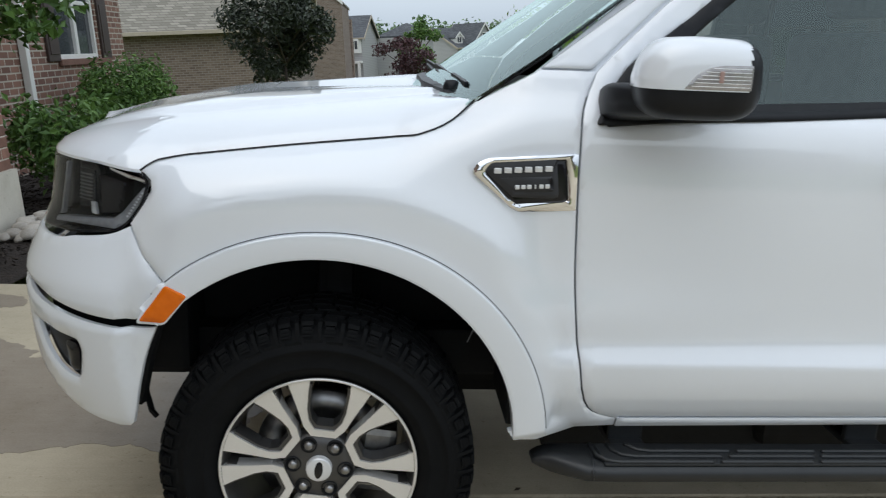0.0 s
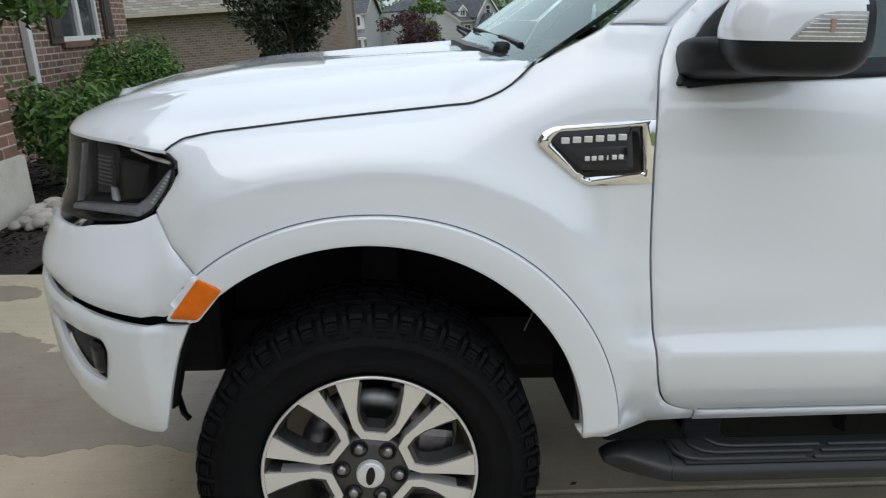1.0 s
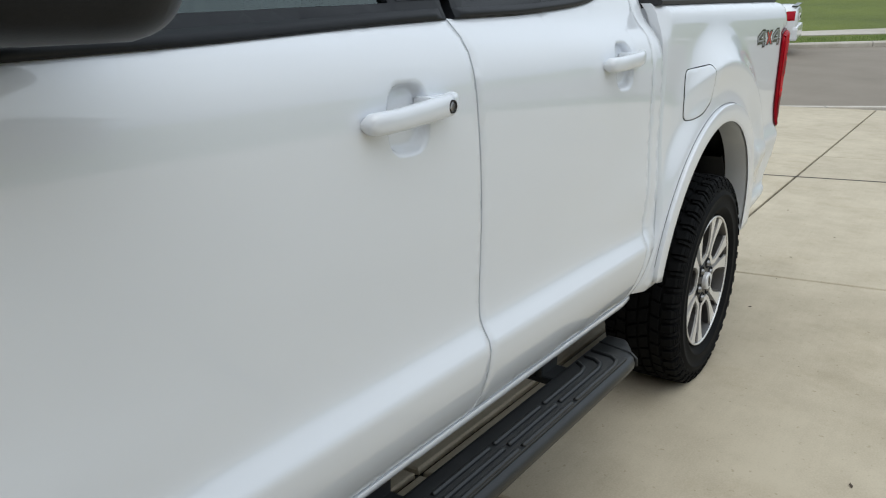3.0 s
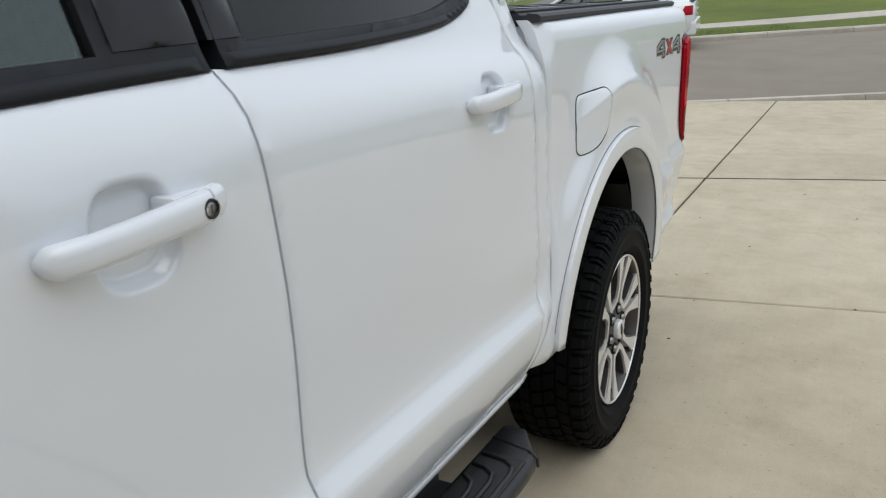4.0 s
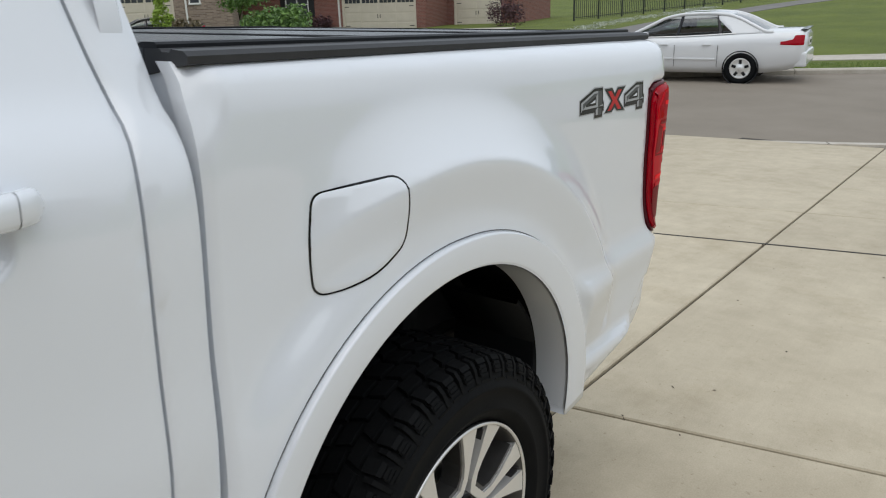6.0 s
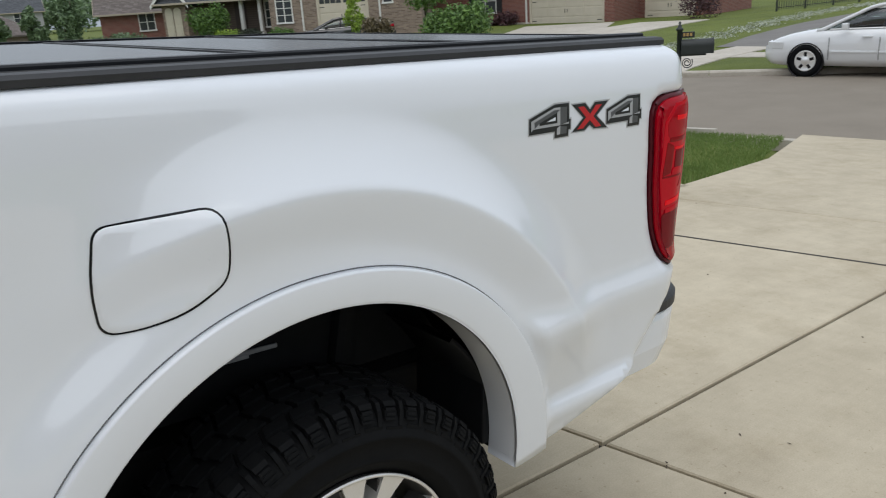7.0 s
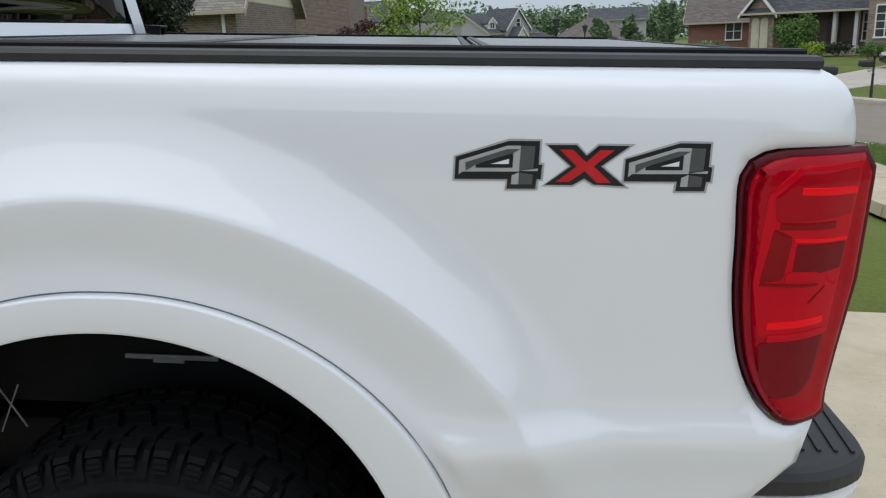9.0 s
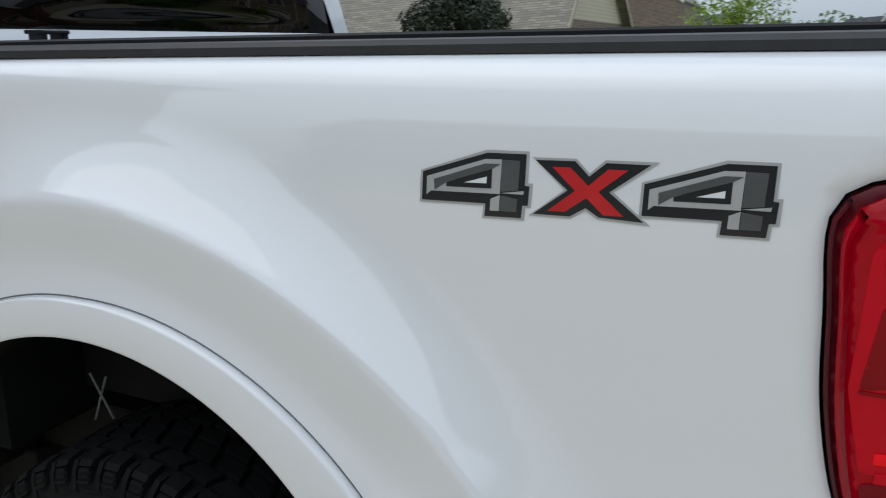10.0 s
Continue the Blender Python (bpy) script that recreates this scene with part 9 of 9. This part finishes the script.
shrub("round_bush", 25.5, 44.8, 0.9, 0.85, LEAF_DARK, 1000, 0.09, "dark clipped round bush by the porch", 27, group=YARD)
shrub("round_bush", 26.3, 42.4, 0.9, 0.85, LEAF_MID, 1000, 0.09, "green clipped round bush", 28, group=YARD)
shrub("round_bush", 20.0, 55.0, 1.1, 1.0, LEAF_FAR, 900, 0.11, "dull green foundation bush", 29, group=YARD)
shrub("round_bush", 21.2, 53.6, 1.1, 1.1, LEAF_FAR, 900, 0.11, "dull green foundation bush", 30, group=YARD)
A = pose(38.8, 33.7, -1.28, 0, 0, -79.3)
for x, r, hh, mat, label in ((-1.2, 0.75, 1.15, LEAF_PURPLE, "purple ball bush beside the garage"), (-2.4, 0.55, 0.6, LEAF_PURPLE, "low purple bush by the brick wall"), (-3.6, 0.6, 0.65, LEAF_FAR, "low green bush by the brick wall"), (-5.0, 0.6, 0.7, LEAF_PURPLE, "low purple bush by the brick wall"), (10.9, 1.05, 1.95, LEAF_PURPLE, "purple cone bush beside the garage")):
    p = A @ Vector((x, -0.9, 0))
    shrub("round_bush", p.x, p.y, r, hh, mat, 1300, 0.08, label, int(x * 10) % 97, lift=-1.3, group=YARD)
for x, y, hgt, seed in ((18.2, 78, 3.4, 41), (20.9, 76, 3.7, 42), (25.5, 84, 4.8, 43), (27.0, 86, 5.4, 44)):
    tree("cone_tree", x, y, 0.5, 0.10, (hgt * 0.5, 1.1, hgt * 0.5), LEAF_FAR, 2200, 0.20, "upright dark green tree", seed, 8, group="trees down the street")
rng = np.random.default_rng(9)
blobs = []
for k in range(170):
    az, d = radians(-24 + 64 * k / 170 + rng.random()), 210 + 60 * rng.random()
    x, y = d * math.sin(az), d * math.cos(az)
    r = 3 + 4 * rng.random()
    blobs.append(((x, y, lot(x, y) + 3.0 + 4.0 * rng.random()), (r * 1.3, r, 3.0 + 2.5 * rng.random())))
for k in range(60):
    az, d = radians(38 + 60 * k / 60 + rng.random()), 130 + 40 * rng.random()
    x, y = d * math.sin(az), d * math.cos(az)
    r = 3 + 3 * rng.random()
    blobs.append(((x, y, lot(x, y) + 2.0 + 3.0 * rng.random()), (r * 1.3, r, 3.0 + 2.0 * rng.random())))
far_trees = leaves("far_woods", blobs, 52000, 0.95, LEAF_FAR, None, 12, long=1.2)
tagged(far_trees, "line of distant green trees", "woods", kind="stuff")
